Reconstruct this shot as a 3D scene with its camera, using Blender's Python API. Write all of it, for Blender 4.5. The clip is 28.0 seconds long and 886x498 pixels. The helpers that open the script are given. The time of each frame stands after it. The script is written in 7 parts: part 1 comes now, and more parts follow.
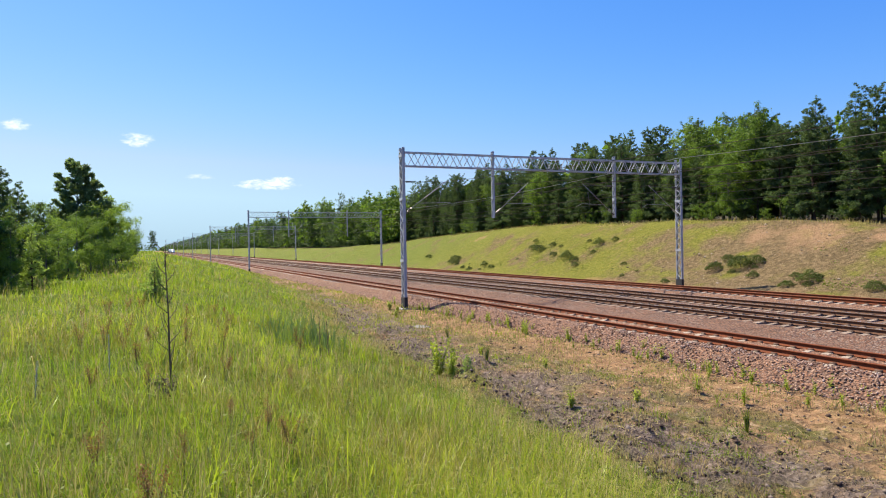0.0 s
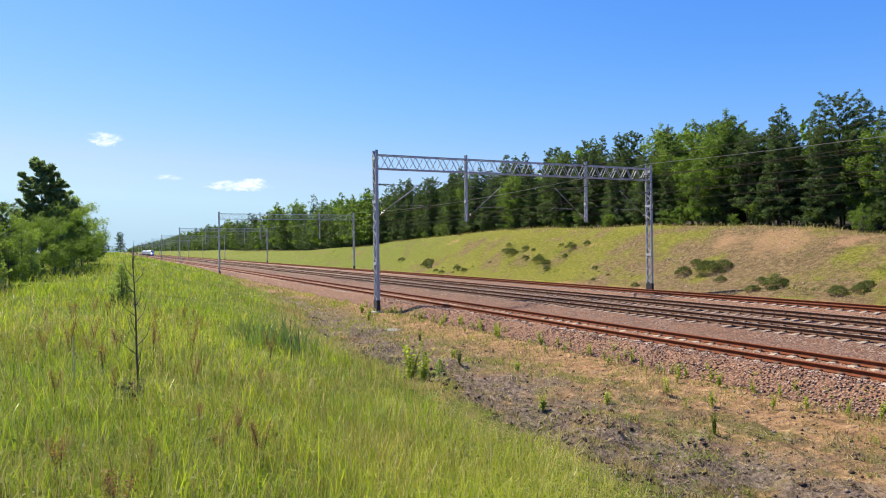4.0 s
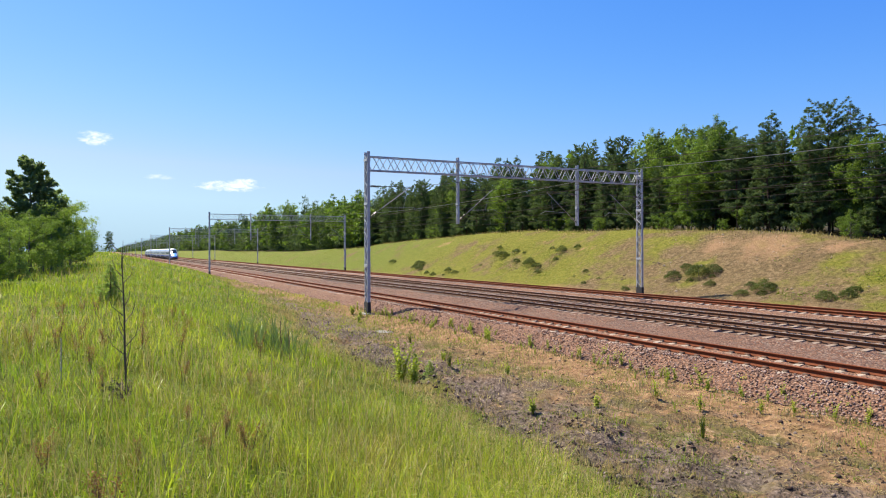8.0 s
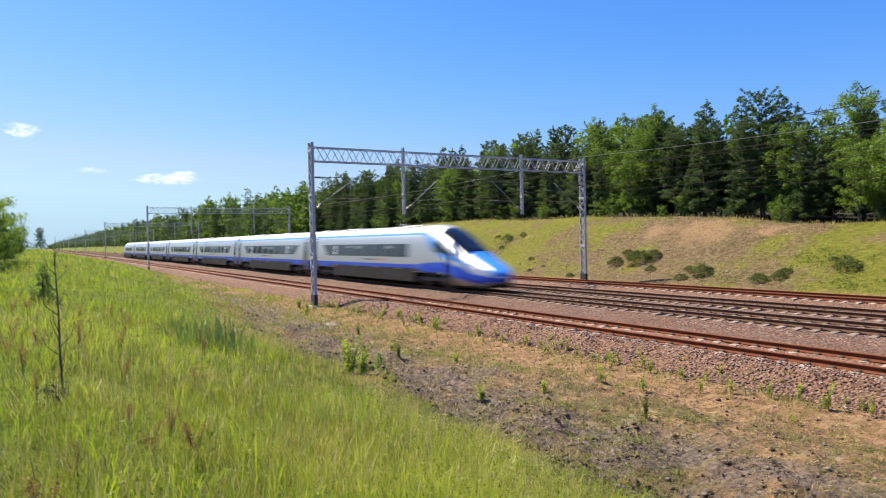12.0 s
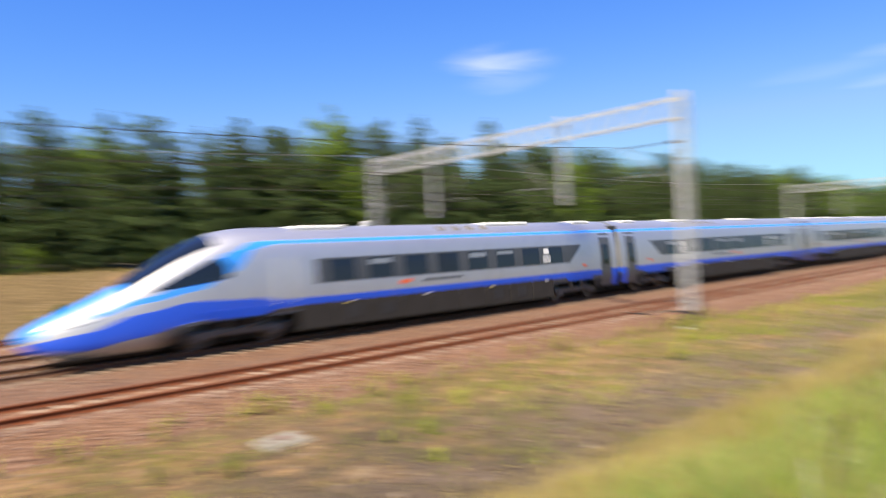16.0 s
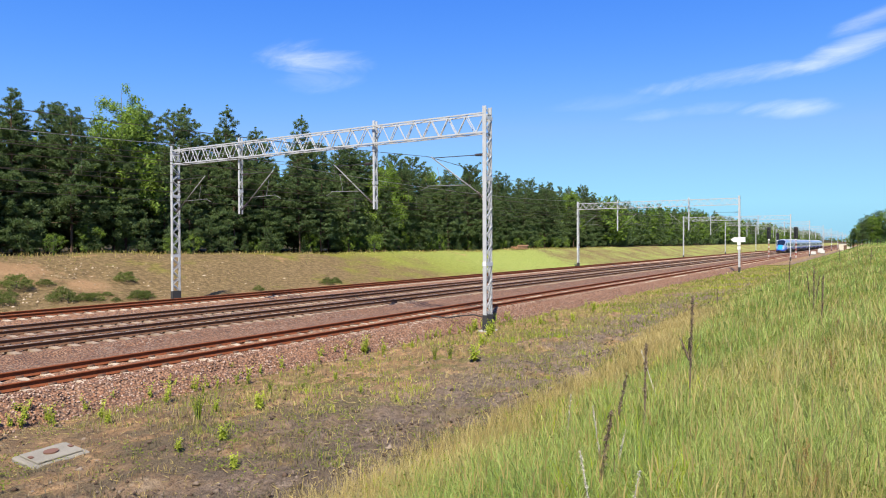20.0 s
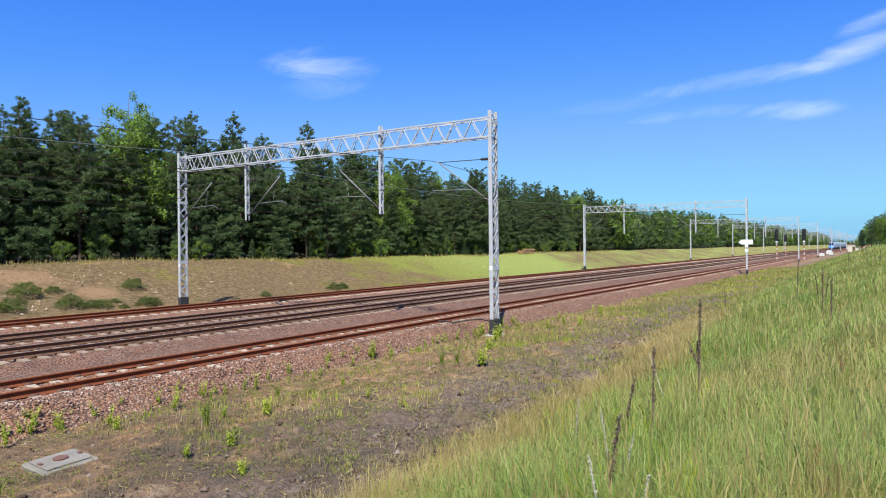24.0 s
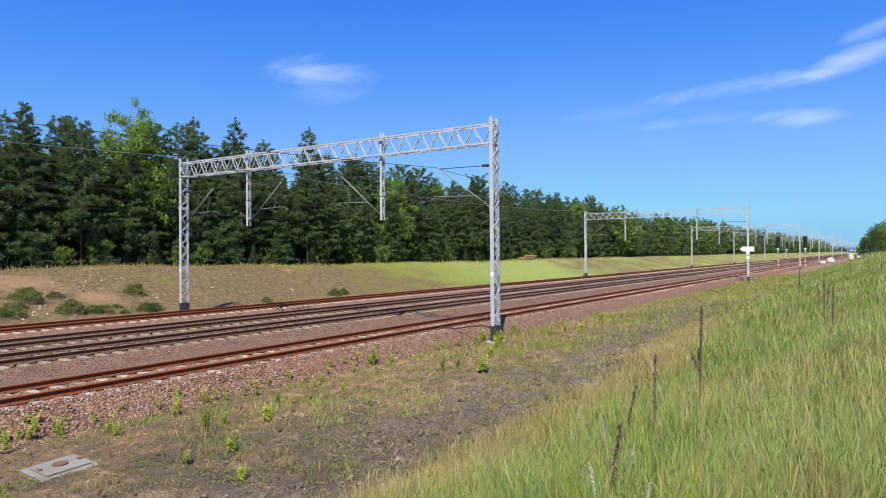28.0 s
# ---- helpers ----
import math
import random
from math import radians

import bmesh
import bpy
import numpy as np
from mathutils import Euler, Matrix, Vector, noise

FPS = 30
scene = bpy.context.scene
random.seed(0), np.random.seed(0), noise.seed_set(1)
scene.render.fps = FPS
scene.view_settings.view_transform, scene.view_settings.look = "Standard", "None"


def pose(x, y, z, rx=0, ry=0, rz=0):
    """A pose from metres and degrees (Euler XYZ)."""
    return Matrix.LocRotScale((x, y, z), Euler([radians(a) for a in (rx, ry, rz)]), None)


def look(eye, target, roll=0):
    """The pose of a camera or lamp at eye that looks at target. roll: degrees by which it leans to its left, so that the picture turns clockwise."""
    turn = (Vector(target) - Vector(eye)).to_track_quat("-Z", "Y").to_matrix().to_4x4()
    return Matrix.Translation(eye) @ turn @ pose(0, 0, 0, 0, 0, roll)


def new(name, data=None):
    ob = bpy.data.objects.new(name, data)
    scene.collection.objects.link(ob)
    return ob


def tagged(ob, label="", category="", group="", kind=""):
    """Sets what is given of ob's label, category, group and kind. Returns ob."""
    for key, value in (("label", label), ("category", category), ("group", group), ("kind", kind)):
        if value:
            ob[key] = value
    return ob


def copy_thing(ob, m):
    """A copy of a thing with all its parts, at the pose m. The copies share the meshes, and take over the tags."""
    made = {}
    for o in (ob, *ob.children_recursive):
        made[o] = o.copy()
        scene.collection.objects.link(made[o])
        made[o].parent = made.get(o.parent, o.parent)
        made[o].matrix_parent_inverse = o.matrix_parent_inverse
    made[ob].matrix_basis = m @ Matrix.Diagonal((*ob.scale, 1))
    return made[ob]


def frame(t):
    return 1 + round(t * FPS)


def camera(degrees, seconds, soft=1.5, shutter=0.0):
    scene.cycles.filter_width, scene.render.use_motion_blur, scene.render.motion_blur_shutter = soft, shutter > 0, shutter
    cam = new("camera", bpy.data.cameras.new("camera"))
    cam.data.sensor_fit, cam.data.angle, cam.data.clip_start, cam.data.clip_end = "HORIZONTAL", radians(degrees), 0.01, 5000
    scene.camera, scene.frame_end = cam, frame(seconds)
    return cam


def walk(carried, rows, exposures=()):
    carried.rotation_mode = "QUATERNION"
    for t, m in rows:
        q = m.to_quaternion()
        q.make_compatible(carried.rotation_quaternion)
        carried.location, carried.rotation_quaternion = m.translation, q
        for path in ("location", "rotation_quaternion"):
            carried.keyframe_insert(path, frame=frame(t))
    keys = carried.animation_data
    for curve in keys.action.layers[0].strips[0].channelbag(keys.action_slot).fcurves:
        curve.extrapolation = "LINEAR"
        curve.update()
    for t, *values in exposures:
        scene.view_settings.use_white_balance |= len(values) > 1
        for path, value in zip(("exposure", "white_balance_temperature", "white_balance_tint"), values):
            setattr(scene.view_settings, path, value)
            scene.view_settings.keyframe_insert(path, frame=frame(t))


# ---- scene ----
# The world: x runs along the railway, y across it away from the camera, z up; z = 0 is the top of the rails.
EYE = 3.06
FOV = 66.65
cam = camera(FOV, 28.0, 1.05, 0.85)
# seconds, yaw, pitch, lean
VIEW = [
    (0, 66.48, -0.34, 1.06), (0.5, 66.18, -0.10, 0.92), (1, 65.81, 0.24, 0.54), (1.5, 65.55, 0.38, 0.45),
    (2, 64.97, 0.46, 0.58), (2.5, 64.43, 0.22, 0.64), (3, 64.20, 0.14, 0.74), (3.5, 64.24, -0.05, 0.71),
    (5.5, 64.02, -0.14, 0.83), (6, 63.81, 0.03, 0.54), (6.5, 63.75, -0.00, 0.49), (7, 63.70, -0.15, 0.24),
    (7.5, 63.56, -0.07, 0.21), (8, 63.43, 0.09, 0.24), (8.5, 63.23, 0.14, 0.26), (9, 63.01, 0.13, 0.28),
    (9.5, 62.87, 0.16, 0.31), (10, 62.68, 0.11, 0.28), (10.5, 62.48, 0.03, 0.15), (11, 62.46, 0.05, -0.14),
    (11.5, 60.96, 0.00, 0.99), (12, 58.91, -0.81, 1.28), (12.5, 58.11, -1.30, -0.46), (14.5, 55.72, -1.54, 0.62),
    (15, 45.84, -1.62, 1.06), (15.1, 41.50, -0.57, 0.79), (15.2, 34.50, 1.32, 0.17), (15.3, 25.80, 1.87, 0.90),
    (15.4, 15.80, 2.35, 1.33), (15.5, 5.00, 2.75, 2.87), (15.6, -5.80, 2.14, 3.25), (15.7, -16.30, 1.88, 4.05),
    (15.8, -26.00, 0.91, 3.99), (15.9, -34.30, 0.40, 2.97), (16, -41.46, -0.25, 2.67), (16.3, -51.69, -0.90, 1.56),
    (16.5, -53.99, -1.02, 0.75), (17, -56.48, -0.80, 0.07), (17.5, -56.83, -0.95, 0.59), (18, -57.38, -0.86, 0.37),
    (18.5, -57.36, -0.78, 0.04), (19, -57.25, -0.65, -0.01), (19.5, -57.33, -0.61, 0.25), (20, -57.59, -0.47, 0.18),
    (20.5, -57.76, -0.36, -0.02), (21, -57.43, -0.26, -0.10), (21.5, -57.19, -0.26, -0.14), (23.5, -57.03, -0.16, 0.44),
    (24, -57.05, -0.08, 0.60), (24.5, -57.05, 0.02, 0.34), (25, -57.01, 0.26, 0.42), (25.5, -57.04, 0.34, 0.40),
    (26, -56.94, 0.30, 0.42), (26.5, -56.95, 0.32, 0.37), (27, -56.93, 0.46, 0.67), (27.5, -56.93, 0.52, 0.70),
    (28, -56.96, 0.45, 0.45),
]
walk(cam, [(t, pose(0, 0, EYE, 90 + pitch, lean, yaw)) for t, yaw, pitch, lean in VIEW],
     [(0.0, 1.07, 6850, 10), (12.5, 1.07, 6850, 10), (15.0, 1.13, 7200, 10), (15.5, 1.2, 7600, 10), (16.0, 1.29, 7700, 11), (17.0, 1.27, 7450, 10), (18.5, 1.18, 7050, 9), (20.0, 1.13, 6800, 9), (24.0, 0.97, 6180, 9), (28.0, 0.89, 6200, 9)])

# ---- light ----
SUN_AZ, SUN_EL = 245.0, 55.0          # compass bearing from +y towards +x, and height, in degrees


def node(tree, kind, x=0, **inputs):
    n = tree.nodes.new(kind)
    for k, v in inputs.items():
        k = k.replace("_", " ")
        if isinstance(v, bpy.types.NodeSocket):
            tree.links.new(v, n.inputs[k])
        else:
            n.inputs[k].default_value = v
    return n


def math_node(tree, op, a, b=None, c=None, clamp=False):
    n = tree.nodes.new("ShaderNodeMath")
    n.operation, n.use_clamp = op, clamp
    for i, v in enumerate((a, b, c)):
        if v is None:
            continue
        if isinstance(v, bpy.types.NodeSocket):
            tree.links.new(v, n.inputs[i])
        else:
            n.inputs[i].default_value = v
    return n.outputs[0]


def noise_node(tree, vec, scale, detail=4.0, rough=0.55, distortion=0.0):
    n = tree.nodes.new("ShaderNodeTexNoise")
    if vec is not None:
        tree.links.new(vec, n.inputs["Vector"])
    n.inputs["Scale"].default_value, n.inputs["Detail"].default_value = scale, detail
    n.inputs["Roughness"].default_value, n.inputs["Distortion"].default_value = rough, distortion
    return n.outputs["Fac"]


def ramp_node(tree, fac, stops, mode="LINEAR"):
    n = tree.nodes.new("ShaderNodeValToRGB")
    n.color_ramp.interpolation = mode
    els = n.color_ramp.elements
    while len(els) < len(stops):
        els.new(0.5)
    for e, (p, c) in zip(els, stops):
        e.position = p
        e.color = (*c, 1) if len(c) == 3 else c
    tree.links.new(fac, n.inputs[0])
    return n.outputs[0]


def grey(v):
    return (v, v, v)


def mix_node(tree, fac, a, b, blend="MIX"):
    n = tree.nodes.new("ShaderNodeMix")
    n.data_type, n.blend_type = "RGBA", blend
    for sock, v in ((n.inputs[0], fac), (n.inputs[6], a), (n.inputs[7], b)):
        if isinstance(v, bpy.types.NodeSocket):
            tree.links.new(v, sock)
        elif isinstance(v, (int, float)):
            sock.default_value = v
        else:
            sock.default_value = (*v, 1)
    return n.outputs[2]


def smooth_step(tree, v, lo, hi):
    n = tree.nodes.new("ShaderNodeMapRange")
    n.interpolation_type = "SMOOTHSTEP"
    tree.links.new(v, n.inputs[0])
    for i, x in ((1, lo), (2, hi), (3, 0.0), (4, 1.0)):
        if isinstance(x, bpy.types.NodeSocket):
            tree.links.new(x, n.inputs[i])
        else:
            n.inputs[i].default_value = x
    return n.outputs[0]


def make_world():
    w = bpy.data.worlds.new("sky")
    scene.world = w
    w.use_nodes = True
    t = w.node_tree
    t.nodes.clear()
    sky = t.nodes.new("ShaderNodeTexSky")
    sky.sky_type, sky.sun_disc = "NISHITA", False
    sky.sun_elevation, sky.sun_rotation = radians(SUN_EL), radians(SUN_AZ)
    sky.altitude, sky.air_density, sky.dust_density, sky.ozone_density = 200, 1.0, 0.4, 2.2
    # fair-weather clouds: small cumulus low in one quarter, thin cirrus in the other
    co = t.nodes.new("ShaderNodeTexCoord").outputs["Generated"]
    sep = node(t, "ShaderNodeSeparateXYZ", Vector=co)
    az = math_node(t, "MULTIPLY", math_node(t, "ARCTAN2", sep.outputs[0], sep.outputs[1]), 57.2958)
    el = math_node(t, "MULTIPLY", math_node(t, "ARCSINE", sep.outputs[2]), 57.2958)
    flat = node(t, "ShaderNodeCombineXYZ", X=az, Y=math_node(t, "MULTIPLY", el, 2.2), Z=0.0).outputs[0]
    lumpy = noise_node(t, flat, 1.1, 6, 0.65, 0.4)
    wisp_co = node(t, "ShaderNodeCombineXYZ", X=math_node(t, "ADD", math_node(t, "MULTIPLY", az, 0.35), math_node(t, "MULTIPLY", el, 0.15)),
                   Y=math_node(t, "SUBTRACT", math_node(t, "MULTIPLY", el, 1.3), math_node(t, "MULTIPLY", az, 0.22)), Z=0.0).outputs[0]
    wispy = noise_node(t, wisp_co, 0.33, 6, 0.6, 0.8)
    total = None

    def blob(a, e, wa, we, slope, strength, grain, sharp):
        nonlocal total
        da = math_node(t, "SUBTRACT", az, a)
        de = math_node(t, "SUBTRACT", math_node(t, "SUBTRACT", el, e), math_node(t, "MULTIPLY", da, slope))
        r = math_node(t, "ADD", math_node(t, "POWER", math_node(t, "DIVIDE", da, wa), 2.0), math_node(t, "POWER", math_node(t, "DIVIDE", de, we), 2.0))
        v = math_node(t, "ADD", math_node(t, "SUBTRACT", 1.0, r), math_node(t, "MULTIPLY", math_node(t, "SUBTRACT", grain, 0.5), 3.4))
        v = math_node(t, "MULTIPLY", smooth_step(t, v, 0.0, sharp), strength)
        total = v if total is None else math_node(t, "MAXIMUM", total, v)

    for a, e, wa, we, s in ((-81.1, 5.25, 2.7, 0.5, 0.95), (-79.8, 5.5, 1.2, 0.45, 0.95), (-90.7, 8.5, 1.3, 0.6, 0.9), (-98.8, 9.1, 1.2, 0.45, 0.85), (-100.5, 8.9, 0.6, 0.25, 0.6), (-86.1, 5.8, 1.4, 0.24, 0.35)):
        blob(a, e, wa, we, 0.0, s * 0.92, lumpy, 1.9)
    for a, e, wa, we, sl, s in ((46.0, 15.2, 5.2, 1.7, -0.03, 0.5), (47.0, 13.4, 4.2, 1.2, 0.0, 0.16), (80.0, 12.6, 9.5, 0.85, 0.07, 0.42), (88.5, 13.7, 5.0, 1.0, 0.25, 0.55),
                               (72.0, 11.5, 5.0, 0.9, 0.06, 0.16), (77.5, 10.4, 4.5, 0.7, 0.04, 0.26), (85.0, 10.0, 4.0, 0.75, 0.0, 0.42), (91.0, 15.8, 4.0, 0.9, 0.2, 0.4)):
        blob(a, e, wa, we, sl, s * 0.95, wispy, 2.7)
    cloud = node(t, "ShaderNodeBackground", Color=(1.0, 1.0, 1.0, 1), Strength=0.73)
    # deep clear-sky blue overhead, paler towards the horizon
    rgb = node(t, "ShaderNodeSeparateColor", Color=sky.outputs[0])
    r, g, b = (math_node(t, "MULTIPLY", rgb.outputs[i], 0.105) for i in range(3))
    green = math_node(t, "MULTIPLY", math_node(t, "POWER", g, 1.22), 1.085)
    green = math_node(t, "DIVIDE", green, math_node(t, "ADD", 1.0, math_node(t, "MULTIPLY", green, 0.46)))
    azure = math_node(t, "MULTIPLY", math_node(t, "POWER", b, 0.33), 0.82)
    green = math_node(t, "MINIMUM", green, math_node(t, "MULTIPLY", azure, 0.775))
    # paler on the sun's side, deeper opposite
    ward = math_node(t, "ADD", math_node(t, "MULTIPLY", sep.outputs[0], math.sin(radians(SUN_AZ))), math_node(t, "MULTIPLY", sep.outputs[1], math.cos(radians(SUN_AZ))))
    green = math_node(t, "MULTIPLY", green, math_node(t, "ADD", 0.975, math_node(t, "MULTIPLY", ward, 0.04)))
    red = math_node(t, "MINIMUM", math_node(t, "MULTIPLY", math_node(t, "POWER", r, 1.8), 1.3), math_node(t, "MULTIPLY", green, math_node(t, "ADD", 0.58, math_node(t, "MULTIPLY", ward, 0.11))))
    # a little dimmer in the haze near the horizon
    haze = math_node(t, "SUBTRACT", 1.0, math_node(t, "MULTIPLY", smooth_step(t, el, 13.0, 1.0), 0.12))
    red, green, azure = (math_node(t, "MULTIPLY", c, haze) for c in (red, green, azure))
    blue = node(t, "ShaderNodeCombineColor", Red=red, Green=green, Blue=azure).outputs[0]
    clear = node(t, "ShaderNodeBackground", Color=blue, Strength=0.73)
    mix = t.nodes.new("ShaderNodeMixShader")
    t.links.new(total, mix.inputs[0])
    t.links.new(clear.outputs[0], mix.inputs[1])
    t.links.new(cloud.outputs[0], mix.inputs[2])
    t.links.new(mix.outputs[0], t.nodes.new("ShaderNodeOutputWorld").inputs[0])


make_world()
sun_data = bpy.data.lights.new("sun", "SUN")
sun_data.energy, sun_data.angle, sun_data.color = 5.0, radians(0.53), (1.0, 0.94, 0.82)
sun_lamp = new("sun", sun_data)
_a, _e = radians(SUN_AZ), radians(SUN_EL)
sun_lamp.matrix_world = look((0, 0, 60), Vector((0, 0, 60)) - Vector((math.sin(_a) * math.cos(_e), math.cos(_a) * math.cos(_e), math.sin(_e))))


# ---- materials ----
def material(name, colour, rough=0.6, metal=0.0, vary=0.25, scale=3.0, bump=0.0, bump_scale=40.0, per_object=0.0, per_island=0.0, spec=0.5, hue=None, coords="Object"):
    """A plain surface with variation at two scales."""
    m = bpy.data.materials.new(name)
    m.use_nodes = True
    t = m.node_tree
    b = t.nodes["Principled BSDF"]
    co = t.nodes.new("ShaderNodeTexCoord").outputs[coords]
    big, fine = noise_node(t, co, scale, 4), noise_node(t, co, scale * 9, 5, 0.65)
    v = math_node(t, "ADD", math_node(t, "MULTIPLY", math_node(t, "SUBTRACT", big, 0.5), vary * 2), math_node(t, "MULTIPLY", math_node(t, "SUBTRACT", fine, 0.5), vary * 1.4))
    if per_object:
        o = t.nodes.new("ShaderNodeObjectInfo").outputs["Random"]
        v = math_node(t, "ADD", v, math_node(t, "MULTIPLY", math_node(t, "SUBTRACT", o, 0.5), per_object * 2))
    if per_island:
        g = t.nodes.new("ShaderNodeNewGeometry").outputs["Random Per Island"]
        v = math_node(t, "ADD", v, math_node(t, "MULTIPLY", math_node(t, "SUBTRACT", g, 0.5), per_island * 2))
    base = tuple(colour)
    other = hue or base
    lo = tuple(c * 0.55 for c in base)
    hi = tuple(min(1, c * 1.45) for c in other)
    col = ramp_node(t, math_node(t, "ADD", v, 0.5, clamp=True), [(0.0, lo), (0.5, base), (1.0, hi)])
    t.links.new(col, b.inputs["Base Color"])
    b.inputs["Roughness"].default_value, b.inputs["Metallic"].default_value = rough, metal
    b.inputs["Specular IOR Level"].default_value = spec
    if bump:
        bn = t.nodes.new("ShaderNodeBump")
        bn.inputs["Strength"].default_value, bn.inputs["Distance"].default_value = bump, 0.02
        t.links.new(noise_node(t, co, bump_scale, 5, 0.6), bn.inputs["Height"])
        t.links.new(bn.outputs[0], b.inputs["Normal"])
    return m


def foliage(name, dark, light, rough=0.55, glow=0.35, scale=1.2):
    """Leaves: diffuse with some light passing through, each leaf and each plant a little different."""
    m = bpy.data.materials.new(name)
    m.use_nodes = True
    t = m.node_tree
    b = t.nodes["Principled BSDF"]
    g = t.nodes.new("ShaderNodeNewGeometry").outputs["Random Per Island"]
    o = t.nodes.new("ShaderNodeObjectInfo").outputs["Random"]
    co = t.nodes.new("ShaderNodeTexCoord").outputs["Object"]
    v = math_node(t, "ADD", math_node(t, "MULTIPLY", g, 0.45), math_node(t, "MULTIPLY", o, 0.3))
    v = math_node(t, "ADD", v, math_node(t, "MULTIPLY", noise_node(t, co, scale, 3), 0.4), clamp=True)
    col = ramp_node(t, v, [(0.1, dark), (0.95, light)])
    t.links.new(col, b.inputs["Base Color"])
    b.inputs["Roughness"].default_value = rough
    b.inputs["Specular IOR Level"].default_value = 0.15
    tr = t.nodes.new("ShaderNodeBsdfTranslucent")
    t.links.new(mix_node(t, 1.0, col, (1.0, 1.05, 0.55), "MULTIPLY"), tr.inputs[0])
    mx = t.nodes.new("ShaderNodeMixShader")
    mx.inputs[0].default_value = glow
    t.links.new(b.outputs[0], mx.inputs[1])
    t.links.new(tr.outputs[0], mx.inputs[2])
    t.links.new(mx.outputs[0], t.nodes["Material Output"].inputs[0])
    return m


# ---- mesh helpers ----
def link(name, mesh, parent=None, label=""):
    ob = new(name, mesh)
    if parent is not None:
        ob.parent = parent
    return tagged(ob, label)


def finish(bm, name, mats, smooth=False):
    me = bpy.data.meshes.new(name)
    bm.to_mesh(me)
    bm.free()
    for m in mats if isinstance(mats, (list, tuple)) else [mats]:
        me.materials.append(m)
    if smooth:
        me.polygons.foreach_set("use_smooth", [True] * len(me.polygons))
    return me


def part(name, bm, mat, parent, label="", smooth=False):
    return link(name, finish(bm, name, mat, smooth), parent, label)


def add_box(bm, lo, hi, turn=None, bevel=0.0):
    """An axis-aligned box, or turned by the matrix, with bevelled edges where asked."""
    c = [(a + b) / 2 for a, b in zip(lo, hi)]
    s = [b - a for a, b in zip(lo, hi)]
    r = bmesh.ops.create_cube(bm, size=1.0, matrix=Matrix.Translation(c) @ Matrix.Diagonal((*s, 1)))
    if bevel:
        edges = list({e for v in r["verts"] for e in v.link_edges})
        bmesh.ops.bevel(bm, geom=edges, offset=bevel, segments=1, affect="EDGES")
    elif turn is not None:
        bmesh.ops.transform(bm, matrix=turn, verts=r["verts"])


def add_bar(bm, a, b, w, h=None, sides=4):
    """A straight bar from a to b, w wide; sides > 4 makes it round."""
    a, b = Vector(a), Vector(b)
    d = b - a
    h = h or w
    q = d.to_track_quat("Z", "Y").to_matrix().to_4x4()
    m = Matrix.Translation((a + b) / 2) @ q
    if sides == 4:
        bmesh.ops.create_cube(bm, size=1.0, matrix=m @ Matrix.Diagonal((w, h, d.length, 1)))
    else:
        bmesh.ops.create_cone(bm, cap_ends=True, segments=sides, radius1=w / 2, radius2=w / 2, depth=d.length, matrix=m)


def from_arrays(name, verts, faces, mats, smooth=False, face_mats=None):
    """A mesh from numpy arrays: verts (n,3), faces (m,3) or (m,4)."""
    me = bpy.data.meshes.new(name)
    k = faces.shape[1]
    me.vertices.add(len(verts))
    me.vertices.foreach_set("co", np.ascontiguousarray(verts, dtype=np.float32).ravel())
    me.loops.add(faces.size)
    me.loops.foreach_set("vertex_index", np.ascontiguousarray(faces, dtype=np.int32).ravel())
    me.polygons.add(len(faces))
    me.polygons.foreach_set("loop_start", np.arange(0, faces.size, k, dtype=np.int32))
    for m in mats if isinstance(mats, (list, tuple)) else [mats]:
        me.materials.append(m)
    if face_mats is not None:
        me.polygons.foreach_set("material_index", np.ascontiguousarray(face_mats, dtype=np.int32))
    if smooth:
        me.polygons.foreach_set("use_smooth", np.ones(len(faces), dtype=bool))
    me.update(calc_edges=True)
    me.validate()
    return me


def thing(name, label, category, m=None, group="", kind=""):
    ob = new(name)
    ob.empty_display_size = 0.2
    if m is not None:
        ob.matrix_basis = m
    return tagged(ob, label, category, group, kind)


def ss(x, lo, hi):
    t = np.clip((x - lo) / (hi - lo), 0, 1)
    return t * t * (3 - 2 * t)


# ---- plan ----
TRACKS = (17.03, 22.82, 26.82, 32.42)          # centre lines of the four tracks
GAUGE = 0.7525                                 # from centre line to the middle of a rail
MAST_NEAR, MAST_FAR = 13.97, 35.29
HANGERS = (20.09, 29.55)
GANTRIES = (-745.0, -675.0, -605.0, -535.0, -465.0, -395.0, -325.0, -255.4, -178.4, -106.8, -38.04, 25.59, 91.6, 155.8, 207.0,
            268.0, 330.0, 392.0, 455.0, 520.0, 585.0, 650.0)
CREST_X = np.array([-2500, -368, -200, -132, -101, -73, -52, -39, -34, -29, -10, 10, 21, 28, 43, 73, 122, 235, 2500.0])
CREST_Z = np.array([2.8, 3.2, 2.6, 3.7, 4.95, 5.4, 4.95, 4.45, 4.15, 3.75, 3.1, 2.5, 2.25, 2.25, 2.15, 1.95, 2.05, 2.1, 2.1])


def wave(x, y, s, k=0.0):
    """Gentle unevenness, the same everywhere in the script."""
    return (np.sin(x / s + 1.3 * k) * np.cos(y / s * 1.3 + k) + 0.5 * np.sin(x / s * 2.3 + y / s * 1.7 + k) + 0.35 * np.sin(x / s * 4.1 - y / s * 3.7 + 2 * k)) / 1.85


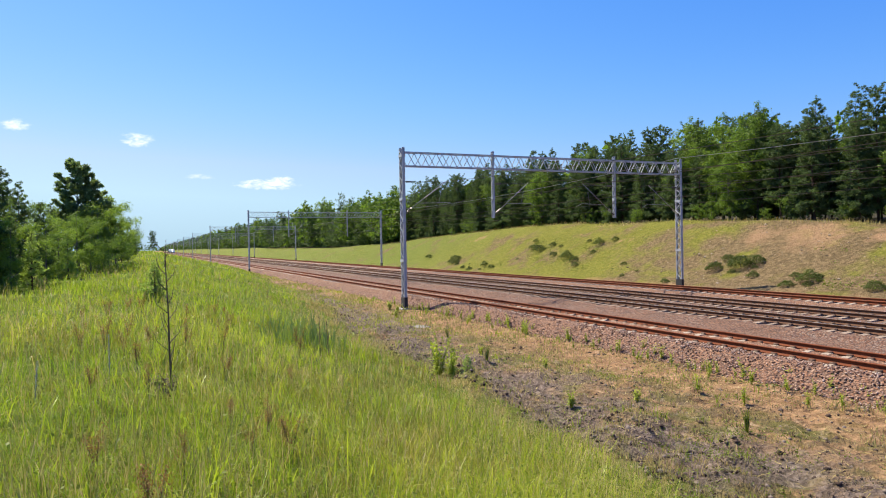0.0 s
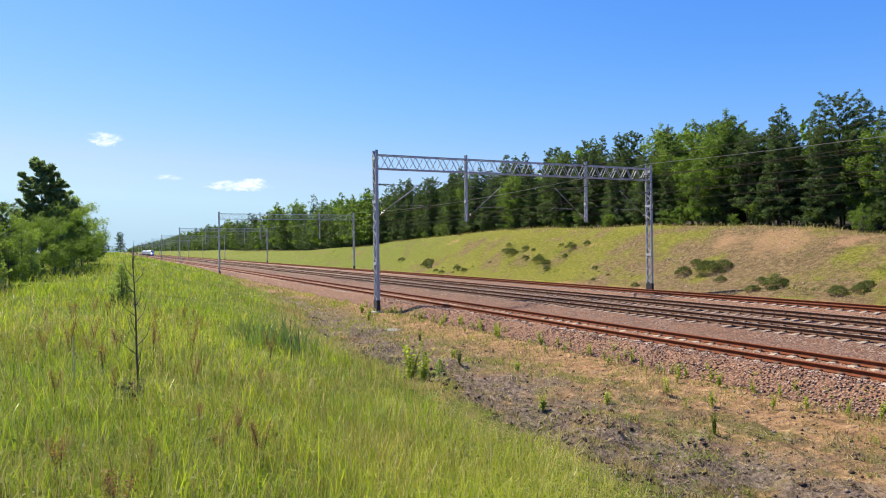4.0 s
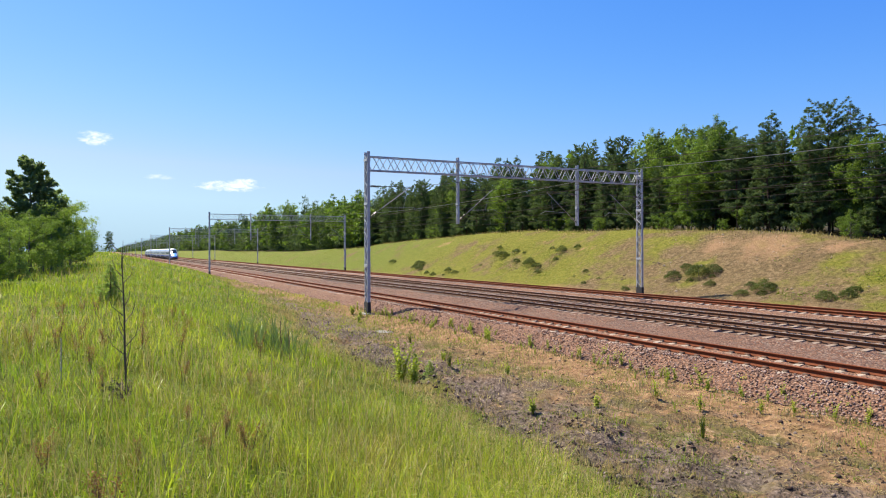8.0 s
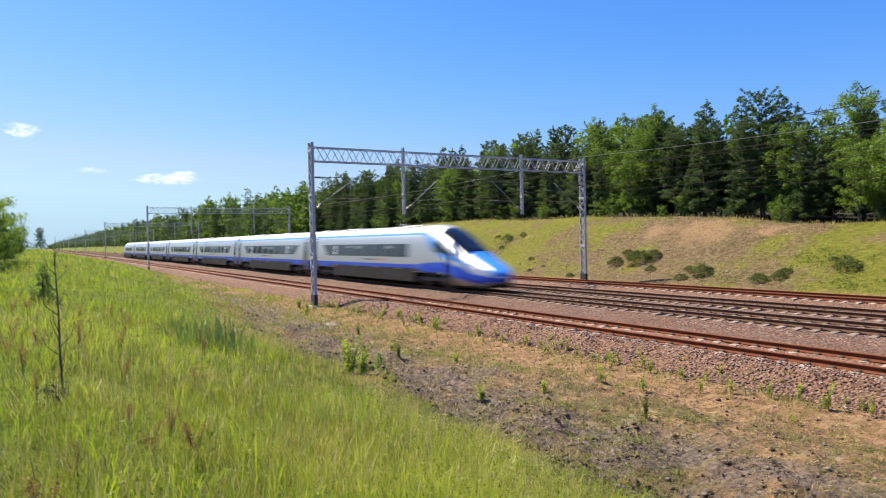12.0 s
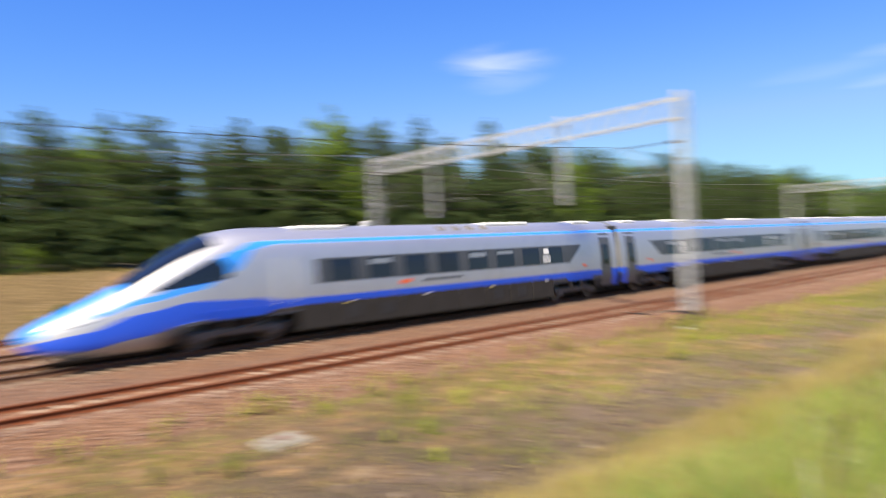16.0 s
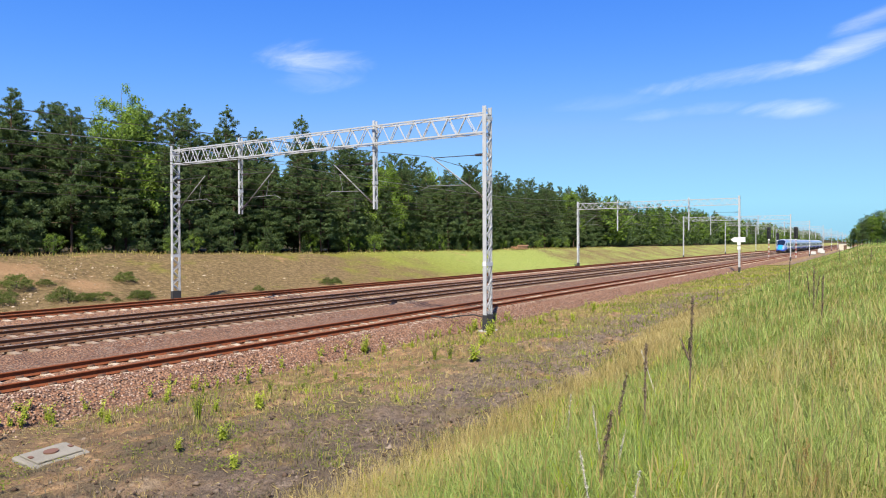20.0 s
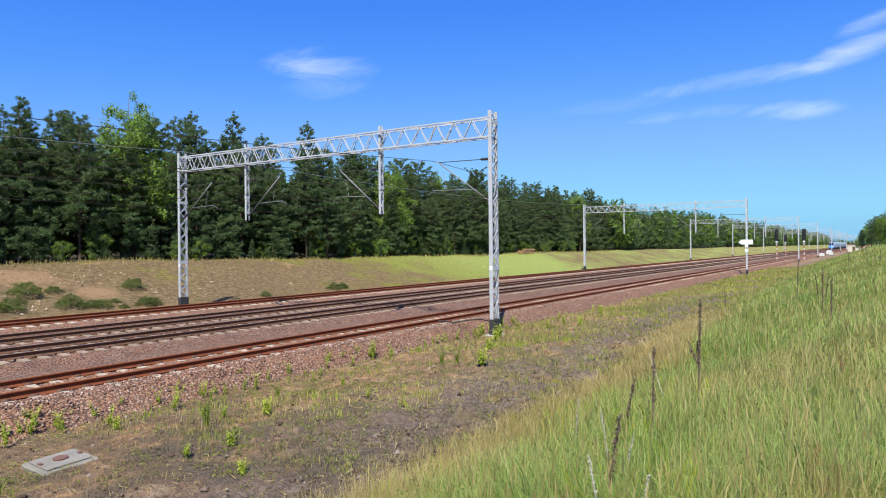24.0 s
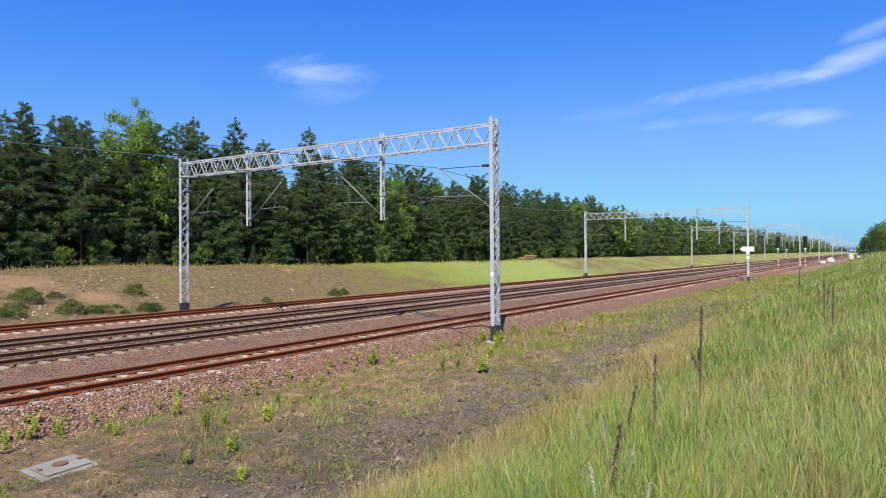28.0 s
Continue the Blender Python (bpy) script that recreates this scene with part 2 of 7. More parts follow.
def toe(x):
    """Where the grassy slope on the camera's side ends at the strip of bare soil."""
    return 5.3 + 0.95 * (1 - ss(x, -8, 8)) + 3.2 * ss(-x, 18, 48) + 3.9 * ss(-x, 46, 110) + 1.7 * ss(x, 12, 42) + 2.0 * ss(x, 45, 130) + 0.3 * wave(x, x * 0, 3.1)


def ground_z(x, y):
    x, y = np.asarray(x, float), np.asarray(y, float)
    # the camera's side: a slope up from the soil strip to a field
    top = 1.42 + 1.35 * ss(-x, 8, 95) + 1.25 * ss(x, 8, 90) + 0.004 * np.maximum(-y, 0)
    t = np.clip((toe(x) - y) / (toe(x) - 0.3), 0, 1)
    strip = ss(y - toe(x), -0.1, 0.5) * (1 - ss(y, 12.0, 14.0)) * (1 - ss(np.abs(x), 40, 60))
    lumps = strip * (0.11 * np.maximum(wave(x, y, 0.34, 2.0), -0.2) + 0.07 * np.maximum(wave(x, y, 0.16, 4.0), 0) + (0.16 + 0.16 * ss(-x, 2, 8)) * np.maximum(wave(x, y, 0.9, 6.0), -0.3) * (1 - ss(y - toe(x), 1.5, 4.5)) + 0.13 * ss(-x, 2, 8) * np.maximum(wave(x, y, 0.5, 9.0), -0.1) * (1 - ss(y - toe(x), 2.0, 4.5)))
    lumps = lumps * (1 - np.exp(-((x - 6.17) ** 2 + (y - 11.94) ** 2) / 1.3))
    near = lumps - 0.20 - (0.30 + 0.14 * ss(-x, 2, 8)) * ss(y - toe(x), 0.3 + 0.3 * wave(x, y, 0.8), 1.2 - 0.4 * ss(-x, 2, 8)) - 0.22 * ss(y, 9.5, 13.6) + (top + 0.20) * (t ** 0.9) + 0.05 * wave(x, y, 1.7) + 0.09 * wave(x, y, 5.3, 1.0)
    # the far bank, up to the wood
    crest = np.interp(x, CREST_X, CREST_Z)
    u = ss(y, 37.0, 47.5)
    far = -0.3 + (crest + 0.3) * (0.35 * np.clip((y - 37.0) / 10.5, 0, 1) + 0.65 * u) + 0.02 * np.clip(y - 47.5, 0, 100) + 8.0 * ss(y, 84, 150)
    far = far + ss(y, 37.5, 41) * (0.12 * wave(x, y, 2.1) + 0.16 * wave(x, y, 6.0, 2.0))
    z = np.where(y < 24, near, far)
    flat = ss(y, 12.5, 14.6) * (1 - ss(y, 35.6, 37.4))
    return z * (1 - flat) + (-0.72) * flat


# ---- ground ----
def ground_material():
    m = bpy.data.materials.new("ground_soil_and_turf")
    m.use_nodes = True
    t = m.node_tree
    b = t.nodes["Principled BSDF"]
    pos = t.nodes.new("ShaderNodeNewGeometry").outputs["Position"]
    sep = node(t, "ShaderNodeSeparateXYZ", Vector=pos)
    X, Y = sep.outputs[0], sep.outputs[1]
    n_big, n_mid, n_fine = noise_node(t, pos, 0.12, 4), noise_node(t, pos, 0.9, 5, 0.62), noise_node(t, pos, 9.0, 6, 0.7)
    n_small = noise_node(t, pos, 3.2, 5, 0.65)
    # turf on the camera's side
    turf = ramp_node(t, n_mid, [(0.25, (0.055, 0.085, 0.010)), (0.5, (0.11, 0.145, 0.018)), (0.75, (0.17, 0.165, 0.034))])
    # bare soil with dead grass and moss
    soil = ramp_node(t, n_small, [(0.30, (0.075, 0.048, 0.027)), (0.45, (0.20, 0.122, 0.062)), (0.58, (0.325, 0.198, 0.098)), (0.78, (0.46, 0.32, 0.18))])
    moss = ramp_node(t, n_fine, [(0.3, (0.0555, 0.0651, 0.0133)), (0.7, (0.148, 0.148, 0.037))])
    soil = mix_node(t, math_node(t, "MULTIPLY", smooth_step(t, n_mid, 0.46, 0.62), 0.8), soil, moss)
    soil = mix_node(t, smooth_step(t, noise_node(t, pos, 0.6, 4), 0.58, 0.74), soil, (0.2146, 0.1406, 0.0777))
    # grass of the far bank: fresh in places, parched in others
    fresh = ramp_node(t, n_small, [(0.25, (0.086, 0.092, 0.013)), (0.5, (0.142, 0.140, 0.022)), (0.75, (0.215, 0.196, 0.038))])
    dry = ramp_node(t, n_small, [(0.25, (0.060, 0.042, 0.019)), (0.46, (0.128, 0.090, 0.044)), (0.6, (0.185, 0.130, 0.067)), (0.78, (0.29, 0.212, 0.125))])
    bare = ramp_node(t, n_fine, [(0.3, (0.20, 0.112, 0.058)), (0.7, (0.40, 0.245, 0.14))])
    lush = ramp_node(t, n_small, [(0.25, (0.138, 0.175, 0.040)), (0.5, (0.215, 0.25, 0.064)), (0.75, (0.30, 0.315, 0.10))])
    fresh = mix_node(t, math_node(t, "ADD", smooth_step(t, X, 44.0, 84.0), 0.0), fresh, lush)
    green = ramp_node(t, n_small, [(0.25, (0.0629, 0.0851, 0.0133)), (0.5, (0.1147, 0.1369, 0.0222)), (0.75, (0.185, 0.1887, 0.0407))])
    fresh = mix_node(t, smooth_step(t, X, -70.0, -115.0), fresh, green)
    # fresh on the left part and beyond the clearing, parched between
    hx = node(t, "ShaderNodeMapRange", Value=X)
    hx.inputs[1].default_value, hx.inputs[2].default_value = -160.0, 240.0
    g = ramp_node(t, hx.outputs[0], [(0.0, grey(0.8)), (0.24, grey(0.72)), (0.29, grey(0.48)), (0.325, grey(0.22)), (0.348, grey(0.75)), (0.375, grey(0.24)), (0.49, grey(0.16)), (0.525, grey(0.36)), (0.58, grey(0.85)), (0.62, grey(0.9)), (0.66, grey(0.45)), (1.0, grey(0.5))])
    g = math_node(t, "ADD", g, math_node(t, "MULTIPLY", math_node(t, "SUBTRACT", noise_node(t, pos, 0.22, 5, 0.62), 0.5), math_node(t, "SUBTRACT", 2.2, math_node(t, "MULTIPLY", smooth_step(t, X, 42.0, 66.0), 1.3))), clamp=True)
    bank = mix_node(t, smooth_step(t, g, 0.3, 0.7), dry, fresh)
    scar = math_node(t, "MULTIPLY", smooth_step(t, noise_node(t, pos, 0.35, 5, 0.7), 0.60, 0.70), smooth_step(t, Y, 40.0, 44.0))
    bank = mix_node(t, math_node(t, "MULTIPLY", scar, 0.8), bank, bare)
    for cx, cy, rad in ((-34.5, 45.2, 2.9), (-29.5, 45.6, 1.5), (-39.0, 44.4, 1.4), (14.0, 43.5, 3.0), (20.5, 43.8, 2.2), (23.5, 41.0, 1.6)):
        d = node(t, "ShaderNodeCombineXYZ", X=math_node(t, "SUBTRACT", X, cx), Y=math_node(t, "SUBTRACT", Y, cy), Z=0.0)
        ln = t.nodes.new("ShaderNodeVectorMath")
        ln.operation = "LENGTH"
        t.links.new(d.outputs[0], ln.inputs[0])
        near_it = math_node(t, "ADD", math_node(t, "DIVIDE", ln.outputs["Value"], rad), math_node(t, "MULTIPLY", math_node(t, "SUBTRACT", n_mid, 0.5), 2.4))
        bank = mix_node(t, math_node(t, "MULTIPLY", smooth_step(t, near_it, 1.2, 0.3), 0.65), bank, bare)
    forest = ramp_node(t, n_mid, [(0.3, (0.0259, 0.0207, 0.0118)), (0.7, (0.0666, 0.0555, 0.0259))])
    edge = math_node(t, "MULTIPLY", math_node(t, "SUBTRACT", noise_node(t, pos, 0.5, 4), 0.5), 5.0)
    yy = math_node(t, "ADD", Y, edge)
    # the slope's foot moves outward along the line
    foot = 5.5
    for lo, hi, rise in ((8.0, -8.0, 0.95), (-18.0, -48.0, 3.2), (-46.0, -110.0, 3.9), (12.0, 42.0, 1.7), (45.0, 130.0, 2.0)):
        foot = math_node(t, "ADD", foot, math_node(t, "MULTIPLY", smooth_step(t, X, lo, hi), rise))
    out = math_node(t, "SUBTRACT", yy, foot)
    patch = noise_node(t, pos, 1.3, 6, 0.72, 0.3)
    soil = mix_node(t, math_node(t, "MULTIPLY", smooth_step(t, patch, 0.50, 0.58), 0.75), soil, (0.135, 0.098, 0.052))
    soil = mix_node(t, math_node(t, "MULTIPLY", smooth_step(t, patch, 0.44, 0.36), 0.6), soil, (0.34, 0.26, 0.165))
    slag = ramp_node(t, n_fine, [(0.28, (0.036, 0.027, 0.021)), (0.46, (0.12, 0.090, 0.070)), (0.62, (0.24, 0.185, 0.145)), (0.8, (0.45, 0.39, 0.33))])
    on = math_node(t, "MULTIPLY", math_node(t, "MULTIPLY", smooth_step(t, out, 0.1, 0.9), smooth_step(t, out, math_node(t, "ADD", 4.6, math_node(t, "MULTIPLY", smooth_step(t, X, -2.0, 6.0), 1.4)), 2.4)), smooth_step(t, noise_node(t, pos, 0.55, 5, 0.65), 0.37, 0.50))
    soil = mix_node(t, math_node(t, "MULTIPLY", on, 0.9), soil, slag)
    soil = mix_node(t, math_node(t, "MULTIPLY", math_node(t, "MULTIPLY", smooth_step(t, X, 1.0, 7.0), smooth_step(t, X, 17.0, 8.0)), math_node(t, "MULTIPLY", smooth_step(t, n_mid, 0.34, 0.58), 0.75)), soil, (0.105, 0.078, 0.058))
    # sandy ground with rust dust beside the ballast
    sand = ramp_node(t, n_small, [(0.3, (0.17, 0.085, 0.042)), (0.55, (0.33, 0.19, 0.095)), (0.8, (0.46, 0.31, 0.18))])
    soil = mix_node(t, math_node(t, "MULTIPLY", smooth_step(t, math_node(t, "ADD", Y, math_node(t, "MULTIPLY", edge, 0.5)), 11.2, 13.6), math_node(t, "SUBTRACT", 0.62, math_node(t, "MULTIPLY", smooth_step(t, X, -4.0, 6.0), 0.38))), soil, sand)
    col = mix_node(t, smooth_step(t, out, -0.6, 1.2), turf, soil)
    col = mix_node(t, smooth_step(t, yy, 35.5, 37.5), col, bank)
    col = mix_node(t, smooth_step(t, yy, 48.5, 51.5), col, forest)
    t.links.new(col, b.inputs["Base Color"])
    b.inputs["Roughness"].default_value, b.inputs["Specular IOR Level"].default_value = 0.95, 0.1
    bn = t.nodes.new("ShaderNodeBump")
    bn.inputs["Strength"].default_value, bn.inputs["Distance"].default_value = 1.0, 0.2
    t.links.new(math_node(t, "ADD", n_small, math_node(t, "MULTIPLY", n_fine, 0.6)), bn.inputs["Height"])
    t.links.new(bn.outputs[0], b.inputs["Normal"])
    return m


def axis(*stretches):
    """Grid lines: (from, to, step) stretches, each beginning where the one before ends."""
    out = []
    for a, b, s in stretches:
        out.append(np.linspace(a, b, max(1, round((b - a) / s)), endpoint=False))
    return np.append(np.concatenate(out), stretches[-1][1])


def build_ground():
    xs = axis((-4000, -800, 400), (-800, -200, 30), (-200, -60, 4), (-60, -30, 1.2), (-30, 30, 0.2), (30, 60, 0.9), (60, 200, 4), (200, 800, 30), (800, 4000, 400))
    ys = axis((-4000, -400, 400), (-400, -60, 40), (-60, -12, 3), (-12, 4, 0.4), (4, 15, 0.17), (15, 36, 3), (36, 52, 0.8), (52, 100, 6), (100, 400, 50), (400, 4000, 400))
    gx, gy = np.meshgrid(xs, ys)
    gz = ground_z(gx, gy)
    # crumbling soil edge
    rough = ss(gy, 5.4, 6.6) * (1 - ss(gy, 13, 14.4)) * (1 - ss(np.abs(gx), 45, 60))
    rng = np.random.default_rng(5)
    gz = gz + rough * rng.normal(0, 0.02, gz.shape)
    n, k = len(ys), len(xs)
    i = (np.arange(n - 1)[:, None] * k + np.arange(k - 1)[None, :]).ravel()
    faces = np.stack([i, i + 1, i + 1 + k, i + k], 1)
    me = from_arrays("ground", np.stack([gx.ravel(), gy.ravel(), gz.ravel()], 1), faces, ground_material(), smooth=True)
    return tagged(new("ground", me), "grassy railway cutting with bare sandy soil and parched banks", "ground", kind="structure")


build_ground()


# ---- ballast ----
def ballast_material():
    m = bpy.data.materials.new("crushed_granite_ballast")
    m.use_nodes = True
    t = m.node_tree
    b = t.nodes["Principled BSDF"]
    pos = t.nodes.new("ShaderNodeNewGeometry").outputs["Position"]
    vor = t.nodes.new("ShaderNodeTexVoronoi")
    t.links.new(pos, vor.inputs["Vector"])
    vor.inputs["Scale"].default_value = 15.0
    sepc = node(t, "ShaderNodeSeparateXYZ", Vector=vor.outputs["Color"])
    stone = ramp_node(t, sepc.outputs[0], [(0.0, (0.0925, 0.0385, 0.0222)), (0.35, (0.1998, 0.0962, 0.0548)), (0.6, (0.2442, 0.1406, 0.0888)), (0.85, (0.1924, 0.1406, 0.1088)), (1.0, (0.3256, 0.2294, 0.1665))])
    dirt = noise_node(t, pos, 0.35, 4)
    stone = mix_node(t, math_node(t, "MULTIPLY", smooth_step(t, dirt, 0.40, 0.62), 0.6), stone, (0.2072, 0.1073, 0.0607))
    stone = mix_node(t, math_node(t, "MULTIPLY", smooth_step(t, noise_node(t, pos, 1.1, 5, 0.7), 0.48, 0.66), 0.38), stone, (0.0777, 0.0459, 0.037))
    # rust dust from the little-used rails
    for y in (TRACKS[0], TRACKS[3]):
        away = math_node(t, "ABSOLUTE", math_node(t, "SUBTRACT", node(t, "ShaderNodeSeparateXYZ", Vector=pos).outputs[1], y))
        stone = mix_node(t, math_node(t, "MULTIPLY", smooth_step(t, away, 3.2, 0.9), 0.5), stone, (0.34, 0.175, 0.10))
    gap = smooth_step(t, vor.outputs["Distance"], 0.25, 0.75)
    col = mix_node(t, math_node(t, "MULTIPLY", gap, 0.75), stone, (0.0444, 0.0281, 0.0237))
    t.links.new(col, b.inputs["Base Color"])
    b.inputs["Roughness"].default_value, b.inputs["Specular IOR Level"].default_value = 0.9, 0.2
    bn = t.nodes.new("ShaderNodeBump")
    bn.invert = True
    bn.inputs["Strength"].default_value, bn.inputs["Distance"].default_value = 1.0, 0.05
    t.links.new(vor.outputs["Distance"], bn.inputs["Height"])
    t.links.new(bn.outputs[0], b.inputs["Normal"])
    return m


BALLAST = ballast_material()


def ballast_z(y):
    """Height of the ballast across the line."""
    z = np.full_like(y, -0.9)
    for c in TRACKS:
        z = np.maximum(z, (-0.234 if c == TRACKS[0] else -0.212) - 0.62 * np.maximum(np.abs(y - c) - 1.55, 0))
    mid = np.where((y > TRACKS[0]) & (y < TRACKS[3]), np.where((y > TRACKS[1]) & (y < TRACKS[2]), -0.225, -0.36), -2.0)
    return np.maximum(z, mid)


def build_ballast():
    xs = axis((-1200, -200, 25), (-200, -40, 2.0), (-40, 45, 0.22), (45, 200, 2.0), (200, 1200, 25))
    ys = axis((14.2, 20.0, 0.16), (20.0, 36.0, 0.3))
    gx, gy = np.meshgrid(xs, ys)
    rng = np.random.default_rng(8)
    gz = ballast_z(gy) + rng.normal(0, 0.016, gx.shape) + 0.02 * wave(gx, gy, 0.9)
    n, k = len(ys), len(xs)
    i = (np.arange(n - 1)[:, None] * k + np.arange(k - 1)[None, :]).ravel()
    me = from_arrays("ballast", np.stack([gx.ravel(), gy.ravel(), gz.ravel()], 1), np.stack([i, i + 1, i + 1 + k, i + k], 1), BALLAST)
    return tagged(new("ballast", me), "reddish crushed granite ballast bed under the tracks", "ballast", kind="structure")


build_ballast()


def build_stones():
    """Loose stones on the near shoulder."""
    rng = np.random.default_rng(11)
    n = 15000
    x = np.concatenate([rng.uniform(-42, 48, n // 2), rng.normal(0, 17, n - n // 2)])
    y = rng.uniform(14.55, 16.1, n) + rng.exponential(0.25, n) * rng.choice([-0.6, 0], n, p=[0.2, 0.8])
    z = np.maximum(ballast_z(y), ground_z(x, y)) + 0.012
    base = np.array([(1, 0, 0), (-1, 0, 0), (0, 1, 0), (0, -1, 0), (0, 0, 0.8), (0, 0, -0.8)], float)
    tri = np.array([(0, 2, 4), (2, 1, 4), (1, 3, 4), (3, 0, 4), (2, 0, 5), (1, 2, 5), (3, 1, 5), (0, 3, 5)])
    s = rng.uniform(0.018, 0.042, n)[:, None, None]
    a = rng.uniform(0, 6.28, n)
    v = base[None] * rng.uniform(0.6, 1.4, (n, 6, 1)) * s
    c, d = np.cos(a)[:, None], np.sin(a)[:, None]
    v = np.stack([v[:, :, 0] * c - v[:, :, 1] * d, v[:, :, 0] * d + v[:, :, 1] * c, v[:, :, 2]], 2) + np.stack([x, y, z], 1)[:, None]
    f = (tri[None] + 6 * np.arange(n)[:, None, None]).reshape(-1, 3)
    me = from_arrays("ballast_stones", v.reshape(-1, 3), f, STONE)
    tagged(new("ballast_stones", me), "loose reddish and grey crushed stones", "gravel", kind="stuff")


STONE = material("crushed_stone", (0.1554, 0.0873, 0.0622), 0.9, vary=0.1, per_island=0.5, scale=2.0, spec=0.2, hue=(0.2516, 0.185, 0.1517))
build_stones()

# ---- tracks ----
RUST = material("rusty_rail_steel", (0.15, 0.045, 0.019), 0.85, 0.0, vary=0.35, scale=4.0, bump=0.3, spec=0.15)
RAIL_BROWN = material("rail_side_brown_rust", (0.115, 0.058, 0.034), 0.85, 0.0, vary=0.3, scale=4.0, bump=0.3, spec=0.12)
RAIL_TOP = material("polished_rail_head", (0.42, 0.39, 0.36), 0.42, 0.75, vary=0.12, scale=3.0)
CONCRETE = material("weathered_sleeper_concrete", (0.30, 0.24, 0.18), 0.9, vary=0.3, scale=2.5, bump=0.3, per_object=0.12)
SLEEPER_BROWN = material("dust_stained_sleeper_concrete", (0.21, 0.155, 0.11), 0.9, vary=0.35, scale=2.5, bump=0.3, per_object=0.2)
CLIP = material("rusty_rail_clip", (0.074, 0.037, 0.0222), 0.8, vary=0.2)


def rail_section():
    """Half outline of a rail from the foot up."""
    return [(-0.068, -0.172), (-0.068, -0.158), (-0.012, -0.142), (-0.009, -0.045), (-0.035, -0.032), (-0.036, -0.005), (-0.028, 0.0),
            (0.028, 0.0), (0.036, -0.005), (0.035, -0.032), (0.009, -0.045), (0.012, -0.142), (0.068, -0.158), (0.068, -0.172)]


def rail_mesh(name, x0, x1, side, top):
    sec = rail_section()
    xs = axis((x0, -100, 50), (-100, 100, 4), (100, x1, 50))
    k = len(sec)
    v = np.array([(x, a, b) for x in xs for a, b in sec])
    f, fm = [], []
    for i in range(len(xs) - 1):
        for j in range(k):
            jj = (j + 1) % k
            f.append((i * k + j, i * k + jj, (i + 1) * k + jj, (i + 1) * k + j))
            fm.append(1 if j == 6 else 0)
    return from_arrays(name, v, np.array(f)[:, ::-1], [side, top], face_mats=np.array(fm))


def sleeper_mesh(mat):
    bm = bmesh.new()
    # a prestressed sleeper: two raised ends and a lower waist
    pts = [(-1.30, -0.20), (-0.98, -0.172), (-0.52, -0.172), (-0.36, -0.205), (0.36, -0.205), (0.52, -0.172), (0.98, -0.172), (1.30, -0.20)]
    rows = []
    for y, z in pts:
        rows.append([bm.verts.new(p) for p in ((-0.145, y, -0.36), (-0.105, y, z), (0.105, y, z), (0.145, y, -0.36))])
    for a, b in zip(rows, rows[1:]):
        for j in range(3):
            bm.faces.new((a[j], b[j], b[j + 1], a[j + 1]))
    bm.faces.new(rows[0][::-1])
    bm.faces.new(rows[-1])
    bmesh.ops.recalc_face_normals(bm, faces=bm.faces)
    return finish(bm, "sleeper", mat)


def build_tracks():
    rail_rust, rail_used = rail_mesh("rail", -1400, 1400, RUST, RUST), rail_mesh("rail", -1400, 1400, RAIL_BROWN, RAIL_TOP)
    clean, stained = sleeper_mesh(CONCRETE), sleeper_mesh(SLEEPER_BROWN)
    sleeper = clean
    base_v = np.array([v.co for v in sleeper.vertices])
    base_f = np.array([list(p.vertices) for p in sleeper.polygons if len(p.vertices) == 4])
    clip_v = np.array([(x * 0.09, y * 0.028, -0.172 + z * 0.05) for x in (-1, 1) for y in (-1, 1) for z in (0, 1)])
    clip_f = np.array([(0, 1, 3, 2), (4, 6, 7, 5), (0, 4, 5, 1), (2, 3, 7, 6), (1, 5, 7, 3)])
    rng = np.random.default_rng(3)
    for i, c in enumerate(TRACKS):
        used = i in (1, 2)
        tr = thing("railway_track", ("mainline track with polished rail heads on concrete sleepers" if used else "disused-looking track with rusty rails on concrete sleepers"), "railway track",
                   pose(0, c, -0.05 if i == 0 else 0.0), "tracks of the line", "structure")
        for s in (-1, 1):
            r = link("rail", rail_used if used else rail_rust, tr, "brown rail with a shiny head" if used else "rust-red rail")
            r.location = (0, s * GAUGE, 0)
        near = np.arange(-75, 105, 0.6)[:300]
        for x in near:
            o = link("sleeper", stained if used else clean, tr)
            o.location = (x, rng.normal(0, 0.012), rng.normal(0, 0.004))
            o.rotation_euler = (0, 0, rng.normal(0, 0.006))
        far = np.concatenate([np.arange(near[0] - 0.6, -260, -0.6), np.arange(near[-1] + 0.6, 260, 0.6)])
        off = np.stack([far, 0 * far, 0 * far], 1)
        v = (base_v[None] + off[:, None]).reshape(-1, 3)
        f = (base_f[None] + len(base_v) * np.arange(len(far))[:, None, None]).reshape(-1, 4)
        tagged(link("far_sleepers", from_arrays("far_sleepers", v, f, SLEEPER_BROWN if used else CONCRETE), tr), kind="stuff")
        xs = np.arange(-75, 105, 0.6)
        pos = np.array([(x, s * GAUGE + d, 0.0) for x in xs for s in (-1, 1) for d in (-0.085, 0.085)])
        v = (clip_v[None] + pos[:, None]).reshape(-1, 3)
        f = (clip_f[None] + 8 * np.arange(len(pos))[:, None, None]).reshape(-1, 4)
        tagged(link("rail_clips", from_arrays("rail_clips", v, f, CLIP), tr), kind="stuff")


build_tracks()

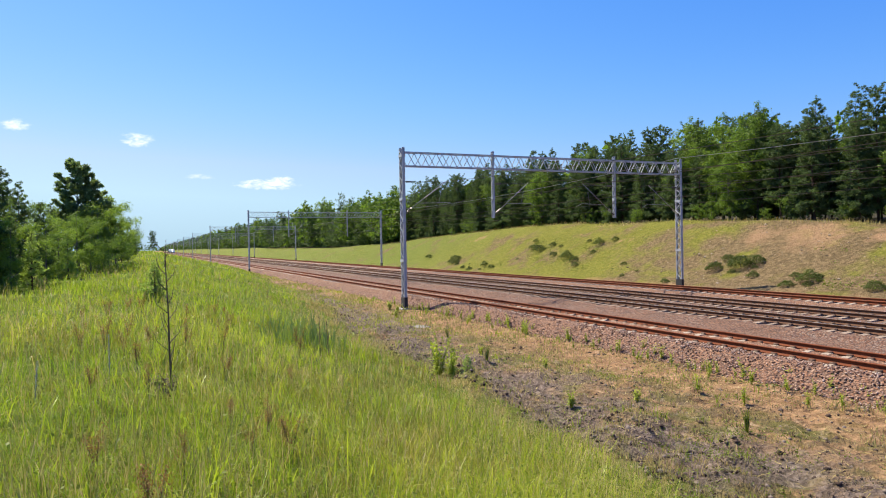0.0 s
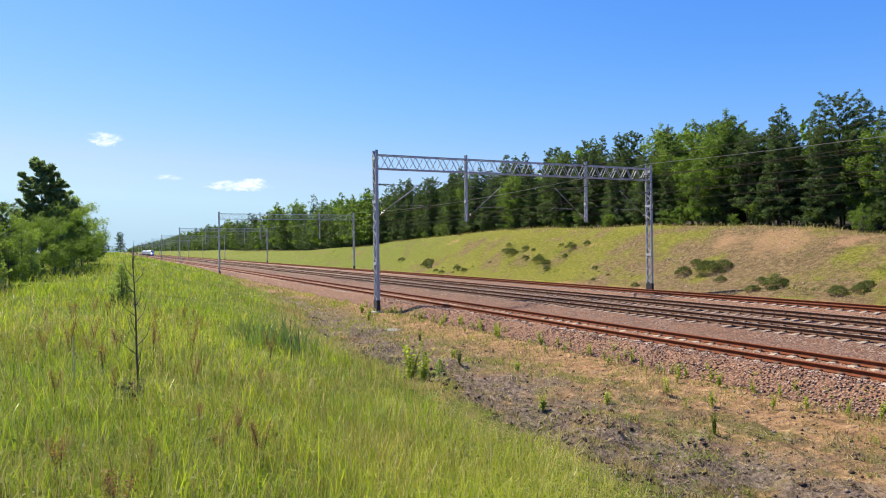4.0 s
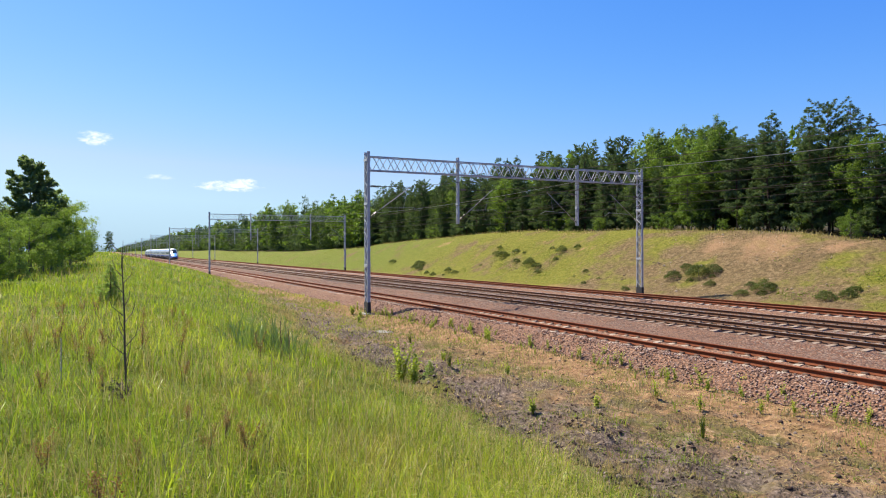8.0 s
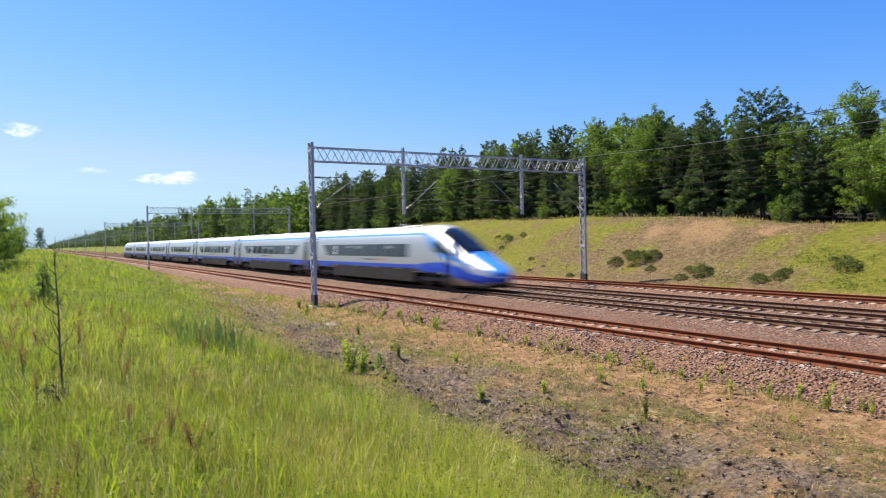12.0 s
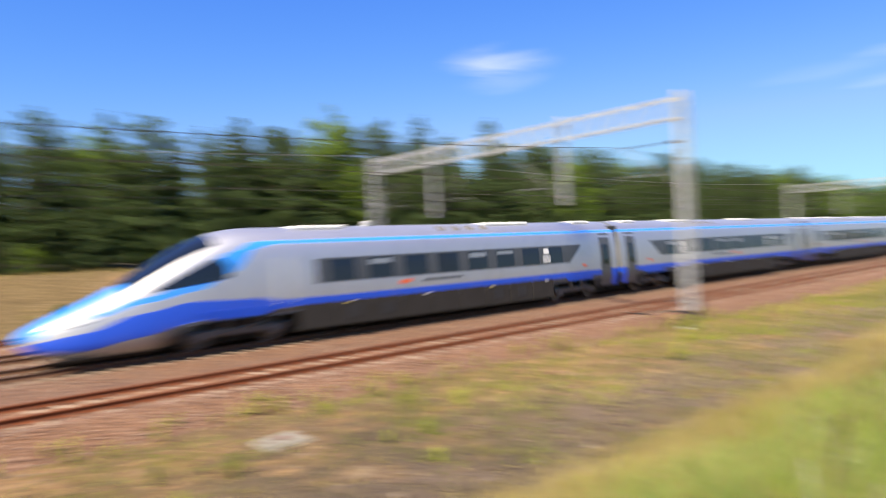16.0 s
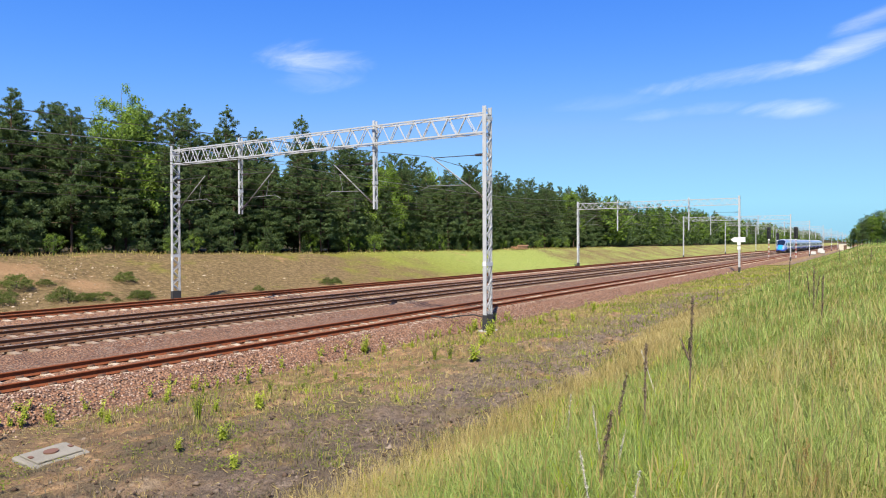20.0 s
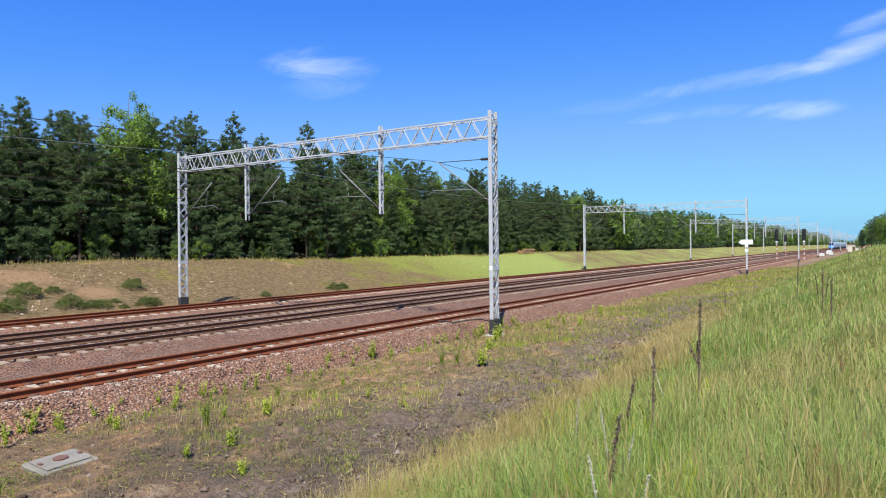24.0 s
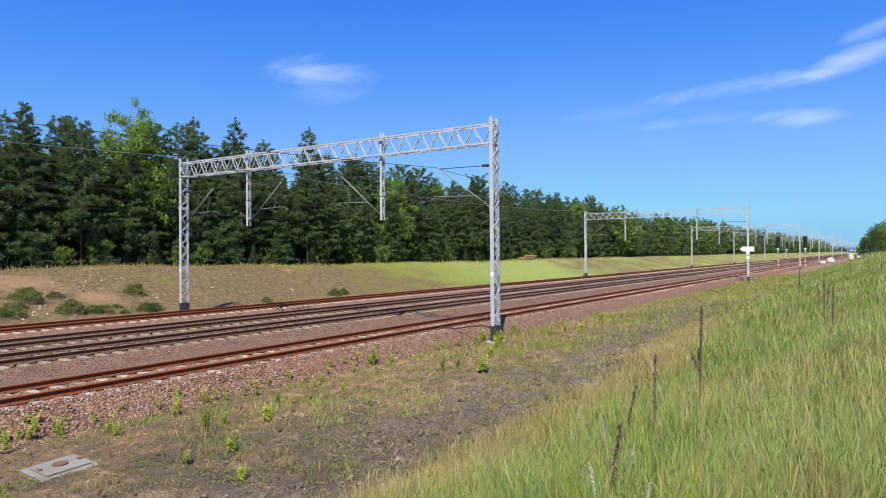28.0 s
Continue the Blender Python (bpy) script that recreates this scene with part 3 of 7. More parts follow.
# ---- overhead line ----
GALV = material("galvanised_steel", (0.35, 0.362, 0.382), 0.5, 0.0, vary=0.22, scale=1.5, bump=0.1, per_object=0.05)
INSULATOR = material("dark_brown_insulator_glaze", (0.045, 0.034, 0.032), 0.35, vary=0.2)
GALV_DARK = material("dark_mast_foot", (0.0222, 0.0222, 0.0244), 0.8, 0.0, vary=0.3, scale=4.0)
PLINTH = material("mast_plinth_concrete", (0.2664, 0.2516, 0.2294), 0.9, vary=0.25, scale=3.0, bump=0.3)
WIRE = material("weathered_copper_wire", (0.148, 0.1406, 0.1258), 0.55, 0.6, vary=0.1)
CANTILEVER = material("weathered_bracket_tube", (0.1776, 0.1776, 0.1813), 0.55, 0.0, vary=0.2)
FEEDER = material("aluminium_feeder_wire", (0.4884, 0.4884, 0.481), 0.5, 0.0, vary=0.1)
WHITE_PLATE = material("white_enamel_plate", (0.592, 0.592, 0.5772), 0.4, vary=0.06)


def bars(name, parent, ends, w, h, mat, single):
    """Alike straight bars: each an object of its own, or joined where they are too far off to pick apart."""
    if single:
        for a, b in ends:
            bm = bmesh.new()
            add_bar(bm, a, b, w, h)
            part(name, bm, mat, parent)
        return
    bm = bmesh.new()
    for a, b in ends:
        add_bar(bm, a, b, w, h)
    tagged(part(name, bm, mat, parent), kind="stuff")


def lattice(parent, name, z0, z1, w, d, pitch, single=True):
    """An upright of two channels, back to back across the gap, laced in a zigzag on both faces; w along the beam (y), d along the line (x)."""
    ob = thing(name, "", "")
    ob.parent = parent
    lip = 0.05 if w > 0.3 else 0.042
    for s in (-1, 1):
        bm = bmesh.new()
        y, k = s * w / 2, d / 2
        outline = [(-k, y), (k, y), (k, y - s * lip), (k - 0.011, y - s * lip), (k - 0.011, y - s * 0.01), (0.011 - k, y - s * 0.01), (0.011 - k, y - s * lip), (-k, y - s * lip)]
        lo, hi = [bm.verts.new((*p, z0)) for p in outline], [bm.verts.new((*p, z1)) for p in outline]
        for i in range(8):
            bm.faces.new((lo[i], lo[(i + 1) % 8], hi[(i + 1) % 8], hi[i]))
        bm.faces.new(lo)
        bm.faces.new(hi)
        bmesh.ops.recalc_face_normals(bm, faces=bm.faces)
        part("channel", bm, GALV, ob)
    n = max(2, round((z1 - z0 - 0.5) / pitch))
    ends, plates = [], []
    for i in range(n):
        za, zb = z0 + 0.35 + i * (z1 - z0 - 0.5) / n, z0 + 0.35 + (i + 1) * (z1 - z0 - 0.5) / n
        s = 1 if i % 2 else -1
        for e in (-1, 1):
            ends.append(((e * (d / 2 + 0.012), -s * (w / 2 - 0.03), za), (e * (d / 2 + 0.012), s * (w / 2 - 0.03), zb)))
    bars("lacing_bar", ob, ends, 0.022, 0.052 if w > 0.3 else 0.035, GALV, single)
    for z in (z0 + (z1 - z0) * 0.3, z0 + (z1 - z0) * 0.68, z1 - 0.5):
        for e in (-1, 1):
            plates.append(((e * (d / 2 + 0.028), 0, z - 0.08), (e * (d / 2 + 0.028), 0, z + 0.08)))
    bars("batten_plate", ob, plates, 0.008, w, GALV, single)
    return ob


def cantilever(parent, y0, y1, foot=4.95, head=7.0):
    """A bracket from the support at y0 to over the track at y1, with its tie and registration arm."""
    ob = thing("cantilever", "", "")
    ob.parent = parent
    s = 1 if y1 > y0 else -1
    ya, yb = y0 + s * 0.08, y1 - s * 0.15
    bm = bmesh.new()
    add_bar(bm, (0, ya + s * 0.5, foot + 0.4), (0, yb, head), 0.055, sides=8)
    part("strut", bm, CANTILEVER, ob, smooth=True)
    bm = bmesh.new()
    add_bar(bm, (0, ya, head - 0.1), (0, yb - s * 0.1, head - 0.06), 0.035, sides=6)
    part("tie", bm, GALV_DARK, ob)
    bm = bmesh.new()
    add_bar(bm, (0, ya + s * 0.75, 5.62), (0, yb + s * 0.2, 5.68), 0.028, sides=6)
    add_bar(bm, (0, yb + s * 0.15, 5.66), (0, yb + s * 0.55, 5.48), 0.025, sides=6)
    add_bar(bm, (0, yb - s * 0.55, 5.66), (0, yb - s * 0.35, 6.5), 0.02, sides=6)
    part("registration_arm", bm, CANTILEVER, ob)
    for a, b in (((0, ya, foot), (0, ya + s * 0.5, foot + 0.4)), ((0, ya + s * 0.1, head - 0.1), (0, ya + s * 0.55, head - 0.085))):
        a, b = Vector(a), Vector(b)
        bm = bmesh.new()
        add_bar(bm, a, b, 0.05, sides=8)
        for k in range(1, 6):
            p = a.lerp(b, k / 6)
            add_bar(bm, p - (b - a).normalized() * 0.012, p + (b - a).normalized() * 0.012, 0.13, sides=10)
        part("insulator", bm, INSULATOR, ob)
    return ob


def make_gantry(x0, single):
    g = thing("catenary_gantry", "galvanised lattice portal carrying overhead wires across four tracks", "gantry", pose(x0, 0, 0), "portals along the line")
    top = 8.95
    for y, z0 in ((MAST_NEAR, -0.74), (MAST_FAR, -0.45)):
        m = lattice(g, "mast", z0, top, 0.55, 0.17, 0.38, single)
        m.location, m.rotation_euler = (0, y, 0), (0, 0, math.pi / 2)
        bm = bmesh.new()
        add_box(bm, (-0.30, -0.42, -1.3), (0.30, 0.42, z0 + 0.06), bevel=0.03)
        part("plinth", bm, PLINTH, m)
        bm = bmesh.new()
        add_box(bm, (-0.11, -0.295, z0 + 0.06), (0.11, 0.295, z0 + 0.72), bevel=0.01)
        part("foot_casing", bm, GALV_DARK, m, "dark tarred foot")
        bm = bmesh.new()
        add_box(bm, (-0.07, 0.271, 2.1), (0.07, 0.279, 2.28))
        part("plate", bm, WHITE_PLATE, m, "small white plate")
    # the beam: four chords and their lacing
    beam = thing("beam", "", "")
    beam.parent = g
    za, zb, d = 7.84, 8.66, 0.25
    y0, y1 = MAST_NEAR - 0.05, MAST_FAR + 0.05
    for x in (-d, d):
        for z in (za, zb):
            bm = bmesh.new()
            add_box(bm, (x - 0.03, y0, z - 0.03), (x + 0.03, y1, z + 0.03))
            part("chord", bm, GALV, beam)
    n = 46
    step = (y1 - y0) / n
    ends = []
    # the two faces are laced out of step
    for x, off in ((-d, 0.0), (d, 0.32)):
        for i in range(n - (1 if off else 0)):
            a, b = (za, zb) if i % 2 else (zb, za)
            ends.append(((x, y0 + off + i * step, a), (x, y0 + off + (i + 1) * step, b)))
    bars("web_bar", beam, ends, 0.034, 0.034, GALV, single)
    ends = []
    for z in (za, zb):
        for i in range(0, n, 2):
            s = 1 if (i // 2) % 2 else -1
            ends.append(((-s * d, y0 + i * step, z), (s * d, y0 + (i + 2) * step, z)))
    bars("cross_bar", beam, ends, 0.03, 0.03, GALV, False)
    for y in HANGERS:
        h = lattice(g, "hanger", 4.72, 8.95, 0.25, 0.11, 0.33, single)
        h.location, h.rotation_euler = (0, y, 0), (0, 0, math.pi / 2)
    cantilever(g, MAST_NEAR, TRACKS[0])
    cantilever(g, HANGERS[0], TRACKS[1])
    cantilever(g, HANGERS[1], TRACKS[2])
    cantilever(g, MAST_FAR, TRACKS[3])
    return g


def build_gantries():
    near = [x for x in GANTRIES if -60 < x < 60]
    far = [x for x in GANTRIES if not -60 < x < 60]
    for some, single in ((near, True), (far, False)):
        g = make_gantry(some[0], single)
        for x in some[1:]:
            copy_thing(g, pose(x, 0, 0))


build_gantries()


def wire_run(bm, pts, r):
    """A thin three-sided wire through the points."""
    ring = []
    for p in pts:
        ring.append([bm.verts.new((p[0], p[1] + r * math.cos(a), p[2] + r * math.sin(a))) for a in (0.5236, 2.618, 4.712)])
    for a, b in zip(ring, ring[1:]):
        for j in range(3):
            bm.faces.new((a[j], b[j], b[(j + 1) % 3], a[(j + 1) % 3]))


def build_wires():
    for c in TRACKS:
        ob = thing("overhead_line", "catenary with carrying wire, contact wire and droppers over a track", "overhead line", pose(0, c, 0), "overhead wires")
        bm = bmesh.new()
        pts, spans = [], []
        for a, b in zip(GANTRIES, GANTRIES[1:]):
            n = 14
            spans.append((a, b))
            for k in range(n):
                u = k / n
                pts.append((a + (b - a) * u, 0.0, 7.02 - 4 * 0.95 * u * (1 - u)))
        wire_run(bm, pts, 0.013)
        part("carrying_wire", bm, WIRE, ob)
        bm = bmesh.new()
        pts = []
        for i, x in enumerate(GANTRIES):
            pts.append((x, 0.2 if i % 2 else -0.2, 5.46))
        wire_run(bm, pts, 0.013)
        part("contact_wire", bm, WIRE, ob)
        for a, b in spans:
            if -200 < a < 200:
                for k in range(1, 10):
                    u = k / 10
                    x = a + (b - a) * u
                    bm = bmesh.new()
                    wire_run(bm, [(x, 0, 5.46), (x + 0.01, 0, 7.02 - 4 * 0.95 * u * (1 - u))], 0.006)
                    part("dropper", bm, WIRE, ob)
    ob = thing("feeder_line", "bare aluminium feeder wire sagging between the far masts", "overhead line", pose(0, MAST_FAR, 0), "overhead wires")
    bm = bmesh.new()
    pts = []
    for a, b in zip(GANTRIES, GANTRIES[1:]):
        for k in range(16):
            u = k / 16
            pts.append((a + (b - a) * u, 0, 9.05 - 4 * 0.75 * u * (1 - u)))
    wire_run(bm, pts, 0.019)
    part("wire", bm, FEEDER, ob)


build_wires()


# ---- train ----
END_LEN, MID_LEN = 28.2, 26.2
TRAIN_Y = TRACKS[1]
SECTION_Z = np.array([0.28, 0.62, 1.0, 1.25, 1.6, 2.0, 2.45, 2.85, 3.2, 3.45, 3.66, 3.84, 3.97, 4.04])
SECTION_Y = np.array([1.24, 1.34, 1.40, 1.415, 1.415, 1.40, 1.37, 1.325, 1.265, 1.17, 1.02, 0.78, 0.46, 0.0])


def side_y(z):
    return float(np.interp(z, SECTION_Z, SECTION_Y))


def livery():
    """Silver body, a blue belt low down, a light blue line under the roof that swings down to the nose. Heights follow the distance from the nose."""
    m = bpy.data.materials.new("train_livery_paint")
    m.use_nodes = True
    t = m.node_tree
    b = t.nodes["Principled BSDF"]
    co = t.nodes.new("ShaderNodeTexCoord").outputs["Object"]
    sep = node(t, "ShaderNodeSeparateXYZ", Vector=co)
    s = math_node(t, "MULTIPLY", sep.outputs[0], -1.0)
    ay, z = math_node(t, "ABSOLUTE", sep.outputs[1]), sep.outputs[2]
    u = math_node(t, "DIVIDE", s, 10.0, clamp=True)

    def along(stops):
        """Height along the nose: stops of (metres from the tip, height)."""
        return math_node(t, "MULTIPLY", ramp_node(t, u, [(a / 10, grey(v / 5)) for a, v in stops], "EASE"), 5.0)

    def band(lo, hi, soft=0.02):
        a = smooth_step(t, math_node(t, "SUBTRACT", z, lo), -soft, soft)
        c = smooth_step(t, math_node(t, "SUBTRACT", hi, z), -soft, soft)
        return math_node(t, "MULTIPLY", a, c)

    dirt = noise_node(t, co, 1.3, 5, 0.6)
    silver = ramp_node(t, dirt, [(0.25, (0.47, 0.475, 0.485)), (0.75, (0.55, 0.555, 0.565))])
    cyan, blue = (0.008, 0.205, 0.66), (0.001, 0.055, 0.46)
    c_lo = along([(0.0, 1.02), (1.6, 1.36), (3.2, 1.72), (4.8, 1.98), (6.0, 2.5), (6.9, 3.25), (7.6, 3.40), (10.0, 3.40)])
    c_hi = along([(0.0, 1.06), (1.6, 1.48), (3.2, 1.90), (4.8, 2.36), (6.0, 3.2), (6.9, 3.53), (7.6, 3.54), (10.0, 3.54)])
    b_lo = along([(0.0, 0.55), (1.4, 0.45), (3.0, 0.7), (4.6, 1.0), (6.5, 1.12), (8.0, 1.16), (10.0, 1.16)])
    b_hi = along([(0.0, 0.78), (1.4, 0.98), (3.0, 1.42), (4.6, 1.66), (6.5, 1.60), (8.0, 1.46), (10.0, 1.44)])
    col = mix_node(t, band(c_lo, c_hi), silver, cyan)
    # the bonnet between the lamps
    hood_w = along([(0.0, 0.75), (1.0, 0.62), (2.4, 0.66), (3.4, 0.8), (10.0, 0.8)])
    hood = math_node(t, "MULTIPLY", smooth_step(t, math_node(t, "SUBTRACT", hood_w, ay), -0.02, 0.02), smooth_step(t, s, 4.0, 3.9))
    hood = math_node(t, "MULTIPLY", hood, smooth_step(t, z, 0.84, 0.88))
    col = mix_node(t, hood, col, cyan)
    col = mix_node(t, band(b_lo, b_hi), col, blue)
    under = smooth_step(t, math_node(t, "SUBTRACT", b_lo, z), -0.02, 0.02)
    col = mix_node(t, under, col, (0.0888, 0.0888, 0.0925))
    col = mix_node(t, math_node(t, "MULTIPLY", math_node(t, "MULTIPLY", under, smooth_step(t, s, 4.0, 3.0)), smooth_step(t, z, 0.25, 0.3)), col, (0.37, 0.3848, 0.407))
    col = mix_node(t, math_node(t, "MULTIPLY", smooth_step(t, dirt, 0.5, 0.8), 0.18), col, (0.2442, 0.2072, 0.1628))
    t.links.new(col, b.inputs["Base Color"])
    b.inputs["Roughness"].default_value = 0.5
    # metal flake in the silver, plain enamel in the blues
    sat = node(t, "ShaderNodeSeparateColor", Color=col)
    flake = smooth_step(t, math_node(t, "SUBTRACT", sat.outputs[2], sat.outputs[0]), 0.25, 0.1)
    t.links.new(math_node(t, "MULTIPLY", flake, 0.88), b.inputs["Metallic"])
    b.inputs["Coat Weight"].default_value, b.inputs["Coat Roughness"].default_value = 0.2, 0.15
    return m


LIVERY = livery()
BAND_GLASS = material("dark_tinted_window_band", (0.046, 0.052, 0.062), 0.3, 0.0, vary=0.12, scale=1.0, spec=0.3)
PANE = material("dark_window_pane", (0.0074, 0.0111, 0.0178), 0.08, 0.0, vary=0.3, scale=1.5, spec=0.45)
DOOR_GREY = material("anthracite_door_paint", (0.0518, 0.0555, 0.0629), 0.35, 0.0, vary=0.12)
UNDER = material("dusty_underframe_grey", (0.025, 0.023, 0.022), 0.8, 0.0, vary=0.35, scale=1.5, spec=0.2)
BLACK = material("black_rubber_bellows", (0.0133, 0.0133, 0.0148), 0.7, vary=0.3, bump=0.2)
WHEEL = material("dark_wheel_steel", (0.0888, 0.0814, 0.074), 0.55, 0.7, vary=0.25)
BOGIE = material("dusty_bogie_steel", (0.1258, 0.1073, 0.0888), 0.75, 0.2, vary=0.35, scale=3.0)
MARK = material("white_marking_film", (0.555, 0.5624, 0.5772), 0.4, vary=0.1)
BLIND = material("pale_window_blind", (0.14, 0.17, 0.21), 0.6, vary=0.15)
MARK_YELLOW = material("yellow_sill_mark", (0.5, 0.42, 0.16), 0.5, vary=0.1)
MARK_RED = material("orange_red_marking_film", (0.5328, 0.0962, 0.037), 0.4, vary=0.1)
LAMP_GLASS = material("headlamp_glass", (0.555, 0.5772, 0.6068), 0.08, 0.0, vary=0.1, spec=0.9)
ROOF_GREY = material("roof_vent_grey", (0.1184, 0.111, 0.1036), 0.7, vary=0.3, scale=4.0)
ROOF_WHITE = material("roof_fairing_paint", (0.518, 0.5254, 0.5328), 0.45, vary=0.12)
BLUE_TRIM = material("blue_trim_paint", (0.003, 0.06, 0.47), 0.3, vary=0.1)


def ring(hw, zb, zt, flat=1.0):
    """One cross-section, from the foot of one side over the roof to the other."""
    zs = zb + (SECTION_Z - SECTION_Z[0]) / (SECTION_Z[-1] - SECTION_Z[0]) * (zt - zb)
    ys = SECTION_Y / 1.415 * hw
    pts = [(-y, z) for y, z in zip(ys, zs)] + [(y, z) for y, z in zip(ys[:-1][::-1], zs[:-1][::-1])]
    return pts


def cut_ring(pts, cut):
    """The same section with everything below a height folded up to it."""
    half = len(pts) // 2 + 1
    zs, ys = [p[1] for p in pts[:half]], [-p[0] for p in pts[:half]]
    out = [(-float(np.interp(max(z, cut), zs, ys)), max(z, cut)) for z in zs]
    return out + [(-y, z) for y, z in out[:-1][::-1]]


def hull(zb):
    """The full-width cross-section, cut off below at zb."""
    zs = np.maximum(SECTION_Z, zb)
    ys = [side_y(z) for z in zs[:-1]] + [0.0]
    return [(-y, z) for y, z in zip(ys, zs)] + [(y, z) for y, z in zip(ys[:-1][::-1], zs[:-1][::-1])]


NOSE_S = np.array([0.0, 0.12, 0.35, 0.8, 1.4, 2.1, 2.8, 3.4, 4.0, 4.6, 5.2, 5.8, 6.4, 7.0])
NOSE_HW = np.array([0.20, 0.46, 0.70, 0.93, 1.10, 1.22, 1.30, 1.345, 1.375, 1.395, 1.405, 1.41, 1.415, 1.415])
NOSE_TOP = np.array([1.02, 1.16, 1.30, 1.50, 1.74, 2.03, 2.36, 2.72, 3.08, 3.42, 3.70, 3.90, 4.00, 4.04])
NOSE_BOT = np.array([0.80, 0.62, 0.46, 0.34, 0.28, 0.27, 0.27, 0.27, 0.27, 0.28, 0.28, 0.28, 0.28, 0.28])


def nose_at(s):
    return np.interp(s, NOSE_S, NOSE_HW), np.interp(s, NOSE_S, NOSE_BOT), np.interp(s, NOSE_S, NOSE_TOP)


def shell(name, stations, parent, mats=None):
    """Skin lofted through (x, ring) stations, closed at both ends."""
    k = len(stations[0][1])
    v = np.array([(x, y, z) for x, pts in stations for y, z in pts])
    bm = bmesh.new()
    vs = [bm.verts.new(p) for p in v]
    for i in range(len(stations) - 1):
        for j in range(k - 1):
            bm.faces.new((vs[i * k + j], vs[(i + 1) * k + j], vs[(i + 1) * k + j + 1], vs[i * k + j + 1]))
        bm.faces.new((vs[i * k + k - 1], vs[(i + 1) * k + k - 1], vs[(i + 1) * k], vs[i * k]))
    for cap in (vs[:k], vs[-k:][::-1]):
        bm.faces.new([bm.verts.new(q.co) for q in cap])
    bmesh.ops.recalc_face_normals(bm, faces=bm.faces)
    ob = part(name, bm, mats or LIVERY, parent, smooth=True)
    me = ob.data
    for p in me.polygons:
        if len(p.vertices) > 4:
            p.use_smooth = False
    return ob


def side_patch(bm, side, xs_lo, xs_hi, z0, z1, off, n=5):
    """A patch on the car's side between two heights; xs_lo are its ends at z0 and xs_hi at z1."""
    rows = []
    for k in range(n + 1):
        u = k / n
        z = z0 + (z1 - z0) * u
        y = side * (side_y(z) + off)
        a, b = xs_lo[0] + (xs_hi[0] - xs_lo[0]) * u, xs_lo[1] + (xs_hi[1] - xs_lo[1]) * u
        rows.append([bm.verts.new((a, y, z)), bm.verts.new((b, y, z)), bm.verts.new((a, side * (side_y(z) - 0.02), z)), bm.verts.new((b, side * (side_y(z) - 0.02), z))])
    for p, q in zip(rows, rows[1:]):
        bm.faces.new((p[0], p[1], q[1], q[0]))
        bm.faces.new((p[2], p[0], q[0], q[2]))
        bm.faces.new((p[1], p[3], q[3], q[1]))
    for r in (rows[0], rows[-1]):
        bm.faces.new((r[0], r[2], r[3], r[1]))
    bmesh.ops.recalc_face_normals(bm, faces=bm.faces)


def bogie_at(parent, x):
    ob = thing("bogie", "dusty two-axle bogie", "", pose(x, 0, 0))
    ob.parent = parent
    for e in (-1, 1):
        bm = bmesh.new()
        y = e * 1.06
        add_box(bm, (-1.75, y - 0.09, 0.42), (1.75, y + 0.09, 0.66), bevel=0.03)
        for ax in (-1.35, 1.35):
            add_box(bm, (ax - 0.22, y - 0.12, 0.30), (ax + 0.22, y + 0.14, 0.62), bevel=0.03)
        for ax in (-0.45, 0.45):
            add_bar(bm, (ax, y + e * 0.05, 0.55), (ax, y + e * 0.05, 0.98), 0.22, sides=10)
        add_bar(bm, (-0.9, y + e * 0.1, 0.75), (0.6, y + e * 0.1, 0.5), 0.06, sides=6)
        part("side_frame", bm, BOGIE, ob)
    for ax in (-1.35, 1.35):
        bm = bmesh.new()
        for e in (-1, 1):
            add_bar(bm, (ax, e * 0.69, 0.445), (ax, e * 0.82, 0.445), 0.89, sides=28)
            add_bar(bm, (ax, e * 0.66, 0.445), (ax, e * 0.69, 0.445), 0.93, sides=28)
        add_bar(bm, (ax, -0.8, 0.445), (ax, 0.8, 0.445), 0.16, sides=10)
        part("wheelset", bm, WHEEL, ob)
    return ob


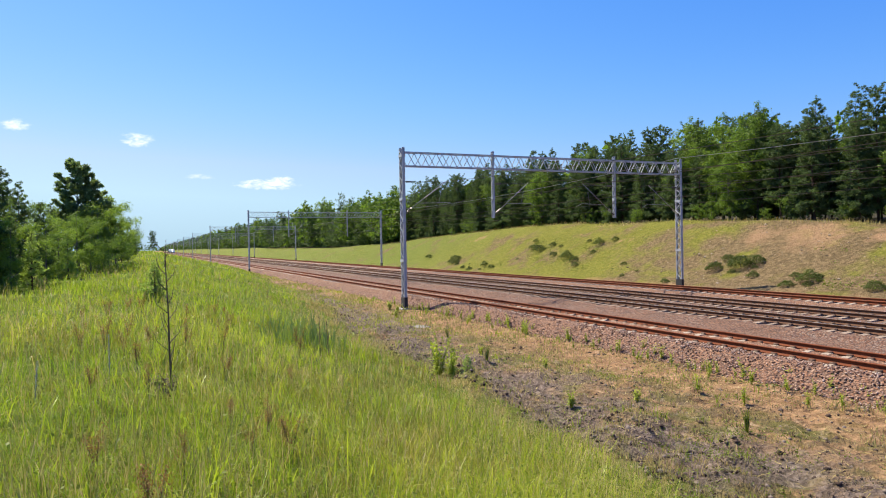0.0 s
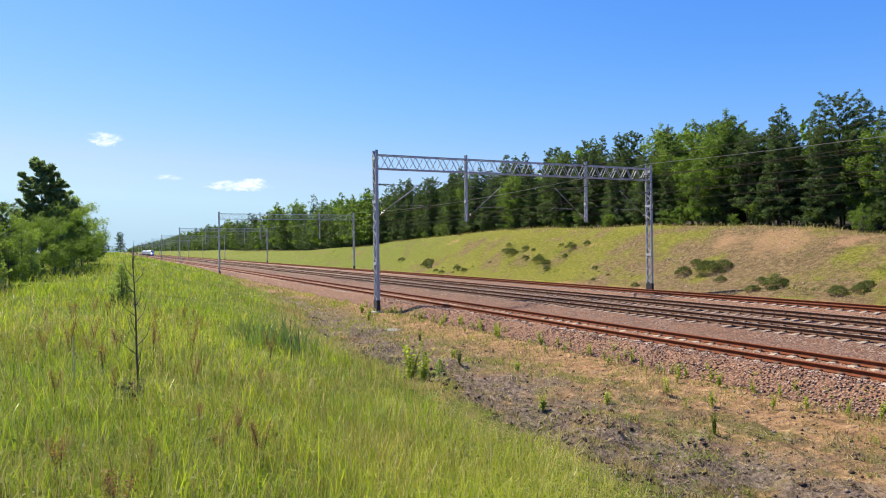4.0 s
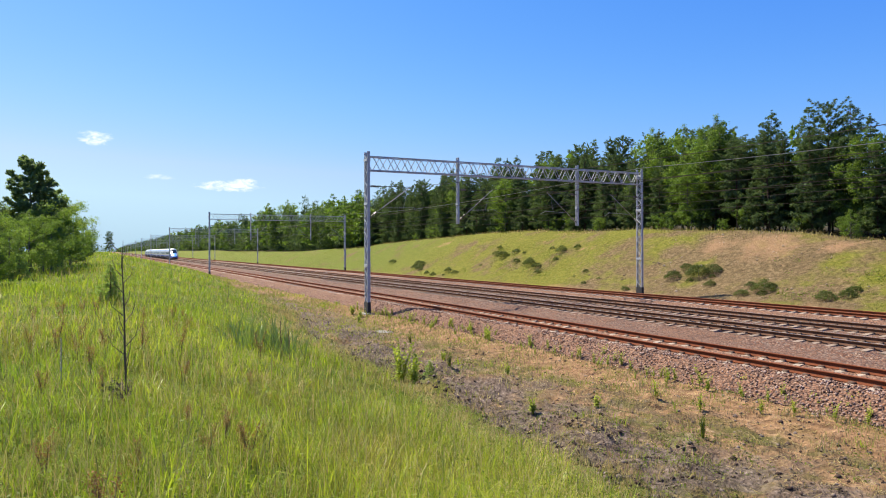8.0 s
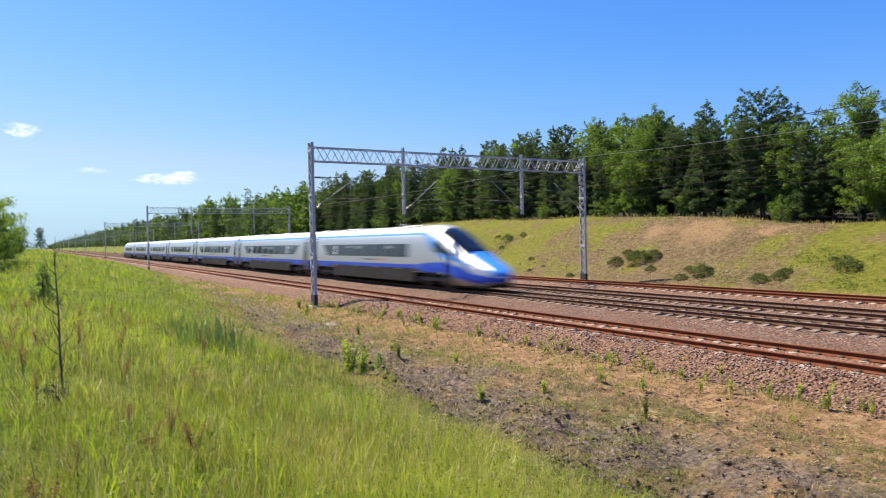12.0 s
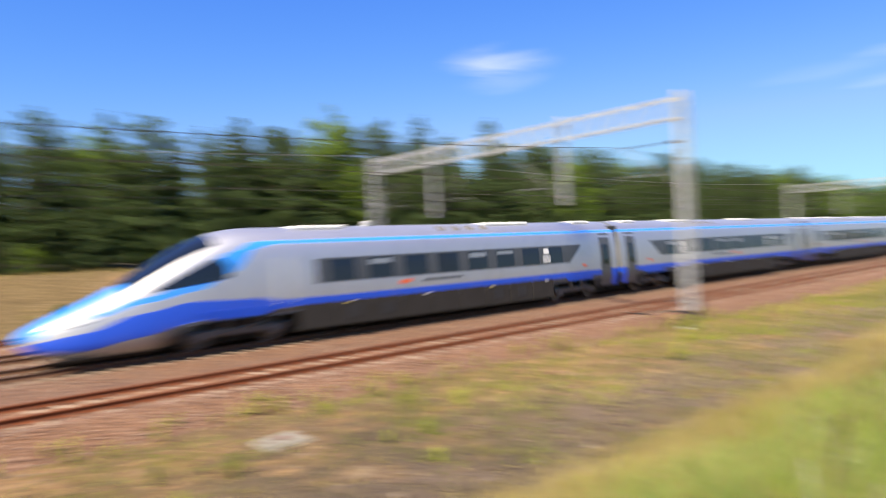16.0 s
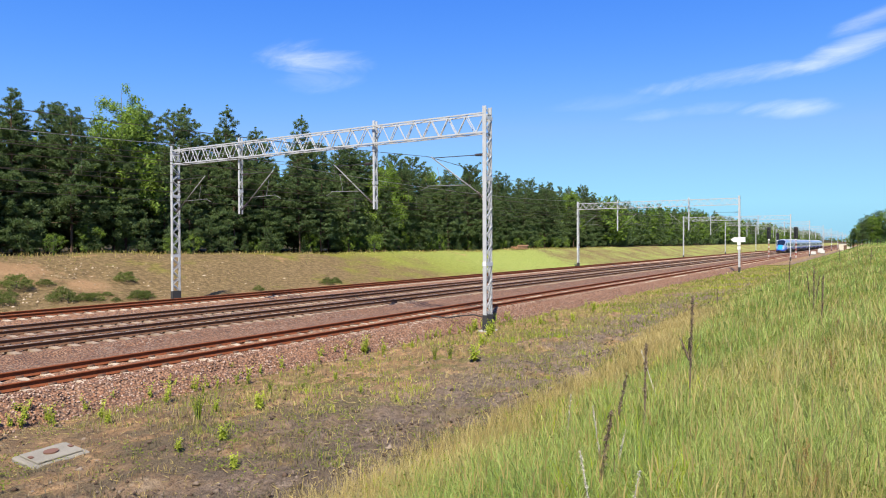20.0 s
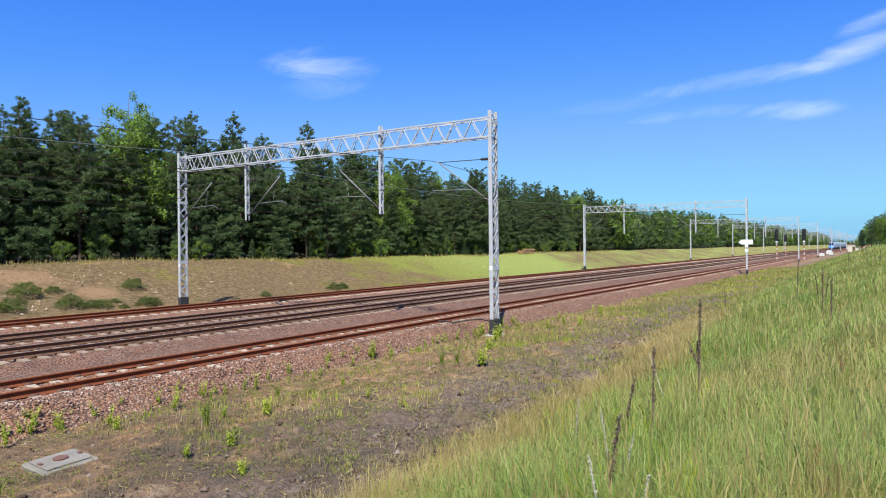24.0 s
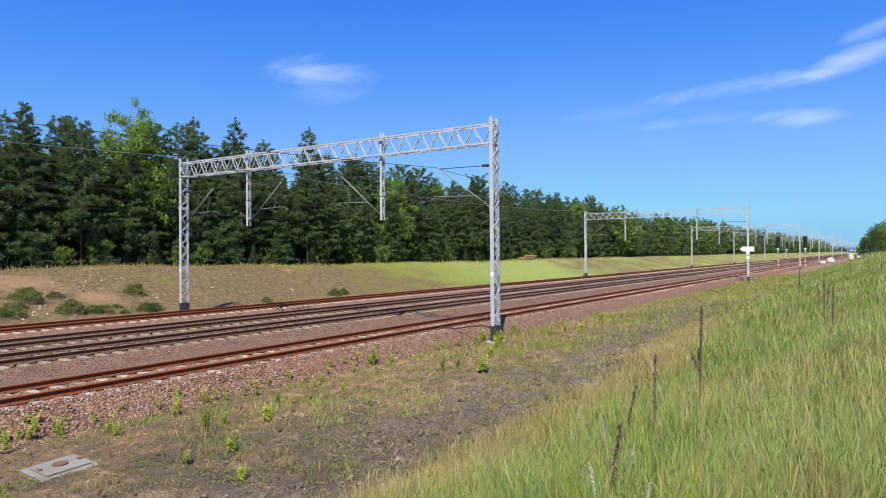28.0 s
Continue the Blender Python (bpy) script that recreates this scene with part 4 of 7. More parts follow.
def fit_out(car, length, head, pan_wide=False):
    """Windows, doors, skirts, bogies and roof gear. x runs from 0 at the leading end back to -length; head: whether that end is the nose."""
    tail_door, lead_door = -(length - 1.22), -1.22
    w0 = -9.15 if head else -4.0
    w1 = -(length - 4.1)
    for side in (-1, 1):
        # the window band: slanted towards the doors, upright behind the cab
        bm = bmesh.new()
        lo = (w1 + 0.25, w0 if head else w0 - 0.25)
        hi = (w1 - 0.85, w0 if head else w0 + 0.85)
        side_patch(bm, side, lo, hi, 1.93, 2.82, 0.006)
        part("window_band", bm, BAND_GLASS, car)
        n = 8
        span = (w0 - (0.25 if head else 0.5)) - (w1 + 0.5)
        pitch = span / n
        for k in range(n):
            x = w0 - (0.25 if head else 0.5) - (k + 0.5) * pitch
            bm = bmesh.new()
            side_patch(bm, side, (x - 0.59, x + 0.59), (x - 0.59, x + 0.59), 1.98, 2.76, 0.011, 3)
            pane = part("window_pane", bm, PANE, car)
            if (k * 5 + (3 if head else 1)) % 7 < 3:
                bm = bmesh.new()
                side_patch(bm, side, (x - 0.52, x + 0.52), (x - 0.52, x + 0.52), 2.44 + 0.06 * (k % 3), 2.70, 0.0145, 2)
                part("blind", bm, BLIND, pane, "half-drawn pale blind")
        for k in (0, n - 2):
            x = w0 - 0.5 - (k + 1) * pitch
            if head and k == 0:
                continue
            bm = bmesh.new()
            side_patch(bm, side, (x - 0.19, x + 0.19), (x - 0.19, x + 0.19), 2.44, 2.7, 0.016, 2)
            for q in range(3):
                side_patch(bm, side, (x - 0.28, x + 0.28), (x - 0.28, x + 0.28), 2.04 + q * 0.12, 2.11 + q * 0.12, 0.016, 1)
            part("pictogram", bm, MARK, car, "white class markings on the glass")
        # doors by the gangways
        for x in ([tail_door] if head else [tail_door, lead_door]):
            bm = bmesh.new()
            side_patch(bm, side, (x - 0.45, x + 0.45), (x - 0.45, x + 0.45), 0.56, 3.36, 0.012, 8)
            d = part("door", bm, DOOR_GREY, car, "anthracite plug door with a narrow window")
            bm = bmesh.new()
            side_patch(bm, side, (x - 0.25, x + 0.25), (x - 0.25, x + 0.25), 1.7, 2.75, 0.018, 4)
            part("door_window", bm, PANE, d)
            bm = bmesh.new()
            s = 1 if x < -length / 2 else -1
            bx = x - s * 0.74
            side_patch(bm, side, (bx - 0.25, bx + 0.25), (bx - 0.25, bx + 0.25), 0.56, 1.42, 0.008, 4)
            part("end_trim", bm, BLUE_TRIM, car)
            bm = bmesh.new()
            end = x - s * 1.0
            side_patch(bm, side, tuple(sorted((end, end + s * 2.0))), tuple(sorted((end, end + s * 2.15))), 0.5, 1.0, -0.004, 3)
            part("end_skirt", bm, UNDER, car)
        if head:
            # driver's door and its rails
            bm = bmesh.new()
            for a in (-7.55, -8.25):
                side_patch(bm, side, (a - 0.018, a + 0.018), (a - 0.018, a + 0.018), 1.3, 2.9, 0.02, 4)
            part("cab_door_rail", bm, ROOF_WHITE, car)
        # painted marks
        bm = bmesh.new()
        x = -(length * 0.47)
        side_patch(bm, side, (x - 0.3, x + 0.3), (x - 0.3, x + 0.3), 1.64, 1.80, 0.008, 1)
        part("mark", bm, MARK_RED, car)
        bm = bmesh.new()
        x = tail_door + 1.9
        side_patch(bm, side, (x - 0.16, x + 0.16), (x - 0.16, x + 0.16), 1.66, 1.8, 0.008, 1)
        part("class_mark", bm, MARK_RED, car)
        bm = bmesh.new()
        x = -(length * 0.47) - 2.0
        side_patch(bm, side, (x - 1.1, x + 1.1), (x - 1.1, x + 1.1), 1.67, 1.76, 0.008, 1)
        part("lettering_bar", bm, DOOR_GREY, car, "small grey line of lettering")
        for k in range(4):
            x = -length * (0.36 + 0.135 * k) - 0.4
            bm = bmesh.new()
            side_patch(bm, side, (x - 0.16, x + 0.16), (x - 0.16, x + 0.16), 1.115, 1.165, 0.012, 1)
            part("sill_mark", bm, MARK if k % 2 else MARK_YELLOW, car)
        # skirt between the bogies
        b0, b1 = (-6.2 if head else -3.55), -(length - 3.55)
        n = 9
        xs = np.linspace(b0 - 2.15, b1 + 2.15, n + 1)
        for a, c in zip(xs, xs[1:]):
            bm = bmesh.new()
            add_box(bm, (c + 0.02, side * 1.385 - 0.03, 0.30), (a - 0.02, side * 1.385 + 0.03, 1.2), bevel=0.012)
            panel = part("skirt_panel", bm, UNDER, car)
            if int(round(a * 7)) % 5 < 2:
                bm = bmesh.new()
                add_box(bm, ((a + c) / 2 - 0.3, side * 1.418 - 0.004, 0.56), ((a + c) / 2 + 0.3, side * 1.418 + 0.004, 1.0))
                part("grille", bm, BLACK, panel)
        # blue bogie valance
        for bx in (b0, b1):
            bm = bmesh.new()
            side_patch(bm, side, (bx - 0.95, bx + 0.95), (bx - 1.35, bx + 1.35), 1.0, 1.3, 0.01, 3)
            part("bogie_valance", bm, BLUE_TRIM, car)
    bm = bmesh.new()
    add_box(bm, (b1 + 2.1, -1.2, 0.36), (b0 - 2.1, 1.2, 1.25))
    # dark core box put in for the black shade around the bogies
    add_box(bm, (-(length - 0.1), -0.45, 0.13), (b0 + (2.4 if head else 3.45), 0.45, 1.25))
    for end in ([-(length - 0.15)] if head else [-(length - 0.15), -0.15]):
        s = 1 if end < -length / 2 else -1
        add_box(bm, (min(end, end + s * 2.0), -1.25, 0.5), (max(end, end + s * 2.0), 1.25, 1.0))
    part("underframe", bm, UNDER, car)
    bogie_at(car, b0)
    bogie_at(car, b1)
    # roof
    for y in (-0.82, 0.82):
        for k in range(4):
            x = -length * 0.56 - k * 0.85
            bm = bmesh.new()
            sg = 1 if y > 0 else -1
            side_patch(bm, sg, (x - 0.24, x + 0.24), (x - 0.24, x + 0.24), 3.74, 3.93, 0.012, 2)
            part("roof_vent", bm, ROOF_GREY, car)
    for x, l in ((-length + 2.2, 1.4), (-length + 8.0, 3.0), (-length * 0.35, 2.2)):
        bm = bmesh.new()
        add_box(bm, (x - l / 2, -0.6, 3.9), (x + l / 2, 0.6, 4.07), bevel=0.06)
        part("roof_fairing", bm, ROOF_WHITE, car)


def end_car():
    car = thing("train_end_car", "silver and blue streamlined power car of a high-speed train", "train car", group="cars of the train")
    st = []
    for s in axis((0.0, 0.4, 0.1), (0.4, 7.0, 0.22)):
        hw, zb, zt = nose_at(s)
        st.append((-s, cut_ring(ring(hw, zb, zt), float(np.interp(s, [3.7, 4.4, 7.0], [0.2, 0.9, 0.95])))))
    for s in axis((8.0, END_LEN - 0.2, 2.5)):
        st.append((-s, hull(0.95)))
    shell("body", st, car)
    # windscreen: the top of the nose skin, slightly proud
    def nose_patch(name, s0, s1, j0, j1, mat, off, label="", n=14):
        bm = bmesh.new()
        grid = []
        for s in np.linspace(s0, s1, n):
            hw, zb, zt = nose_at(s)
            pts = ring(hw + off, zb, zt + off)
            c = len(pts) // 2
            line = []
            for q in np.linspace(j0, j1, 13):
                i = int(math.floor(c + q))
                i = max(0, min(len(pts) - 2, i))
                f = c + q - i
                line.append(bm.verts.new((-s + off * 0.6, pts[i][0] * (1 - f) + pts[i + 1][0] * f, pts[i][1] * (1 - f) + pts[i + 1][1] * f)))
            grid.append(line)
        for a, b in zip(grid, grid[1:]):
            for k in range(12):
                bm.faces.new((a[k], a[k + 1], b[k + 1], b[k]))
        bmesh.ops.recalc_face_normals(bm, faces=bm.faces)
        bmesh.ops.solidify(bm, geom=bm.faces[:], thickness=0.012)
        return part(name, bm, mat, car, label, smooth=True)

    nose_patch("windscreen", 2.75, 5.55, -3.1, 3.1, PANE, 0.02, "large raked dark windscreen")
    for sg in (-1, 1):
        nose_patch("headlamp", 0.95, 1.75, sg * 4.2, sg * 6.4, LAMP_GLASS, 0.012, "slanted white headlamp", 6)
        bm = bmesh.new()
        # cab side window: a long wedge that follows the skin
        grid = []
        for s in np.linspace(3.45, 5.85, 11):
            lo, hi = 2.06 + 0.115 * (s - 3.45), float(np.interp(s, [3.45, 5.35, 5.6, 5.85], [2.10, 2.98, 3.0, 2.75]))
            hw, zb, zt = nose_at(s)
            line = []
            for z in np.linspace(lo, hi, 5):
                zz = SECTION_Z[0] + (z - zb) / (zt - zb) * (SECTION_Z[-1] - SECTION_Z[0])
                line.append(bm.verts.new((-s, sg * (side_y(zz) / 1.415 * hw + 0.018), z)))
            grid.append(line)
        for a, b in zip(grid, grid[1:]):
            for k in range(4):
                bm.faces.new((a[k], a[k + 1], b[k + 1], b[k]))
        bmesh.ops.recalc_face_normals(bm, faces=bm.faces)
        bmesh.ops.solidify(bm, geom=bm.faces[:], thickness=0.01)
        part("cab_side_window", bm, PANE, car)
    bm = bmesh.new()
    add_box(bm, (-3.6, -1.05, 0.16), (-0.75, 1.05, 0.42), bevel=0.08)
    part("obstacle_deflector", bm, UNDER, car)
    fit_out(car, END_LEN, True)
    bm = bmesh.new()
    add_box(bm, (-12.55, -0.05, 4.0), (-12.2, 0.05, 4.24), bevel=0.04)
    part("roof_antenna", bm, ROOF_WHITE, car)
    bm = bmesh.new()
    add_box(bm, (-END_LEN, -1.1, 0.85), (-END_LEN + 0.46, 1.1, 3.75), bevel=0.05)
    part("gangway_bellows", bm, BLACK, car)
    return car


def middle_car():
    car = thing("train_middle_car", "silver passenger car with dark windows and blue belt", "train car", group="cars of the train")
    st = [(-s, hull(0.95)) for s in axis((0.2, MID_LEN - 0.2, 2.5))]
    # the middle cars carry the plain side stripes only
    body = shell("body", [(x - 12.0, p) for x, p in st], car)
    body.location = (12.0, 0, 0)
    fit_out(car, MID_LEN, False)
    for a, b in ((-0.36, 0.0), (-MID_LEN, -MID_LEN + 0.36)):
        bm = bmesh.new()
        add_box(bm, (a, -1.1, 0.85), (b, 1.1, 3.75), bevel=0.05)
        part("gangway_bellows", bm, BLACK, car)
    return car


FRONT = end_car()
TRAIN = [(FRONT, 0.0, False)]
MIDDLE = middle_car()
TRAIN.append((MIDDLE, END_LEN, False))
for k in range(1, 5):
    TRAIN.append((copy_thing(MIDDLE, pose(0, 0, 0)), END_LEN + k * MID_LEN, False))
TRAIN.append((copy_thing(FRONT, pose(0, 0, 0)), 2 * END_LEN + 5 * MID_LEN, True))
# seconds, place of the leading nose along the line
RUN = [(0.0, -762.0), (3.5, -560.0), (6.0, -395.0), (8.0, -268.0), (9.0, -207.0), (10.0, -147.5), (11.0, -89.0), (12.0, -31.0), (13.5, 53.0), (15.0, 135.0),
       (16.0, 191.0), (17.0, 246.5), (18.0, 301.5), (19.0, 356.5), (20.0, 409.5), (21.0, 462.0), (24.0, 620.0), (28.0, 832.0)]


def motions():
    for car, back, turned in TRAIN:
        walk(car, [(t, pose(x - back, TRAIN_Y, 0, 0, 0, 180 if turned else 0)) for t, x in RUN])


# ---- plants ----
BARK_PINE = material("orange_brown_pine_bark", (0.0777, 0.0474, 0.0311), 0.95, vary=0.3, scale=2.0, bump=0.5)
BARK_GREY = material("grey_tree_bark", (0.0888, 0.0799, 0.0666), 0.95, vary=0.35, scale=2.0, bump=0.5)
NEEDLES = foliage("pine_needles", (0.041, 0.069, 0.029), (0.134, 0.194, 0.080), glow=0.45)
LEAVES = foliage("broad_leaves", (0.068, 0.125, 0.022), (0.215, 0.31, 0.060), glow=0.48)
LEAVES_SUN = foliage("young_birch_leaves", (0.085, 0.15, 0.022), (0.27, 0.37, 0.07), glow=0.5)
LEAVES_POPLAR = foliage("grey_green_poplar_leaves", (0.100, 0.148, 0.068), (0.26, 0.335, 0.155), glow=0.5)
NEEDLES_YOUNG = foliage("young_pine_needles", (0.17, 0.26, 0.06), (0.40, 0.50, 0.17), glow=0.6)
HEATHER = foliage("dark_bank_shrub_leaves", (0.042, 0.060, 0.014), (0.135, 0.165, 0.042), glow=0.35)


def leaf_cloud(rng, centres, size, per, spread, flat=0.6, slim=(0.35, 0.6)):
    """Small leaf-shaped faces that turn outwards and up round each centre: (n,3) centres and (n,) sizes. Returns verts, quads."""
    n = len(centres) * per
    o = rng.normal(0, 1, (n, 3))
    c = np.repeat(centres, per, 0) + o * np.repeat(spread, per)[:, None] * np.array([1, 1, flat])
    s = np.repeat(size, per) * rng.uniform(0.6, 1.35, n)
    q = o * 0.6 + np.array([0, 0, 0.55]) + rng.normal(0, 0.55, (n, 3))
    q /= np.linalg.norm(q, axis=1, keepdims=True)
    d = np.cross(q, rng.normal(0, 1, (n, 3)))
    d /= np.linalg.norm(d, axis=1, keepdims=True)
    e = np.cross(q, d)
    k = rng.uniform(*slim, n)[:, None]
    d, e = d * s[:, None], e * s[:, None] * k
    v = np.stack([c - d, c + e, c + d, c - e], 1).reshape(-1, 3)
    f = np.arange(4 * n).reshape(-1, 4)
    return v, f


def clump_cloud(rng, centres, radii, size, per, squash=0.7, slim=(0.22, 0.4), spiky=0.35):
    """Small faces that clothe a lump round each centre: most lie along its skin, some stand out of it. Returns verts, quads."""
    n = len(centres) * per
    o = rng.normal(0, 1, (n, 3)) + np.array([0, 0, 0.35])
    o /= np.linalg.norm(o, axis=1, keepdims=True)
    r = np.repeat(radii, per)[:, None]
    c = np.repeat(centres, per, 0) + o * r * rng.uniform(0.3, 1.25, (n, 1)) * np.array([1, 1, squash])
    s = np.repeat(size, per) * rng.uniform(0.6, 1.35, n)
    q = o + rng.normal(0, 0.42, (n, 3)) + np.array([0, 0, 0.25])
    q /= np.linalg.norm(q, axis=1, keepdims=True)
    d = np.cross(q, rng.normal(0, 1, (n, 3)))
    d /= np.linalg.norm(d, axis=1, keepdims=True)
    out = rng.random(n) < spiky
    d[out] = o[out] + rng.normal(0, 0.4, (int(out.sum()), 3)) + np.array([0, 0, 0.25])
    d /= np.linalg.norm(d, axis=1, keepdims=True)
    e = np.cross(q, d)
    e /= np.maximum(np.linalg.norm(e, axis=1, keepdims=True), 0.05)
    k = rng.uniform(*slim, n)[:, None]
    d, e = d * s[:, None], e * s[:, None] * k
    v = np.stack([c - d, c + e, c + d, c - e], 1).reshape(-1, 3)
    return v, np.arange(4 * n).reshape(-1, 4)


def tube(bm, pts, radii, sides=6):
    rings = []
    for i, p in enumerate(pts):
        p = Vector(p)
        d = (Vector(pts[min(i + 1, len(pts) - 1)]) - Vector(pts[max(i - 1, 0)])).normalized()
        a = d.orthogonal().normalized()
        b = d.cross(a)
        rings.append([bm.verts.new(p + (a * math.cos(6.2832 * k / sides) + b * math.sin(6.2832 * k / sides)) * radii[i]) for k in range(sides)])
    for p, q in zip(rings, rings[1:]):
        for k in range(sides):
            bm.faces.new((p[k], q[k], q[(k + 1) % sides], p[(k + 1) % sides]))
    bm.faces.new(rings[-1][::-1])


def make_tree(name, seed, h, kind, dense=1.0, label="", category="tree", fill=1.0):
    """kind: pine (branched to the ground, pointed), old_pine (bare below, rounded), broad, tall, shrub. Built at the origin."""
    rng = np.random.default_rng(seed)
    ob = thing(name, label, category)
    bm = bmesh.new()
    lean = rng.normal(0, 0.012 * h, 2)
    r0 = 0.0095 * h + 0.022
    spine = [(lean[0] * u * u, lean[1] * u * u, h * u - (0.4 if u == 0 else 0)) for u in (0, 0.15, 0.35, 0.6, 0.8, 0.97)]
    tube(bm, spine, [r0, r0 * 0.85, r0 * 0.68, r0 * 0.45, r0 * 0.25, r0 * 0.06], 7)
    centres, radii = [], []
    if kind in ("pine", "old_pine"):
        first = (0.07 if kind == "pine" else 0.22) * h
        z, odd = first, rng.uniform(0, 6.283)
        while z < 0.965 * h:
            u = (z - first) / (h - first)
            if kind == "pine":
                reach = h * (0.24 * (1 - u) ** 1.0 * (0.7 + 0.3 * min(1, u / 0.2)) + 0.014)
            else:
                reach = h * 0.215 * math.sin(math.pi * min(0.98, 0.22 + 0.74 * u)) ** 0.75 * (1 - 0.25 * u)
            reach *= rng.uniform(0.7, 1.2)
            count = rng.integers(4, 7) if u < 0.85 else 4
            for b in range(count):
                a = odd + 6.283 * b / count + rng.normal(0, 0.28)
                l = reach * rng.uniform(0.6, 1.25)
                rise = l * rng.uniform(-0.12, 0.35) + l * 1.0 * u * u
                cx, cy = lean[0] * (z / h) ** 2, lean[1] * (z / h) ** 2
                p0, p1 = (cx, cy, z), (cx + l * math.cos(a), cy + l * math.sin(a), z + rise)
                tube(bm, [p0, tuple((q + w) / 2 for q, w in zip(p0, p1)), p1], [0.004 * h * (1.1 - u), 0.003 * h * (1.1 - u), 0.001 * h], 3)
                pad = h * (0.0125 + 0.0165 * (1 - u)) * rng.uniform(0.7, 1.3)
                m = max(1, round(l * 0.8 / (pad * 1.35)))
                for k in range(m):
                    f = 1.0 - 0.68 * k / max(1, m)
                    c = [p0[i] + (p1[i] - p0[i]) * f for i in range(3)]
                    side = rng.normal(0, 0.35 * pad * (1 + k))
                    centres.append([c[0] - side * math.sin(a), c[1] + side * math.cos(a), c[2] + rng.normal(0, 0.25 * pad)])
                    radii.append(pad * (1.0 if k == 0 else 0.85))
            odd += 0.9
            z += h * rng.uniform(0.038, 0.056) * (1.0 - 0.3 * u)
        for k in range(3):
            centres.append([lean[0], lean[1], h * (0.955 + 0.02 * k)])
            radii.append(h * (0.014 - 0.003 * k))
        per, squash, slim, mat = round(104 * dense), 0.75, (0.10, 0.19), NEEDLES
        leaf = (0.020 + 0.0076 * h) * fill / math.sqrt(dense)
    elif kind == "mound":
        for i in range(46):
            a, q = i * 2.4, math.sqrt((i + 0.5) / 46)
            r = 0.85 * h * q * rng.uniform(0.85, 1.1)
            centres.append([r * math.cos(a), r * math.sin(a), h * (0.12 + 0.72 * (1 - q * q)) * rng.uniform(0.8, 1.15)])
            radii.append(h * 0.2 * rng.uniform(0.8, 1.2))
        per, squash, slim, mat = round(70 * dense), 0.8, (0.3, 0.5), HEATHER
        leaf = 0.042 * h * fill
    else:
        low = {"shrub": 0.04, "broad": 0.12, "tall": 0.16}[kind]
        nb = {"shrub": 16, "broad": 42, "tall": 58}[kind]
        for i in range(nb):
            u = low + (0.97 - low) * (i + rng.uniform(0, 1)) / nb
            a = i * 2.4 + rng.normal(0, 0.4)
            reach = h * {"broad": 0.25, "tall": 0.25}.get(kind, 0.42) * math.sin(math.pi * min(0.97, 0.2 + 0.74 * u)) ** 0.8 * rng.uniform(0.65, 1.15)
            if kind == "tall":
                reach = h * 0.29 * (1.03 - u) ** 0.5 * rng.uniform(0.6, 1.15)
            p0 = (lean[0] * u * u, lean[1] * u * u, h * u * (0.95 if kind == "tall" else 0.88))
            p1 = (p0[0] + reach * math.cos(a), p0[1] + reach * math.sin(a), min(p0[2] + reach * (rng.uniform(0.5, 1.1) if kind == "tall" else rng.uniform(0.2, 0.8)), h))
            mid = (p0[0] * 0.5 + p1[0] * 0.5, p0[1] * 0.5 + p1[1] * 0.5, p0[2] * 0.55 + p1[2] * 0.45)
            tube(bm, [p0, mid, p1], [0.006 * h * (1.2 - u), 0.004 * h * (1.2 - u), 0.001 * h], 4)
            pad = h * {"shrub": 0.10, "broad": 0.052, "tall": 0.027}[kind] * rng.uniform(0.7, 1.3)
            m = max(1, round(reach / (pad * 1.2)))
            for k in range(m):
                f = 1.0 - 0.75 * k / m
                centres.append([p0[q] + (p1[q] - p0[q]) * f + rng.normal(0, 0.35 * pad) for q in range(3)])
                radii.append(pad * (1.0 if k == 0 else 0.85))
        for k in range(3):
            centres.append([lean[0] + rng.normal(0, 0.02 * h), lean[1] + rng.normal(0, 0.02 * h), h * (0.93 + 0.03 * k)])
            radii.append(0.026 * h)
        per, squash, slim, mat = round(110 * dense), 0.85, (0.45, 0.7), LEAVES
        leaf = (0.018 + 0.0058 * h) * fill / math.sqrt(dense)
    part("trunk", bm, BARK_PINE if "pine" in kind else BARK_GREY, ob, smooth=True)
    c, rad = np.array(centres), np.array(radii)
    v, f = clump_cloud(rng, c, rad, leaf * np.clip(rad / rad.mean(), 0.6, 1.4), per, squash, slim, 0.78 if "pine" in kind else (0.55 if kind == "tall" else 0.3))
    if h > 4:
        # dead and shaded sprays close to the stem
        c = c[rng.permutation(len(c))[:int(len(c) * 0.5)]]
        c = c[c[:, 2] < 0.85 * h]
        axis_x, axis_y = lean[0] * (c[:, 2] / h) ** 2, lean[1] * (c[:, 2] / h) ** 2
        c[:, 0], c[:, 1] = axis_x + (c[:, 0] - axis_x) * 0.5, axis_y + (c[:, 1] - axis_y) * 0.5
        v2, _ = leaf_cloud(rng, c, 0.018 * h * (1.1 - 0.6 * c[:, 2] / h), 8, 0.022 * h * (1.1 - c[:, 2] / h), 0.8, (0.35, 0.6))
        v = np.concatenate([v, v2])
        f = np.arange(len(v)).reshape(-1, 4)
    v[:, 2] = np.maximum(v[:, 2], 0.02)
    link("crown", from_arrays("crown", v, f, mat), ob)
    return ob


def plant(proto, x, y, scale, turn, tilt=0.0, sink=0.05):
    """A copy of a plant on the ground."""
    ob = copy_thing(proto, Matrix.Identity(4))
    ob.matrix_basis = pose(x, y, float(ground_z(x, y)) - sink, tilt, 0, turn) @ Matrix.Diagonal((scale, scale, scale * 1.0, 1))
    return ob


def set_crown(ob, mat):
    """Give a prototype's crown another leaf."""
    for c in ob.children:
        if c.name.startswith("crown"):
            c.data.materials[0] = mat


